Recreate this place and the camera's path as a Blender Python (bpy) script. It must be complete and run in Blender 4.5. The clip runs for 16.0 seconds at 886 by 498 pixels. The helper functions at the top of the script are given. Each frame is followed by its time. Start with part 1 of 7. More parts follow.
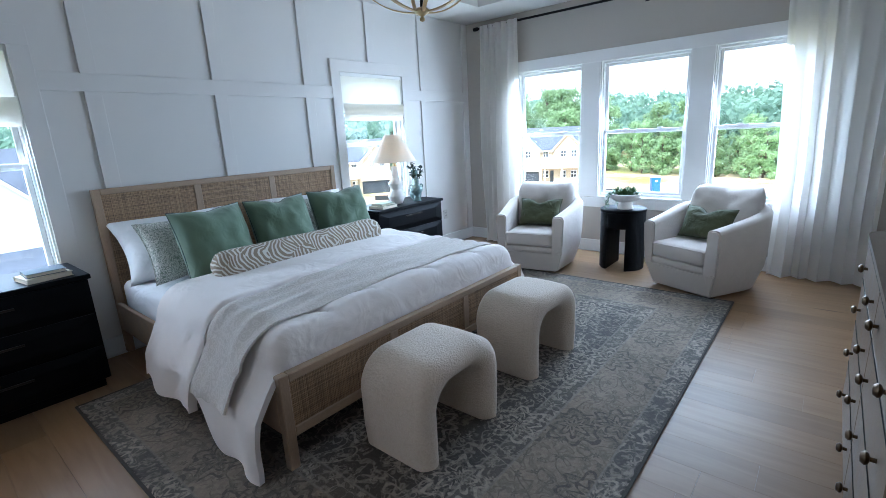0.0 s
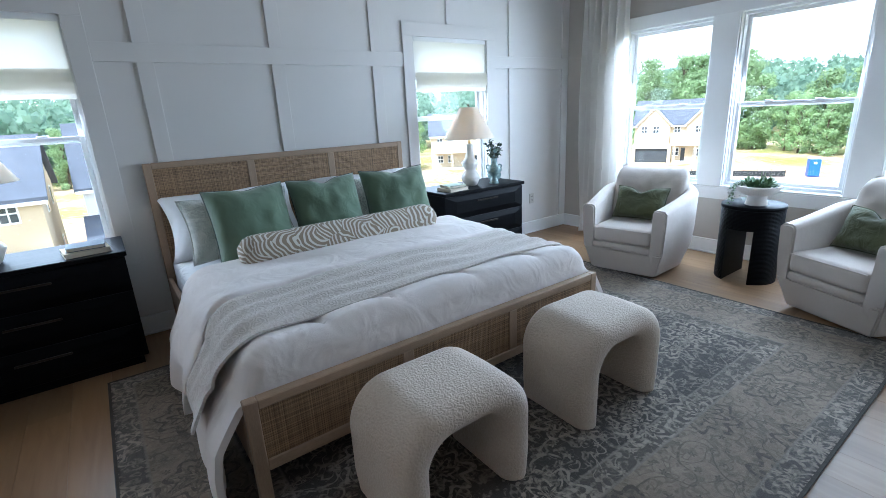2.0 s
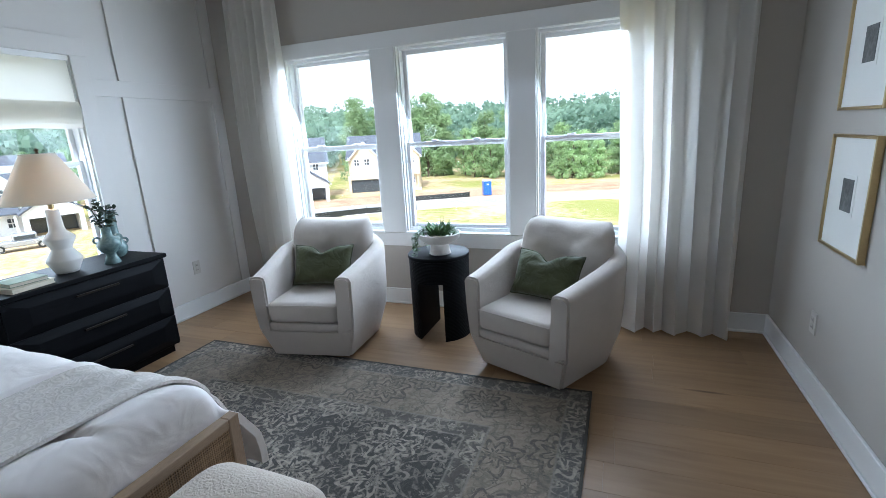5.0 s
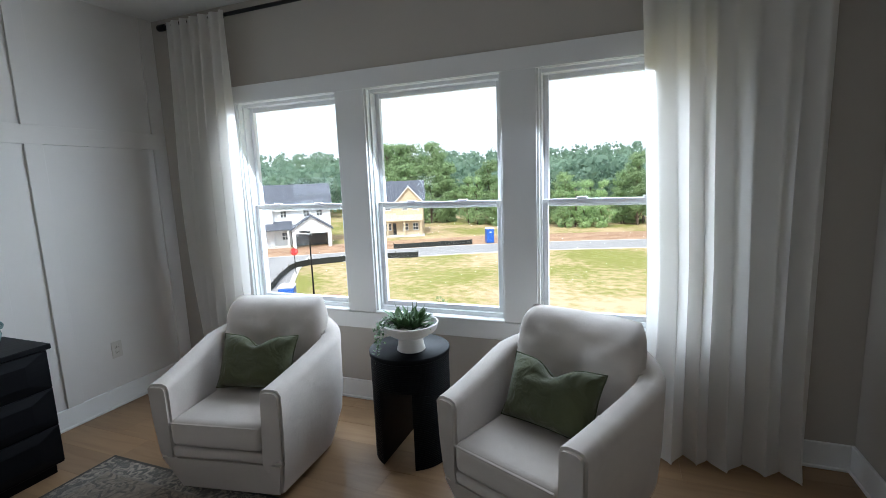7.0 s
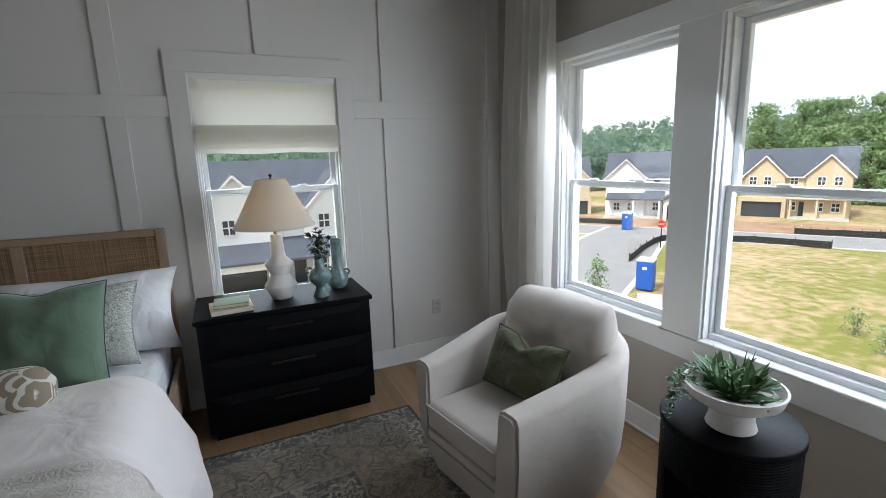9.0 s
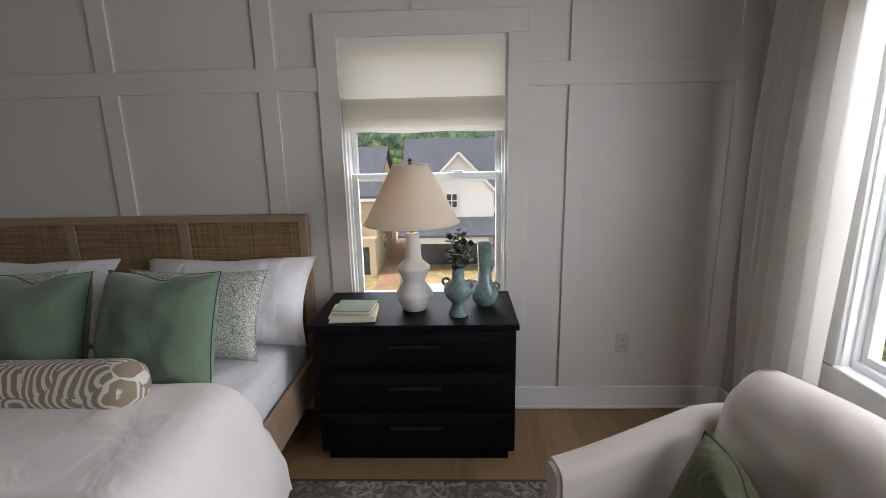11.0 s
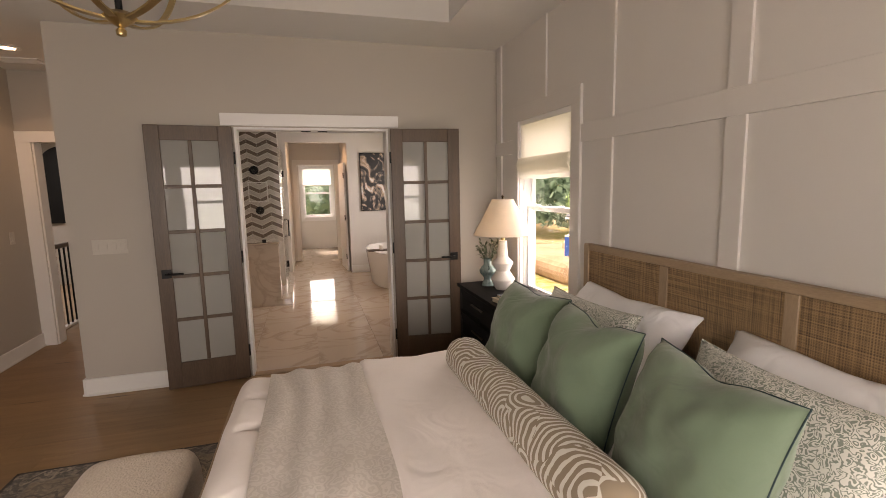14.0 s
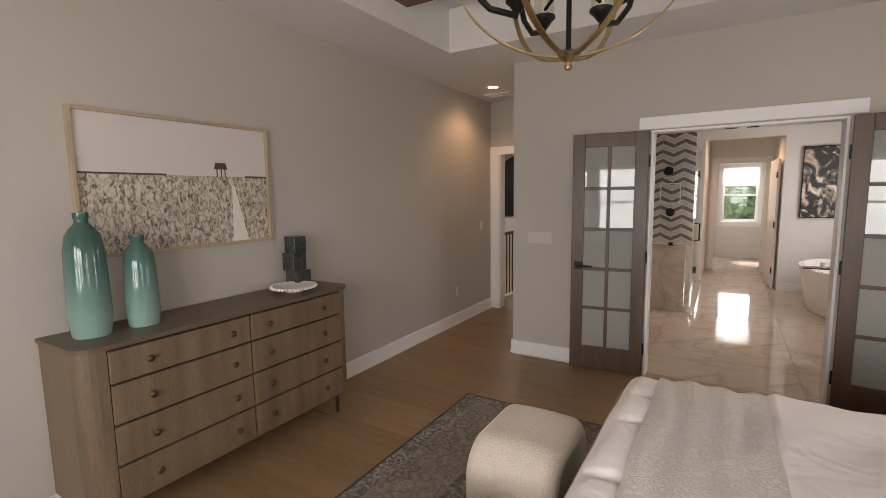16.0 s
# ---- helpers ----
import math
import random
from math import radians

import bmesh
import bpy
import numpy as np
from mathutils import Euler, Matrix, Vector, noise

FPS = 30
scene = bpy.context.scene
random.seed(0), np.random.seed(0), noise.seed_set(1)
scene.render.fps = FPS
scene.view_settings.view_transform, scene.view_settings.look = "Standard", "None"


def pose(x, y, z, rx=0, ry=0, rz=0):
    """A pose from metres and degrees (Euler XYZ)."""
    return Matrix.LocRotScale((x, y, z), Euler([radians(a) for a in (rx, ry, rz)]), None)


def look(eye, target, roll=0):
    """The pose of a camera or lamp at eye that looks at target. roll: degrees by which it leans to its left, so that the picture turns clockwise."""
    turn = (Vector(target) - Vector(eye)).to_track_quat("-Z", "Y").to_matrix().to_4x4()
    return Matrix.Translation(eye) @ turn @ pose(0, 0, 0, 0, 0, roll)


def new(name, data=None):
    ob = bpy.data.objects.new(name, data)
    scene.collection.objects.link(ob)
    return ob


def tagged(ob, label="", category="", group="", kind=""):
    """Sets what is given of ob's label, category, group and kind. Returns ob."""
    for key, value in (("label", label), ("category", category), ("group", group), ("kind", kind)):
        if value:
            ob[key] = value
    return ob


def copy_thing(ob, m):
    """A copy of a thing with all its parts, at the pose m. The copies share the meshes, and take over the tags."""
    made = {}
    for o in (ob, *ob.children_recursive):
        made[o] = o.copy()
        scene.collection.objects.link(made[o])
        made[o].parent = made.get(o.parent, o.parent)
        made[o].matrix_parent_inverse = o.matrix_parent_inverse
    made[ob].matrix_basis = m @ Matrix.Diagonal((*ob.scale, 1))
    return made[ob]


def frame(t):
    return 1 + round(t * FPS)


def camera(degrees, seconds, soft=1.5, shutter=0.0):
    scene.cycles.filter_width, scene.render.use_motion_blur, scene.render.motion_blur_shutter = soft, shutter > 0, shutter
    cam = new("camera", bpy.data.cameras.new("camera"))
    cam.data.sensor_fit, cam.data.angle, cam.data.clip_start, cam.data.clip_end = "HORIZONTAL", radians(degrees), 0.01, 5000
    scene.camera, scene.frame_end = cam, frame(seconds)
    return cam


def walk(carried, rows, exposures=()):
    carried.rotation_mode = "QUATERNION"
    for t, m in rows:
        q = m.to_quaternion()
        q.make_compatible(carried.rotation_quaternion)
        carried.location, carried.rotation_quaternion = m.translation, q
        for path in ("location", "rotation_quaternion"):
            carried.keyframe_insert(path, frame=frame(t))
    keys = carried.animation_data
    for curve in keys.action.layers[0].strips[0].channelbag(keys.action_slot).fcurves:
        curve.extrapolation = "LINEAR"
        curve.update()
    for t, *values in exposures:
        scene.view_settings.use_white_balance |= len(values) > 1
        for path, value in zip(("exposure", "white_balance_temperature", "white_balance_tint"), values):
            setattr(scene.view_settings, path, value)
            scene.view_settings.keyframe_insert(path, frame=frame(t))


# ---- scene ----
cam = camera(87.4, 16.0, 0.8)
PATH = [
    (0, (0.11, 0.252, 1.476), (-1.142, 1.735, 0.994), -3.0),
    (0.5, (-0.005, 0.382, 1.481), (-1.265, 1.849, 0.971), -3.1),
    (1, (-0.025, 0.538, 1.467), (-1.321, 1.965, 0.936), -3.2),
    (1.5, (0.003, 0.756, 1.469), (-1.475, 1.989, 0.926), -2.8),
    (2, (-0.016, 0.922, 1.461), (-1.573, 2.043, 0.896), -2.9),
    (2.5, (-0.103, 1.108, 1.467), (-1.653, 2.225, 0.877), -2.8),
    (3, (-0.136, 1.284, 1.478), (-1.671, 2.415, 0.874), -2.9),
    (3.5, (-0.121, 1.508, 1.506), (-1.596, 2.732, 0.933), -3.4),
    (4, (-0.127, 1.7, 1.504), (-1.4, 3.153, 0.983), -3.3),
    (4.5, (-0.204, 1.896, 1.496), (-1.16, 3.575, 0.978), -3.1),
    (5, (-0.283, 2.035, 1.49), (-0.982, 3.844, 1.001), -3.2),
    (5.2, (-0.31, 2.114, 1.464), (-0.966, 3.946, 1.002), -3.4),
    (7.3, (-0.406, 3.000, 1.565), (-1.163, 4.832, 1.298), -1.9),
    (7.5, (-0.400, 3.096, 1.562), (-1.367, 4.832, 1.297), -1.6),
    (8, (-0.438, 3.255, 1.570), (-1.912, 4.575, 1.277), -1.8),
    (8.2, (-0.448, 3.323, 1.574), (-2.035, 4.496, 1.253), -1.7),
    (10.3, (-1.0, 3.946, 1.578), (-2.915, 4.353, 1.169), -1.5),
    (10.5, (-1.081, 3.997, 1.581), (-3.017, 4.26, 1.155), -1.3),
    (11, (-1.268, 4.068, 1.592), (-3.216, 4.003, 1.147), -1.2),
    (11.5, (-1.464, 4.085, 1.603), (-3.399, 3.856, 1.153), -1.2),
    (12, (-1.649, 4.071, 1.59), (-3.429, 3.277, 1.144), -1.1),
    (12.5, (-1.794, 4.012, 1.575), (-3.107, 2.566, 1.143), -0.5),
    (12.7, (-1.867, 3.973, 1.583), (-2.943, 2.342, 1.153), -0.5),
    (13, (-1.935, 3.891, 1.593), (-2.753, 2.114, 1.178), -0.8),
    (13.5, (-2.032, 3.804, 1.607), (-2.658, 1.934, 1.277), -1.0),
    (14, (-2.079, 3.782, 1.605), (-2.629, 1.877, 1.338), -1.2),
    (14.5, (-2.183, 3.796, 1.619), (-2.505, 1.836, 1.383), -1.1),
    (15, (-2.208, 3.799, 1.626), (-2.186, 1.812, 1.405), -0.9),
    (15.5, (-2.169, 3.832, 1.607), (-1.625, 1.92, 1.385), -0.7),
    (16, (-2.101, 3.873, 1.621), (-1.064, 2.18, 1.385), -0.8),
]
# stops, kelvin and tint: the picture turns from cool to warm on the way
EXPOSURES = [(0, 1.38, 5130, 8), (1.5, 1.3, 5220, 8), (3.5, 1.15, 5520, 9), (5, 0.8, 5570, 9), (8, 0.1, 6180, 11), (10.5, 0.0, 6560, 15), (11, 0.05, 6850, 18), (12, 0.47, 7300, 20), (12.5, 0.48, 7700, 24), (13, 0.6, 8500, 27), (13.5, 0.88, 9100, 28), (14.5, 1.05, 9000, 28), (16, 1.18, 7750, 22)]
walk(cam, [(t, look(eye, target, roll)) for t, eye, target, roll in PATH], EXPOSURES)

# ---------- light ----------
world = bpy.data.worlds.new("overcast_sky")
scene.world = world
world.use_nodes = True
sky = world.node_tree.nodes.new("ShaderNodeTexSky")
sky.sky_type, sky.sun_disc = "NISHITA", False
sky.sun_elevation, sky.sun_rotation, sky.dust_density, sky.air_density = radians(48), radians(200), 6.0, 1.0
cloud = world.node_tree.nodes.new("ShaderNodeMix")
cloud.data_type = "RGBA"
cloud.inputs[0].default_value = 0.62
cloud.inputs[7].default_value = (11.5, 12.0, 12.6, 1)      # an even layer of bright cloud
world.node_tree.links.new(sky.outputs[0], cloud.inputs[6])
world.node_tree.links.new(cloud.outputs[2], world.node_tree.nodes["Background"].inputs[0])
world.node_tree.nodes["Background"].inputs[1].default_value = 0.15
sun = new("sun", bpy.data.lights.new("sun", "SUN"))
sun.data.energy, sun.data.angle, sun.data.color = 4.0, radians(6), (1.0, 0.96, 0.9)
sun.matrix_basis = look((0, 0, 0), (-0.16, 0.60, -0.74))


def daylight(name, at, target, w, h, watts, col=(0.80, 0.90, 1.0)):
    """An area lamp added to stand in for the sky's light, mostly in a window's opening."""
    lamp = new(name, bpy.data.lights.new(name, "AREA"))
    lamp.data.shape, lamp.data.size, lamp.data.size_y, lamp.data.energy, lamp.data.color = "RECTANGLE", w, h, watts, col
    lamp.matrix_basis = look(at, target)
    return lamp


for wx, ww, watts in ((-2.635, 0.80, 23), (-1.533, 0.84, 24), (-0.56, 0.60, 15)):
    daylight("window_daylight", (wx, 5.80, 1.42), (wx, 2.6, 0.0), ww, 1.4, watts)
for wy, wz in ((3.895, 1.2), (0.5, 1.2)):
    daylight("window_daylight", (-4.06, wy, wz), (-1.8, wy, 0.0), 0.82, 1.0, 9)
# added lamp that brightens the bath from its unseen west side
daylight("bath_fill_daylight", (-4.06, -3.9, 1.65), (-2, -3.9, 1.0), 1.3, 1.2, 11)
daylight("closet_window_daylight", (-2.35, -9.42, 1.5), (-2.35, 0, 1.0), 0.7, 1.2, 8)
# no window here: a lamp added under the ceiling to brighten the landing
daylight("landing_fill", (2.0, -4.6, 2.7), (1.2, -4.2, 0.0), 0.8, 0.8, 22)


def warm_spot(name, at, watts, angle=110):
    lamp = new(name, bpy.data.lights.new(name, "SPOT"))
    lamp.data.energy, lamp.data.color, lamp.data.spot_size, lamp.data.spot_blend, lamp.data.shadow_soft_size = watts, (1.0, 0.68, 0.42), radians(angle), 0.6, 0.06
    lamp.matrix_basis = look(at, (at[0], at[1], 0))
    return lamp


warm_spot("hall_downlight_beam", (0.287, -1.19, 2.82), 9, 140)
# spots added to brighten bath and passage, without any fixture
for bx, by in ((-2.25, -2.2), (-2.3, -5.8)):
    warm_spot("bath_fill_spot", (bx, by, 2.66), 15, 140)

# ---------- helpers of this scene ----------
AX, XW, YW, BW, CZ = -3.85, 0.726, 5.627, -0.416, 2.85   # accent wall, picture wall, window wall, bath wall, ceiling
GZ = -8.4                                                # ground outside


def nodes_of(name):
    m = bpy.data.materials.new(name)
    m.use_nodes = True
    return m, m.node_tree.nodes, m.node_tree.links, m.node_tree.nodes["Principled BSDF"]


def mat(name, col, rough=0.5, metal=0.0, var=0.12, scale=6.0, bump=0.1, fine=120.0, stretch=(1, 1, 1), sheen=0.0, col2=None, trans=0.0,
        sss=0.0, rough_var=0.1, obj_random=0.0, wrinkle=None):
    """A surface with colour varied at two scales, fine relief and uneven gloss."""
    m, n, l, b = nodes_of(name)
    tc = n.new("ShaderNodeTexCoord")
    mp = n.new("ShaderNodeMapping")
    mp.inputs["Scale"].default_value = stretch
    l.new(tc.outputs["Object"], mp.inputs[0])
    big, small = n.new("ShaderNodeTexNoise"), n.new("ShaderNodeTexNoise")
    big.inputs["Scale"].default_value, small.inputs["Scale"].default_value = scale, fine
    big.inputs["Detail"].default_value, small.inputs["Detail"].default_value = 4, 3
    l.new(mp.outputs[0], big.inputs["Vector"])
    l.new(mp.outputs[0], small.inputs["Vector"])
    ramp = n.new("ShaderNodeValToRGB")
    a = tuple(c * (1 - var) for c in col)
    z = col2 or tuple(min(1, c * (1 + var)) for c in col)
    ramp.color_ramp.elements[0].color, ramp.color_ramp.elements[1].color = (*a, 1), (*z, 1)
    ramp.color_ramp.elements[0].position, ramp.color_ramp.elements[1].position = 0.3, 0.7
    mix = n.new("ShaderNodeMath")
    mix.operation = "MULTIPLY_ADD"
    mix.inputs[1].default_value = 0.4
    l.new(small.outputs[0], mix.inputs[0])
    sc = n.new("ShaderNodeMath")
    sc.operation = "MULTIPLY"
    sc.inputs[1].default_value = 0.6
    l.new(big.outputs[0], sc.inputs[0])
    l.new(sc.outputs[0], mix.inputs[2])
    l.new(mix.outputs[0], ramp.inputs[0])
    out = ramp.outputs[0]
    if obj_random:
        info, hsv = n.new("ShaderNodeObjectInfo"), n.new("ShaderNodeHueSaturation")
        mr = n.new("ShaderNodeMapRange")
        mr.inputs[3].default_value, mr.inputs[4].default_value = 1 - obj_random, 1 + obj_random
        l.new(info.outputs["Random"], mr.inputs[0])
        l.new(mr.outputs[0], hsv.inputs["Value"])
        l.new(out, hsv.inputs["Color"])
        out = hsv.outputs[0]
    l.new(out, b.inputs["Base Color"])
    rr = n.new("ShaderNodeMapRange")
    rr.inputs[3].default_value, rr.inputs[4].default_value = max(0.02, rough - rough_var), min(1, rough + rough_var)
    l.new(big.outputs[0], rr.inputs[0])
    l.new(rr.outputs[0], b.inputs["Roughness"])
    b.inputs["Metallic"].default_value = metal
    b.inputs["Sheen Weight"].default_value = sheen
    b.inputs["Transmission Weight"].default_value = trans
    if bump:
        bp = n.new("ShaderNodeBump")
        bp.inputs["Strength"].default_value, bp.inputs["Distance"].default_value = bump, 0.004
        l.new(small.outputs[0], bp.inputs["Height"])
        l.new(bp.outputs[0], b.inputs["Normal"])
        if wrinkle:
            # soft creases: bent noise, stretched one way
            cr, bq = n.new("ShaderNodeTexNoise"), n.new("ShaderNodeBump")
            cr.inputs["Scale"].default_value, cr.inputs["Detail"].default_value, cr.inputs["Distortion"].default_value = wrinkle[1], 2.5, 0.9
            bq.inputs["Strength"].default_value, bq.inputs["Distance"].default_value = wrinkle[0], 0.03
            l.new(tc.outputs["Object"], cr.inputs["Vector"])
            l.new(cr.outputs[0], bq.inputs["Height"])
            l.new(bp.outputs[0], bq.inputs["Normal"])
            l.new(bq.outputs[0], b.inputs["Normal"])
    return m


def part(name, bm, material, parent=None, label="", smooth=False):
    """One bmesh as one mesh object, under a thing or a part."""
    me = bpy.data.meshes.new(name)
    if smooth:
        for f in bm.faces:
            f.smooth = True
        for e in bm.edges:
            e.smooth = len(e.link_faces) != 2 or e.calc_face_angle(0) < 0.95
    bm.to_mesh(me)
    bm.free()
    me.materials.append(material)
    ob = new(name, me)
    if parent is not None:
        ob.parent = parent
    if label:
        tagged(ob, label)
    return ob


def thing(name, label, category, at=(0, 0, 0), turn=0.0, group="", kind=""):
    e = new(name)
    e.matrix_basis = pose(*at, 0, 0, turn)
    return tagged(e, label, category, group, kind)


def box(bm, x0, x1, y0, y1, z0, z1, bevel=0.0, seg=1):
    """Adds a box, its edges bevelled, to a bmesh."""
    r = bmesh.ops.create_cube(bm, size=1, matrix=Matrix.LocRotScale(((x0 + x1) / 2, (y0 + y1) / 2, (z0 + z1) / 2), None,
                                                                  (abs(x1 - x0), abs(y1 - y0), abs(z1 - z0))))
    if bevel:
        bmesh.ops.bevel(bm, geom=list({e for v in r["verts"] for e in v.link_edges}), offset=bevel, segments=seg, affect="EDGES", profile=0.5)
    return bm


def boxes(*rows, bevel=0.0, seg=1):
    bm = bmesh.new()
    for r in rows:
        box(bm, *r, bevel=bevel, seg=seg)
    return bm


def lathe(profile, n=32, cap=True):
    """A turned body: rows of radius and height."""
    bm = bmesh.new()
    rings = []
    for r, z in profile:
        rings.append([bm.verts.new((r * math.cos(2 * math.pi * k / n), r * math.sin(2 * math.pi * k / n), z)) for k in range(n)])
    for a, b in zip(rings, rings[1:]):
        for k in range(n):
            bm.faces.new((a[k], a[(k + 1) % n], b[(k + 1) % n], b[k]))
    if cap:
        if profile[0][0] > 1e-4:
            bm.faces.new(rings[0][::-1])
        if profile[-1][0] > 1e-4:
            bm.faces.new(rings[-1])
    bmesh.ops.remove_doubles(bm, verts=bm.verts[:], dist=1e-5)
    bmesh.ops.recalc_face_normals(bm, faces=bm.faces[:])
    return bm


def tube(points, r, n=8, closed=False):
    """A round bar along a line of points."""
    bm = bmesh.new()
    pts = [Vector(p) for p in points]
    rings = []
    m = len(pts)
    up = Vector((0.123, 0.456, 0.88)).normalized()
    for i, p in enumerate(pts):
        a, b = (pts[(i - 1) % m], pts[(i + 1) % m]) if closed else (pts[max(i - 1, 0)], pts[min(i + 1, m - 1)])
        d = (b - a).normalized()
        s = d.cross(up)
        if s.length < 1e-3:
            s = d.cross(Vector((1, 0, 0)))
        s.normalize()
        t = d.cross(s)
        rr = r[i] if isinstance(r, (list, tuple)) else r
        rings.append([bm.verts.new(p + rr * (math.cos(2 * math.pi * k / n) * s + math.sin(2 * math.pi * k / n) * t)) for k in range(n)])
    for i in range(m if closed else m - 1):
        a, b = rings[i], rings[(i + 1) % m]
        for k in range(n):
            bm.faces.new((a[k], a[(k + 1) % n], b[(k + 1) % n], b[k]))
    if not closed:
        bm.faces.new(rings[0][::-1])
        bm.faces.new(rings[-1])
    bmesh.ops.recalc_face_normals(bm, faces=bm.faces[:])
    return bm


def merge(*bms):
    out = bmesh.new()
    for b in bms:
        me = bpy.data.meshes.new("tmp")
        b.to_mesh(me)
        b.free()
        out.from_mesh(me)
        bpy.data.meshes.remove(me)
    return out


def moved(bm, m):
    bm.transform(m)
    return bm


def grid(nu, nv, f, closed_u=False):
    """A sheet of quads from f(u, v), u and v from 0 to 1."""
    bm = bmesh.new()
    g = [[bm.verts.new(f(i / (nu if closed_u else nu - 1), j / (nv - 1))) for j in range(nv)] for i in range(nu)]
    for i in range(nu if closed_u else nu - 1):
        for j in range(nv - 1):
            bm.faces.new((g[i][j], g[(i + 1) % nu][j], g[(i + 1) % nu][j + 1], g[i][j + 1]))
    return bm


def thick(bm, t):
    """Gives a sheet a thickness: a second skin along the normals, joined at the rim."""
    bmesh.ops.recalc_face_normals(bm, faces=bm.faces[:])
    bm.normal_update()
    skin, rim = bm.faces[:], [e for e in bm.edges if e.is_boundary]
    back = {v: bm.verts.new(v.co - v.normal * t) for v in bm.verts[:]}
    for f in skin:
        bm.faces.new([back[v] for v in reversed(f.verts)])
    for e in rim:
        a, b = e.verts
        bm.faces.new((b, a, back[a], back[b]))
    bmesh.ops.recalc_face_normals(bm, faces=bm.faces[:])
    return bm


def cushion(w, h, t, seed=0, n=20, ears=0.06, power=2.6, chop=0.0):
    """A stuffed square pillow in the x-z plane, bottom edge at z 0, with drawn-out corners and creases."""
    bm = bmesh.new()
    top, bot = {}, {}
    for i in range(n + 1):
        for j in range(n + 1):
            u, v = 2 * i / n - 1, 2 * j / n - 1
            x = w / 2 * u * (1 - ears * (1 - v * v) * abs(u) ** 3)
            z = h / 2 + h / 2 * v * (1 - ears * (1 - u * u) * abs(v) ** 3)
            d = (max(0.0, 1 - abs(u) ** power) * max(0.0, 1 - abs(v) ** power)) ** 0.55
            wr = noise.noise(Vector((u * 1.7 + seed * 9.1, v * 1.7, seed))) * 0.2 + noise.noise(Vector((u * 4 + seed, v * 4, 3.3 + seed))) * 0.09
            wr += 0.10 * math.sin(11 * (abs(u) - abs(v)) + seed) * abs(u * v) + 0.05 * noise.noise(Vector((u * 9 + seed, v * 3, seed))) * max(0.0, v)
            z -= chop * h * math.exp(-(u / 0.28) ** 2) * max(0.0, v) ** 2
            edge = i in (0, n) or j in (0, n)
            y = t / 2 * d * (1 + wr)
            top[i, j] = bm.verts.new((x, -y, z))
            bot[i, j] = top[i, j] if edge else bm.verts.new((x, y * 0.9, z))
    for i in range(n):
        for j in range(n):
            bm.faces.new((top[i, j], top[i + 1, j], top[i + 1, j + 1], top[i, j + 1]))
            if len({bot[i, j], bot[i + 1, j], bot[i + 1, j + 1], bot[i, j + 1]} - {top[i, j], top[i + 1, j], top[i + 1, j + 1], top[i, j + 1]}):
                bm.faces.new((bot[i, j + 1], bot[i + 1, j + 1], bot[i + 1, j], bot[i, j]))
    return bm


def piping(w, h, r, ears=0.06, n=16, chop=0.0):
    """The corded seam round a cushion's edge."""
    pts = []
    for s in range(4):
        for k in range(n):
            q = -1 + 2 * k / n
            u, v = ((q, -1), (1, q), (-q, 1), (-1, -q))[s]
            pts.append((w / 2 * u * (1 - ears * (1 - v * v) * abs(u) ** 3), 0, h / 2 + h / 2 * v * (1 - ears * (1 - u * u) * abs(v) ** 3) - chop * h * math.exp(-(u / 0.28) ** 2) * max(0.0, v) ** 2))
    return tube(pts, r, 6, True)


def structure(name, bm, material, label, category):
    ob = part(name, bm, material)
    return tagged(ob, label, category, "", "structure")

# ---------- materials ----------
WALL = mat("wall_paint", (0.475, 0.44, 0.395), 0.7, var=0.02, scale=1.5, bump=0.05, fine=260)
WHITE = mat("white_trim", (0.80, 0.80, 0.79), 0.42, var=0.02, scale=2, bump=0.03, fine=200)
PANEL = mat("white_panel_paint", (0.675, 0.65, 0.62), 0.5, var=0.02, scale=2, bump=0.04, fine=220)
# white plates that get little light: the dimness is put into this colour
PLATE = mat("dimmed_plate_plastic", (0.57, 0.54, 0.49), 0.35, var=0.02, bump=0.0)
DARKBAR = mat("dark_bronze_bar", (0.045, 0.036, 0.028), 0.4, metal=0.8, var=0.2, bump=0.03)
CEIL = mat("ceiling_paint", (0.70, 0.69, 0.67), 0.85, var=0.015, scale=2, bump=0.05, fine=240)
VINYL = mat("window_vinyl", (0.82, 0.83, 0.84), 0.3, var=0.02, bump=0.0)
BLACKWOOD = mat("black_stained_wood", (0.0045, 0.0048, 0.006), 0.5, var=0.35, scale=3, bump=0.25, fine=60, stretch=(1, 0.12, 1))
BLACKWOOD.node_tree.nodes["Principled BSDF"].inputs["Specular IOR Level"].default_value = 0.08
BLACKMETAL = mat("black_metal", (0.012, 0.012, 0.012), 0.45, metal=0.6, var=0.1, bump=0.02)
GOLD = mat("brushed_gold", (0.52, 0.39, 0.20), 0.32, metal=1.0, var=0.1, bump=0.03)
BRONZE = mat("dark_bronze", (0.11, 0.075, 0.045), 0.35, metal=0.9, var=0.2, bump=0.03)
OAK = mat("light_oak", (0.36, 0.255, 0.17), 0.5, var=0.22, scale=2.5, bump=0.15, fine=45, stretch=(6, 1, 6))
OAKV = mat("light_oak_upright", (0.36, 0.255, 0.17), 0.5, var=0.22, scale=2.5, bump=0.15, fine=45, stretch=(6, 6, 1))
WALNUT = mat("grey_brown_wood", (0.155, 0.106, 0.064), 0.42, var=0.42, scale=1.6, bump=0.2, fine=30, stretch=(8, 8, 0.8))
WALNUTTOP = mat("grey_brown_wood_top", (0.12, 0.08, 0.052), 0.38, var=0.25, scale=1.6, bump=0.2, fine=30, stretch=(8, 0.8, 8))
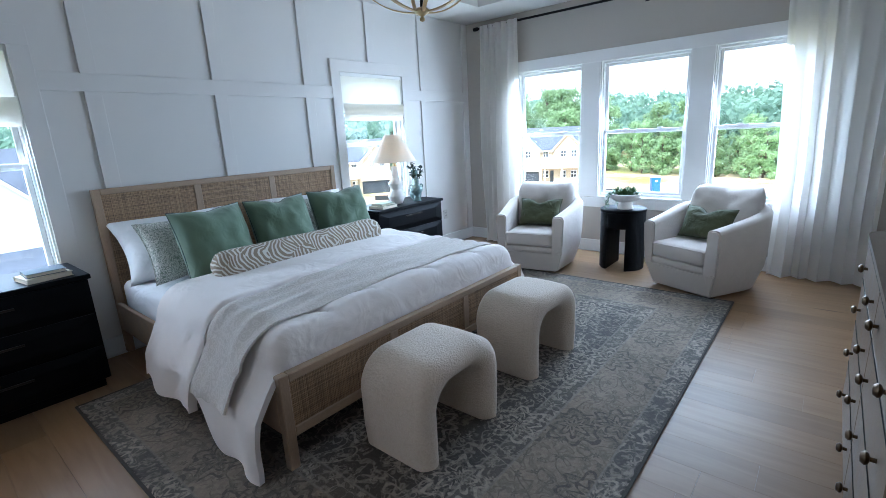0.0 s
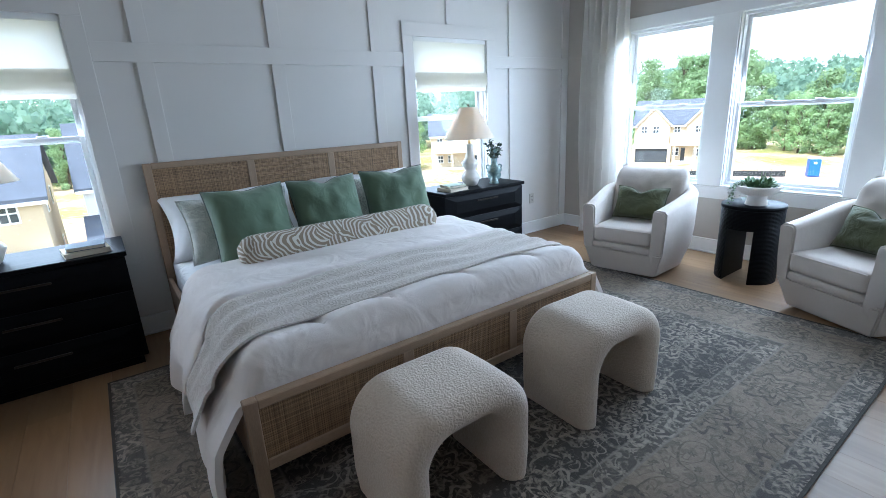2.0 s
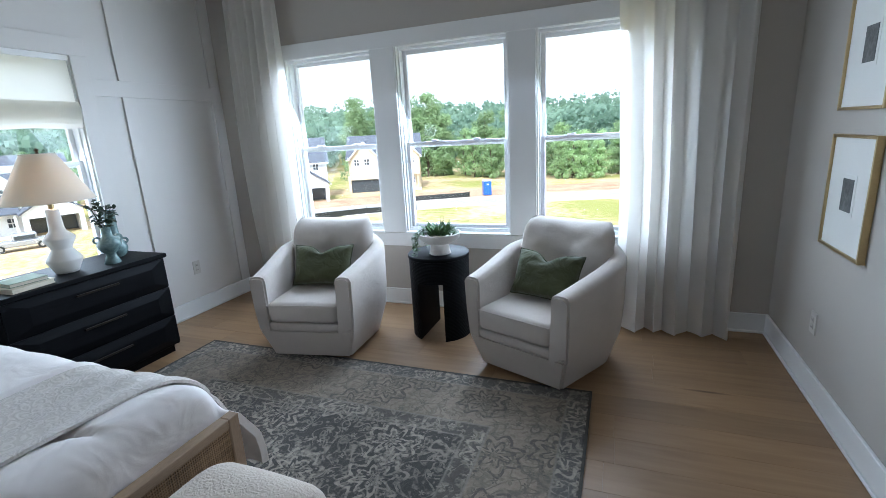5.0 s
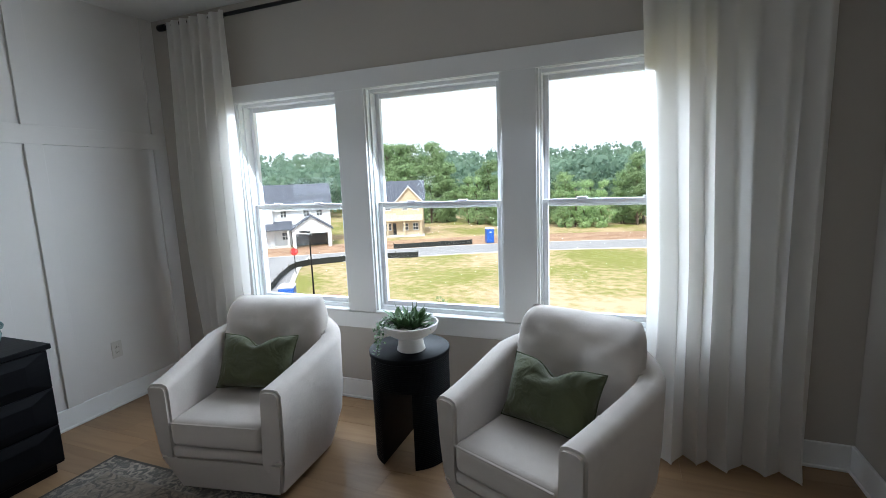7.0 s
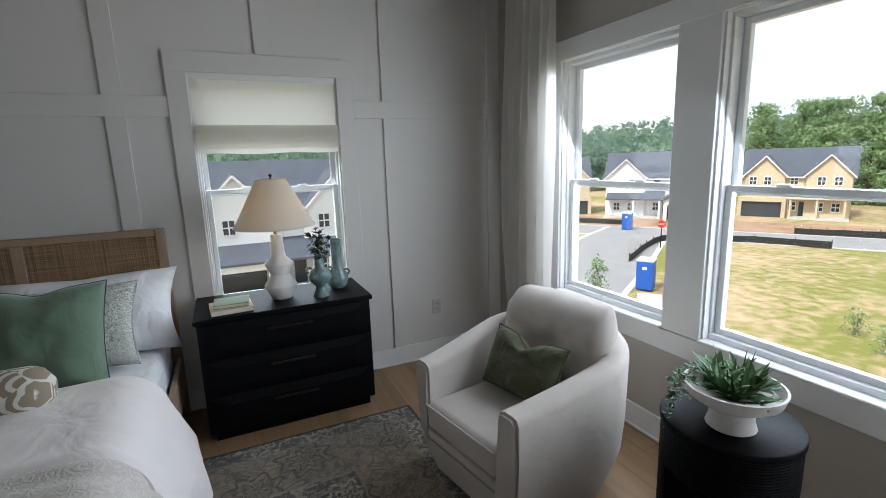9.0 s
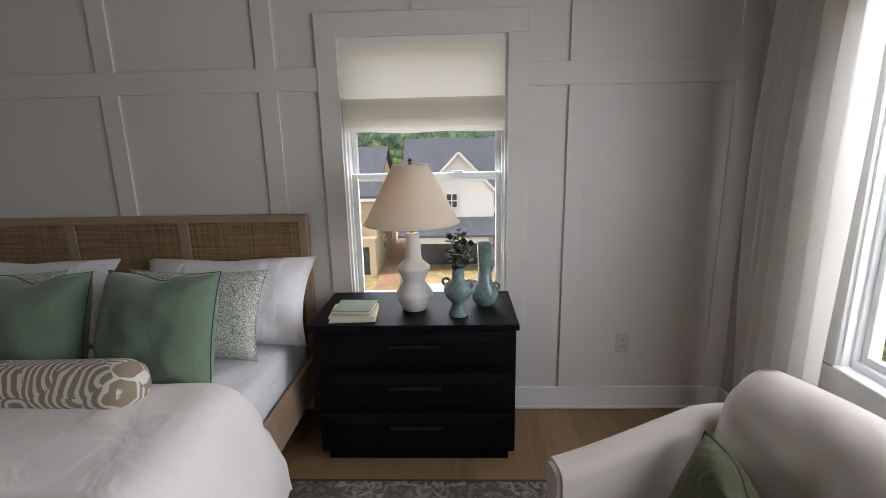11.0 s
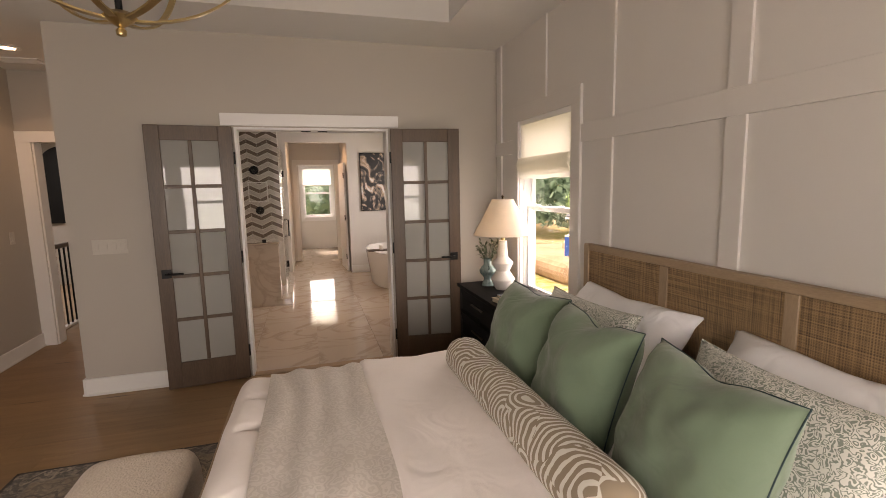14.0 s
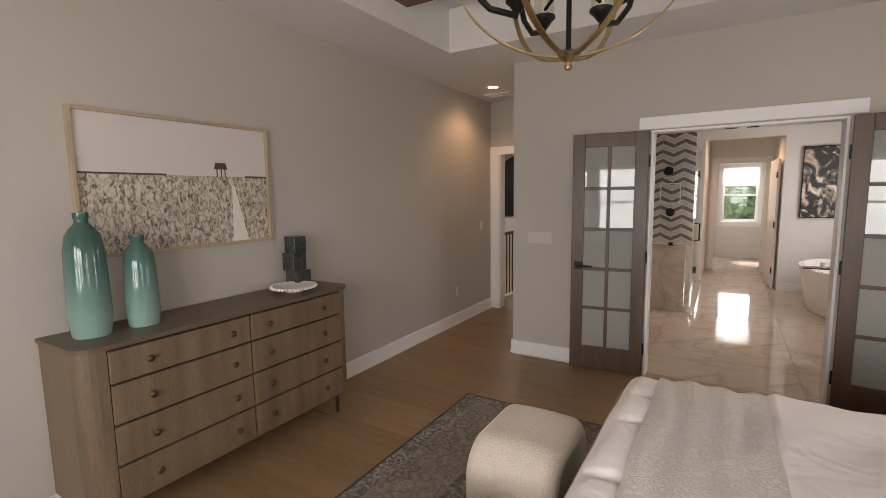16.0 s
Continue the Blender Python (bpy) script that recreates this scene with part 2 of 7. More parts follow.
DOORWOOD = mat("stained_door_wood", (0.088, 0.055, 0.035), 0.4, var=0.35, scale=1.8, bump=0.2, fine=30, stretch=(8, 8, 0.7))
BEAMWOOD = mat("beam_wood", (0.16, 0.085, 0.045), 0.5, var=0.3, scale=1.6, bump=0.2, fine=30, stretch=(0.7, 8, 8))
LINEN = mat("white_linen", (0.87, 0.815, 0.785), 0.9, var=0.03, scale=5, bump=0.12, fine=420, sheen=0.15, wrinkle=(0.6, 5.0))
SHEET = mat("white_sheet", (0.80, 0.81, 0.83), 0.9, var=0.02, scale=5, bump=0.08, fine=420, sheen=0.1, wrinkle=(0.9, 6.0))
CHAIRCLOTH = mat("cream_upholstery", (0.53, 0.475, 0.425), 0.95, var=0.04, scale=9, bump=0.3, fine=520, sheen=0.15, wrinkle=(0.2, 6.0))
GREEN = mat("green_velvet", (0.138, 0.205, 0.135), 0.88, var=0.035, scale=3, bump=0.06, fine=600, sheen=0.3, wrinkle=(0.4, 8.0))
GREENTRIM = mat("dark_teal_piping", (0.02, 0.05, 0.055), 0.8, var=0.1, bump=0.05)
OLIVE = mat("olive_linen", (0.062, 0.068, 0.028), 0.9, var=0.16, scale=6, bump=0.25, fine=420, sheen=0.12, wrinkle=(0.6, 11.0))
CERAMIC = mat("white_plaster_ceramic", (0.74, 0.71, 0.67), 0.75, var=0.05, scale=12, bump=0.2, fine=150)
CELADON = mat("celadon_glaze", (0.13, 0.23, 0.235), 0.14, var=0.4, scale=14, bump=0.05, fine=60, col2=(0.27, 0.36, 0.34))
LEAF = mat("leaf_green", (0.065, 0.14, 0.04), 0.5, var=0.4, scale=20, bump=0.05, obj_random=0.25)
DARKLEAF = mat("dark_leaf", (0.018, 0.04, 0.016), 0.45, var=0.4, scale=20, bump=0.05)
PAGES = mat("book_pages", (0.72, 0.66, 0.54), 0.85, var=0.06, scale=8, bump=0.3, fine=200, stretch=(1, 1, 12))
MATBOARD = mat("mat_board", (0.76, 0.75, 0.71), 0.9, var=0.02, bump=0.05)
TUBWHITE = mat("tub_acrylic", (0.82, 0.81, 0.79), 0.15, var=0.01, bump=0.0)


def marble(name, base, vein, rough, scale):
    m, n, l, b = nodes_of(name)
    tc, nz, wv, r = n.new("ShaderNodeTexCoord"), n.new("ShaderNodeTexNoise"), n.new("ShaderNodeTexNoise"), n.new("ShaderNodeValToRGB")
    nz.inputs["Scale"].default_value, nz.inputs["Detail"].default_value, nz.inputs["Distortion"].default_value = scale, 8, 1.6
    wv.inputs["Scale"].default_value = scale * 0.4
    l.new(tc.outputs["Object"], nz.inputs["Vector"])
    l.new(tc.outputs["Object"], wv.inputs["Vector"])
    e = r.color_ramp.elements
    e[0].position, e[0].color, e[1].position, e[1].color = 0.46, (*base, 1), 0.54, (*base, 1)
    mid = e.new(0.5)
    mid.color = (*vein, 1)
    l.new(nz.outputs[0], r.inputs[0])
    mx = n.new("ShaderNodeMix")
    mx.data_type = "RGBA"
    l.new(wv.outputs[0], mx.inputs[0])
    mx.inputs[6].default_value = (*base, 1)
    l.new(r.outputs[0], mx.inputs[7])
    info, hsv, mr = n.new("ShaderNodeObjectInfo"), n.new("ShaderNodeHueSaturation"), n.new("ShaderNodeMapRange")
    mr.inputs[3].default_value, mr.inputs[4].default_value = 0.94, 1.04
    l.new(info.outputs["Random"], mr.inputs[0])
    l.new(mr.outputs[0], hsv.inputs["Value"])
    l.new(mx.outputs[2], hsv.inputs["Color"])
    l.new(hsv.outputs[0], b.inputs["Base Color"])
    b.inputs["Roughness"].default_value = rough
    return m


MARBLE = marble("polished_marble", (0.60, 0.54, 0.48), (0.36, 0.28, 0.22), 0.045, 1.2)


def plank_mat():
    m, n, l, b = nodes_of("oak_plank")
    tc, mp = n.new("ShaderNodeTexCoord"), n.new("ShaderNodeMapping")
    info = n.new("ShaderNodeObjectInfo")
    mp.inputs["Scale"].default_value = (0.9, 9, 9)
    add = n.new("ShaderNodeVectorMath")
    add.operation = "ADD"
    comb = n.new("ShaderNodeCombineXYZ")
    mul = n.new("ShaderNodeMath")
    mul.operation = "MULTIPLY"
    mul.inputs[1].default_value = 37.0
    l.new(info.outputs["Random"], mul.inputs[0])
    l.new(mul.outputs[0], comb.inputs[0])
    l.new(mul.outputs[0], comb.inputs[1])
    l.new(tc.outputs["Object"], mp.inputs[0])
    l.new(mp.outputs[0], add.inputs[0])
    l.new(comb.outputs[0], add.inputs[1])
    grain, knots = n.new("ShaderNodeTexNoise"), n.new("ShaderNodeTexVoronoi")
    grain.inputs["Scale"].default_value, grain.inputs["Detail"].default_value, grain.inputs["Distortion"].default_value = 2.4, 7, 0.8
    knots.inputs["Scale"].default_value = 0.75
    l.new(add.outputs[0], grain.inputs["Vector"])
    l.new(add.outputs[0], knots.inputs["Vector"])
    r = n.new("ShaderNodeValToRGB")
    e = r.color_ramp.elements
    e[0].position, e[0].color, e[1].position, e[1].color = 0.15, (0.225, 0.131, 0.062, 1), 0.85, (0.33, 0.207, 0.108, 1)
    l.new(grain.outputs[0], r.inputs[0])
    kr = n.new("ShaderNodeValToRGB")
    ke = kr.color_ramp.elements
    ke[0].position, ke[0].color, ke[1].position, ke[1].color = 0.02, (0.35, 0.28, 0.22, 1), 0.10, (1, 1, 1, 1)
    l.new(knots.outputs["Distance"], kr.inputs[0])
    mx = n.new("ShaderNodeMix")
    mx.data_type, mx.blend_type = "RGBA", "MULTIPLY"
    mx.inputs[0].default_value = 1
    l.new(r.outputs[0], mx.inputs[6])
    l.new(kr.outputs[0], mx.inputs[7])
    hsv, mr = n.new("ShaderNodeHueSaturation"), n.new("ShaderNodeMapRange")
    mr.inputs[3].default_value, mr.inputs[4].default_value = 0.86, 1.10
    l.new(info.outputs["Random"], mr.inputs[0])
    l.new(mr.outputs[0], hsv.inputs["Value"])
    l.new(mx.outputs[2], hsv.inputs["Color"])
    l.new(hsv.outputs[0], b.inputs["Base Color"])
    b.inputs["Roughness"].default_value = 0.42
    bp = n.new("ShaderNodeBump")
    bp.inputs["Strength"].default_value, bp.inputs["Distance"].default_value = 0.08, 0.002
    l.new(grain.outputs[0], bp.inputs["Height"])
    l.new(bp.outputs[0], b.inputs["Normal"])
    return m


PLANK = plank_mat()


def glass_mat(name, tint, rough):
    """A clear pane: see-through, with a reflection that grows at a slant."""
    m, n, l, b = nodes_of(name)
    out = n["Material Output"]
    tr, gl, mx, lw = n.new("ShaderNodeBsdfTransparent"), n.new("ShaderNodeBsdfGlossy"), n.new("ShaderNodeMixShader"), n.new("ShaderNodeLayerWeight")
    tr.inputs[0].default_value = (*tint, 1)
    gl.inputs["Roughness"].default_value = rough
    pw, ad = n.new("ShaderNodeMath"), n.new("ShaderNodeMath")
    pw.operation, ad.operation = "POWER", "MULTIPLY_ADD"
    pw.inputs[1].default_value, ad.inputs[1].default_value, ad.inputs[2].default_value = 5.0, 0.5, 0.02
    l.new(lw.outputs["Facing"], pw.inputs[0])
    l.new(pw.outputs[0], ad.inputs[0])
    l.new(ad.outputs[0], mx.inputs[0])
    l.new(tr.outputs[0], mx.inputs[1])
    l.new(gl.outputs[0], mx.inputs[2])
    l.new(mx.outputs[0], out.inputs[0])
    return m


GLASS = glass_mat("window_glass", (0.97, 0.985, 0.98), 0.0)
SHOWERGLASS = glass_mat("shower_glass", (0.955, 0.97, 0.96), 0.0)


def frosted():
    m, n, l, b = nodes_of("frosted_glass")
    b.inputs["Base Color"].default_value = (0.42, 0.42, 0.40, 1)
    b.inputs["Roughness"].default_value = 0.06
    nz, tc, r = n.new("ShaderNodeTexNoise"), n.new("ShaderNodeTexCoord"), n.new("ShaderNodeMapRange")
    nz.inputs["Scale"].default_value = 3
    l.new(tc.outputs["Object"], nz.inputs["Vector"])
    r.inputs[3].default_value, r.inputs[4].default_value = 0.0, 0.03
    l.new(nz.outputs[0], r.inputs[0])
    l.new(r.outputs[0], b.inputs["Roughness"])
    b.inputs["Transmission Weight"].default_value = 0.3
    return m


FROST = frosted()


def sheer(name, col, amount, weave=700.0, band=0.0):
    """Thin cloth that lets light through."""
    m, n, l, b = nodes_of(name)
    out = n["Material Output"]
    df, tl, mx = n.new("ShaderNodeBsdfDiffuse"), n.new("ShaderNodeBsdfTranslucent"), n.new("ShaderNodeMixShader")
    tc, nz, r, bp = n.new("ShaderNodeTexCoord"), n.new("ShaderNodeTexNoise"), n.new("ShaderNodeValToRGB"), n.new("ShaderNodeBump")
    nz.inputs["Scale"].default_value = weave
    l.new(tc.outputs["Object"], nz.inputs["Vector"])
    r.color_ramp.elements[0].color = (*[c * 0.92 for c in col], 1)
    r.color_ramp.elements[1].color = (*col, 1)
    l.new(nz.outputs[0], r.inputs[0])
    for s in (df, tl):
        l.new(r.outputs[0], s.inputs[0])
    bp.inputs["Strength"].default_value, bp.inputs["Distance"].default_value = 0.2, 0.002
    l.new(nz.outputs[0], bp.inputs["Height"])
    l.new(bp.outputs[0], df.inputs["Normal"])
    mx.inputs[0].default_value = amount
    l.new(df.outputs[0], mx.inputs[1])
    l.new(tl.outputs[0], mx.inputs[2])
    l.new(mx.outputs[0], out.inputs[0])
    return m


CURTAIN = sheer("curtain_linen", (0.94, 0.925, 0.90), 0.70)
ROMAN = sheer("roman_shade_linen", (0.94, 0.93, 0.90), 0.86)
LAMPSHADE = sheer("lamp_shade_linen", (0.82, 0.77, 0.69), 0.45)


def glow(name, col, strength):
    m, n, l, b = nodes_of(name)
    b.inputs["Emission Color"].default_value = (*col, 1)
    b.inputs["Emission Strength"].default_value = strength
    b.inputs["Base Color"].default_value = (*col, 1)
    return m


BULB = glow("warm_bulb", (1.0, 0.66, 0.36), 14.0)
DOWNLIGHT = glow("downlight_lens", (1.0, 0.75, 0.5), 14.0)


def cane_mat():
    """Woven cane: fine crossing strands, uneven in tone, with dark gaps."""
    m, n, l, b = nodes_of("woven_cane")
    tc = n.new("ShaderNodeTexCoord")
    hs = []
    for ax, f, o in (("Y", 36.0, 3.1), ("Z", 31.0, 8.7)):
        wv = n.new("ShaderNodeTexWave")
        wv.bands_direction = ax
        wv.inputs["Scale"].default_value, wv.inputs["Distortion"].default_value, wv.inputs["Detail Scale"].default_value = f, 0.5, 4.0
        wv.inputs["Phase Offset"].default_value = o
        l.new(tc.outputs["Object"], wv.inputs["Vector"])
        hs.append(wv)
    streaks = []
    for sc in ((1, 1.2, 60), (1, 70, 1.2)):
        mp, nz = n.new("ShaderNodeMapping"), n.new("ShaderNodeTexNoise")
        mp.inputs["Scale"].default_value = sc
        nz.inputs["Scale"].default_value, nz.inputs["Detail"].default_value = 2.4, 4
        l.new(tc.outputs["Object"], mp.inputs[0])
        l.new(mp.outputs[0], nz.inputs["Vector"])
        streaks.append(nz)
    mxm, sm, su = n.new("ShaderNodeMath"), n.new("ShaderNodeMath"), n.new("ShaderNodeMath")
    mxm.operation, sm.operation, su.operation = "MAXIMUM", "ADD", "MULTIPLY_ADD"
    l.new(hs[0].outputs["Fac"], mxm.inputs[0])
    l.new(hs[1].outputs["Fac"], mxm.inputs[1])
    l.new(streaks[0].outputs[0], sm.inputs[0])
    l.new(streaks[1].outputs[0], sm.inputs[1])
    su.inputs[1].default_value = 0.3
    l.new(mxm.outputs[0], su.inputs[0])
    l.new(sm.outputs[0], su.inputs[2])
    r = n.new("ShaderNodeValToRGB")
    e = r.color_ramp.elements
    e[0].position, e[0].color, e[1].position, e[1].color = 0.55, (0.07, 0.037, 0.017, 1), 0.95, (0.37, 0.235, 0.125, 1)
    mr = n.new("ShaderNodeMapRange")
    mr.inputs[1].default_value, mr.inputs[2].default_value = 0.4, 1.75
    mr.inputs[3].default_value, mr.inputs[4].default_value = 0.3, 1.15
    l.new(su.outputs[0], mr.inputs[0])
    l.new(mr.outputs[0], r.inputs[0])
    l.new(r.outputs[0], b.inputs["Base Color"])
    b.inputs["Roughness"].default_value = 0.6
    bp = n.new("ShaderNodeBump")
    bp.inputs["Strength"].default_value, bp.inputs["Distance"].default_value = 0.6, 0.003
    l.new(mxm.outputs[0], bp.inputs["Height"])
    l.new(bp.outputs[0], b.inputs["Normal"])
    return m


CANE = cane_mat()


def boucle():
    m, n, l, b = nodes_of("cream_boucle")
    tc, v, r, bp = n.new("ShaderNodeTexCoord"), n.new("ShaderNodeTexVoronoi"), n.new("ShaderNodeValToRGB"), n.new("ShaderNodeBump")
    v.feature = "SMOOTH_F1"
    v.inputs["Scale"].default_value = 125
    nz = n.new("ShaderNodeTexNoise")
    nz.inputs["Scale"].default_value = 45
    ad = n.new("ShaderNodeVectorMath")
    ad.operation = "MULTIPLY_ADD"
    ad.inputs[1].default_value = (0.02, 0.02, 0.02)
    l.new(nz.outputs["Color"], ad.inputs[0])
    l.new(tc.outputs["Object"], ad.inputs[2])
    l.new(tc.outputs["Object"], nz.inputs["Vector"])
    l.new(ad.outputs[0], v.inputs["Vector"])
    e = r.color_ramp.elements
    e[0].position, e[0].color, e[1].position, e[1].color = 0.0, (0.74, 0.65, 0.55, 1), 0.9, (0.62, 0.525, 0.43, 1)
    l.new(v.outputs["Distance"], r.inputs[0])
    l.new(r.outputs[0], b.inputs["Base Color"])
    b.inputs["Roughness"].default_value, b.inputs["Sheen Weight"].default_value = 0.95, 0.3
    bp.invert = True
    bp.inputs["Strength"].default_value, bp.inputs["Distance"].default_value = 0.8, 0.006
    l.new(v.outputs["Distance"], bp.inputs["Height"])
    l.new(bp.outputs[0], b.inputs["Normal"])
    return m


BOUCLE = boucle()


def printed(name, ground, ink, kind, scale, width=0.5, bump=0.1):
    """Cloth with a figure: 'fan' wavy nested lines, 'scroll' closed curls, 'weave' raised leaves."""
    m, n, l, b = nodes_of(name)
    tc, mp = n.new("ShaderNodeTexCoord"), n.new("ShaderNodeMapping")
    l.new(tc.outputs["Object"], mp.inputs[0])
    v, nz = n.new("ShaderNodeTexVoronoi"), n.new("ShaderNodeTexNoise")
    v.inputs["Scale"].default_value = scale
    nz.inputs["Scale"].default_value = scale * 0.8
    ad = n.new("ShaderNodeVectorMath")
    ad.operation = "MULTIPLY_ADD"
    ad.inputs[1].default_value = (0.10, 0.10, 0.10) if kind == "fan" else (0.05, 0.05, 0.05)
    l.new(mp.outputs[0], nz.inputs["Vector"])
    l.new(nz.outputs["Color"], ad.inputs[0])
    l.new(mp.outputs[0], ad.inputs[2])
    l.new(ad.outputs[0], v.inputs["Vector"])
    sn = n.new("ShaderNodeMath")
    sn.operation = "SINE"
    mu = n.new("ShaderNodeMath")
    mu.operation = "MULTIPLY"
    mu.inputs[1].default_value = 100.0 if kind == "fan" else 18.0
    if kind == "fan":
        # nested arcs, like hills, each patch round a centre that lies outside it
        mu.inputs[1].default_value = 250.0
        away, size = n.new("ShaderNodeVectorMath"), n.new("ShaderNodeVectorMath")
        away.operation, size.operation = "SUBTRACT", "LENGTH"
        shift = n.new("ShaderNodeVectorMath")
        shift.operation = "MULTIPLY_ADD"
        shift.inputs[1].default_value = (0.16, 0.3, 0.16)
        l.new(v.outputs["Color"], shift.inputs[0])
        l.new(v.outputs["Position"], shift.inputs[2])
        l.new(ad.outputs[0], away.inputs[0])
        l.new(shift.outputs[0], away.inputs[1])
        l.new(away.outputs[0], size.inputs[0])
        l.new(size.outputs["Value"], mu.inputs[0])
    elif kind == "scroll":
        mu.inputs[1].default_value = 42.0       # short bent strokes
        nz.inputs["Detail"].default_value, nz.inputs["Distortion"].default_value = 1.0, 0.5
        l.new(nz.outputs[0], mu.inputs[0])
    else:
        l.new(v.outputs["Distance"], mu.inputs[0])
    l.new(mu.outputs[0], sn.inputs[0])
    r = n.new("ShaderNodeValToRGB")
    e = r.color_ramp.elements
    e[0].position, e[0].color, e[1].position, e[1].color = width - 0.08, (*ground, 1), width + 0.08, (*ink, 1)
    sh = n.new("ShaderNodeMath")
    sh.operation = "MULTIPLY_ADD"
    sh.inputs[1].default_value, sh.inputs[2].default_value = 0.5, 0.5
    l.new(sn.outputs[0], sh.inputs[0])
    l.new(sh.outputs[0], r.inputs[0])
    l.new(r.outputs[0], b.inputs["Base Color"])
    b.inputs["Roughness"].default_value, b.inputs["Sheen Weight"].default_value = 0.9, 0.15
    bp = n.new("ShaderNodeBump")
    bp.inputs["Strength"].default_value, bp.inputs["Distance"].default_value = bump, 0.004
    l.new(sh.outputs[0], bp.inputs["Height"])
    l.new(bp.outputs[0], b.inputs["Normal"])
    return m


BOLSTERCLOTH = printed("bolster_print", (0.30, 0.235, 0.165), (0.70, 0.67, 0.60), "fan", 6.5, 0.62)
SCROLL = printed("grey_green_scroll_print", (0.66, 0.66, 0.61), (0.22, 0.26, 0.22), "scroll", 58, 0.60)
THROWCLOTH = printed("throw_relief", (0.61, 0.56, 0.51), (0.68, 0.63, 0.58), "weave", 25, 0.55, 0.3)


RUGLINE = mat("rug_line_dark", (0.062, 0.057, 0.05), 0.95, var=0.4, scale=9, bump=0.5, fine=160)


def rug_mat():
    """A faded floral rug: dark field of pale curls, a paler border, worn patches."""
    m, n, l, b = nodes_of("faded_rug")

    def node(kind, **values):
        q = n.new("ShaderNode" + kind)
        for k, v in values.items():
            q.inputs[k].default_value = v
        return q

    def calc(op, a, c, d=None):
        q = n.new("ShaderNodeMath")
        q.operation = op
        for k, v in enumerate((a, c, d)):
            if v is None:
                continue
            if isinstance(v, (int, float)):
                q.inputs[k].default_value = v
            else:
                l.new(v, q.inputs[k])
        return q.outputs[0]

    def mixed(f, a, c):
        q = n.new("ShaderNodeMix")
        q.data_type = "RGBA"
        for k, v in ((0, f), (6, a), (7, c)):
            if isinstance(v, tuple):
                q.inputs[k].default_value = (*v, 1)
            elif isinstance(v, (int, float)):
                q.inputs[k].default_value = v
            else:
                l.new(v, q.inputs[k])
        return q.outputs[2]

    def steps(v, lo, hi):
        q = n.new("ShaderNodeMapRange")
        q.inputs[1].default_value, q.inputs[2].default_value = lo, hi
        l.new(v, q.inputs[0])
        return q.outputs[0]

    tc = n.new("ShaderNodeTexCoord")
    sp = n.new("ShaderNodeSeparateXYZ")
    l.new(tc.outputs["Object"], sp.inputs[0])
    edge = calc("MAXIMUM", calc("SUBTRACT", calc("ABSOLUTE", sp.outputs[0], 0), 1.41), calc("SUBTRACT", calc("ABSOLUTE", sp.outputs[1], 0), 1.91))

    def stripe(lo, hi, soft=0.004):
        return calc("MULTIPLY", steps(edge, lo - soft, lo + soft), steps(edge, hi + soft, hi - soft))

    border, guard, inner = stripe(-0.475, -0.125), stripe(-0.125, -0.022), stripe(-0.58, -0.475)
    lines = calc("MAXIMUM", calc("MAXIMUM", stripe(-0.130, -0.120), stripe(-0.482, -0.470)), stripe(-0.588, -0.578))
    warp = node("TexNoise", Scale=7.0, Detail=3.0)
    l.new(tc.outputs["Object"], warp.inputs["Vector"])
    ad = n.new("ShaderNodeVectorMath")
    ad.operation = "MULTIPLY_ADD"
    ad.inputs[1].default_value = (0.07, 0.07, 0.0)
    l.new(warp.outputs["Color"], ad.inputs[0])
    l.new(tc.outputs["Object"], ad.inputs[2])
    worn, fib, blot = node("TexNoise", Scale=1.7, Detail=6.0), node("TexNoise", Scale=220.0, Detail=2.0), node("TexNoise", Scale=46.0, Detail=4.0)
    for q in (worn, fib, blot):
        l.new(tc.outputs["Object"], q.inputs["Vector"])

    def curls(scale, k, lo, hi, seed):
        q = node("TexNoise", Scale=scale, Detail=1.5, Distortion=0.6)
        q.noise_dimensions = "4D"
        q.inputs["W"].default_value = seed
        l.new(tc.outputs["Object"], q.inputs["Vector"])
        return steps(calc("SINE", calc("MULTIPLY", q.outputs[0], k), 0), lo, hi)

    def rosettes(scale, petals, rings, size):
        """Flowers with petals round scattered centres."""
        cell = node("TexVoronoi", Scale=scale, Randomness=0.75)
        cell.voronoi_dimensions = "2D"
        l.new(ad.outputs[0], cell.inputs["Vector"])
        away, parts = n.new("ShaderNodeVectorMath"), n.new("ShaderNodeSeparateXYZ")
        away.operation = "SUBTRACT"
        l.new(ad.outputs[0], away.inputs[0])
        l.new(cell.outputs["Position"], away.inputs[1])
        l.new(away.outputs[0], parts.inputs[0])
        turn = calc("ARCTAN2", parts.outputs[1], parts.outputs[0])
        wavy = calc("MULTIPLY_ADD", calc("COSINE", calc("MULTIPLY", turn, petals), 0), 0.055, cell.outputs["Distance"])
        ringed = steps(calc("SINE", calc("MULTIPLY", wavy, rings), 0), 0.1, 0.55)
        return calc("MULTIPLY", ringed, steps(wavy, size + 0.03, size - 0.03))

    vines = calc("MAXIMUM", calc("MULTIPLY", curls(3.4, 30.0, 0.955, 0.99, 1.0), 0.7), calc("MULTIPLY", curls(8.5, 26.0, 0.88, 0.98, 5.0), 0.6))
    figure = calc("MAXIMUM", calc("MULTIPLY", rosettes(2.5, 8.0, 44.0, 0.42), 0.9), vines)
    figure = calc("MAXIMUM", figure, calc("MULTIPLY", rosettes(9.5, 5.0, 22.0, 0.30), 0.75))
    figure = calc("MAXIMUM", figure, calc("MULTIPLY", curls(17.0, 24.0, 0.3, 0.95, 9.0), 0.5))
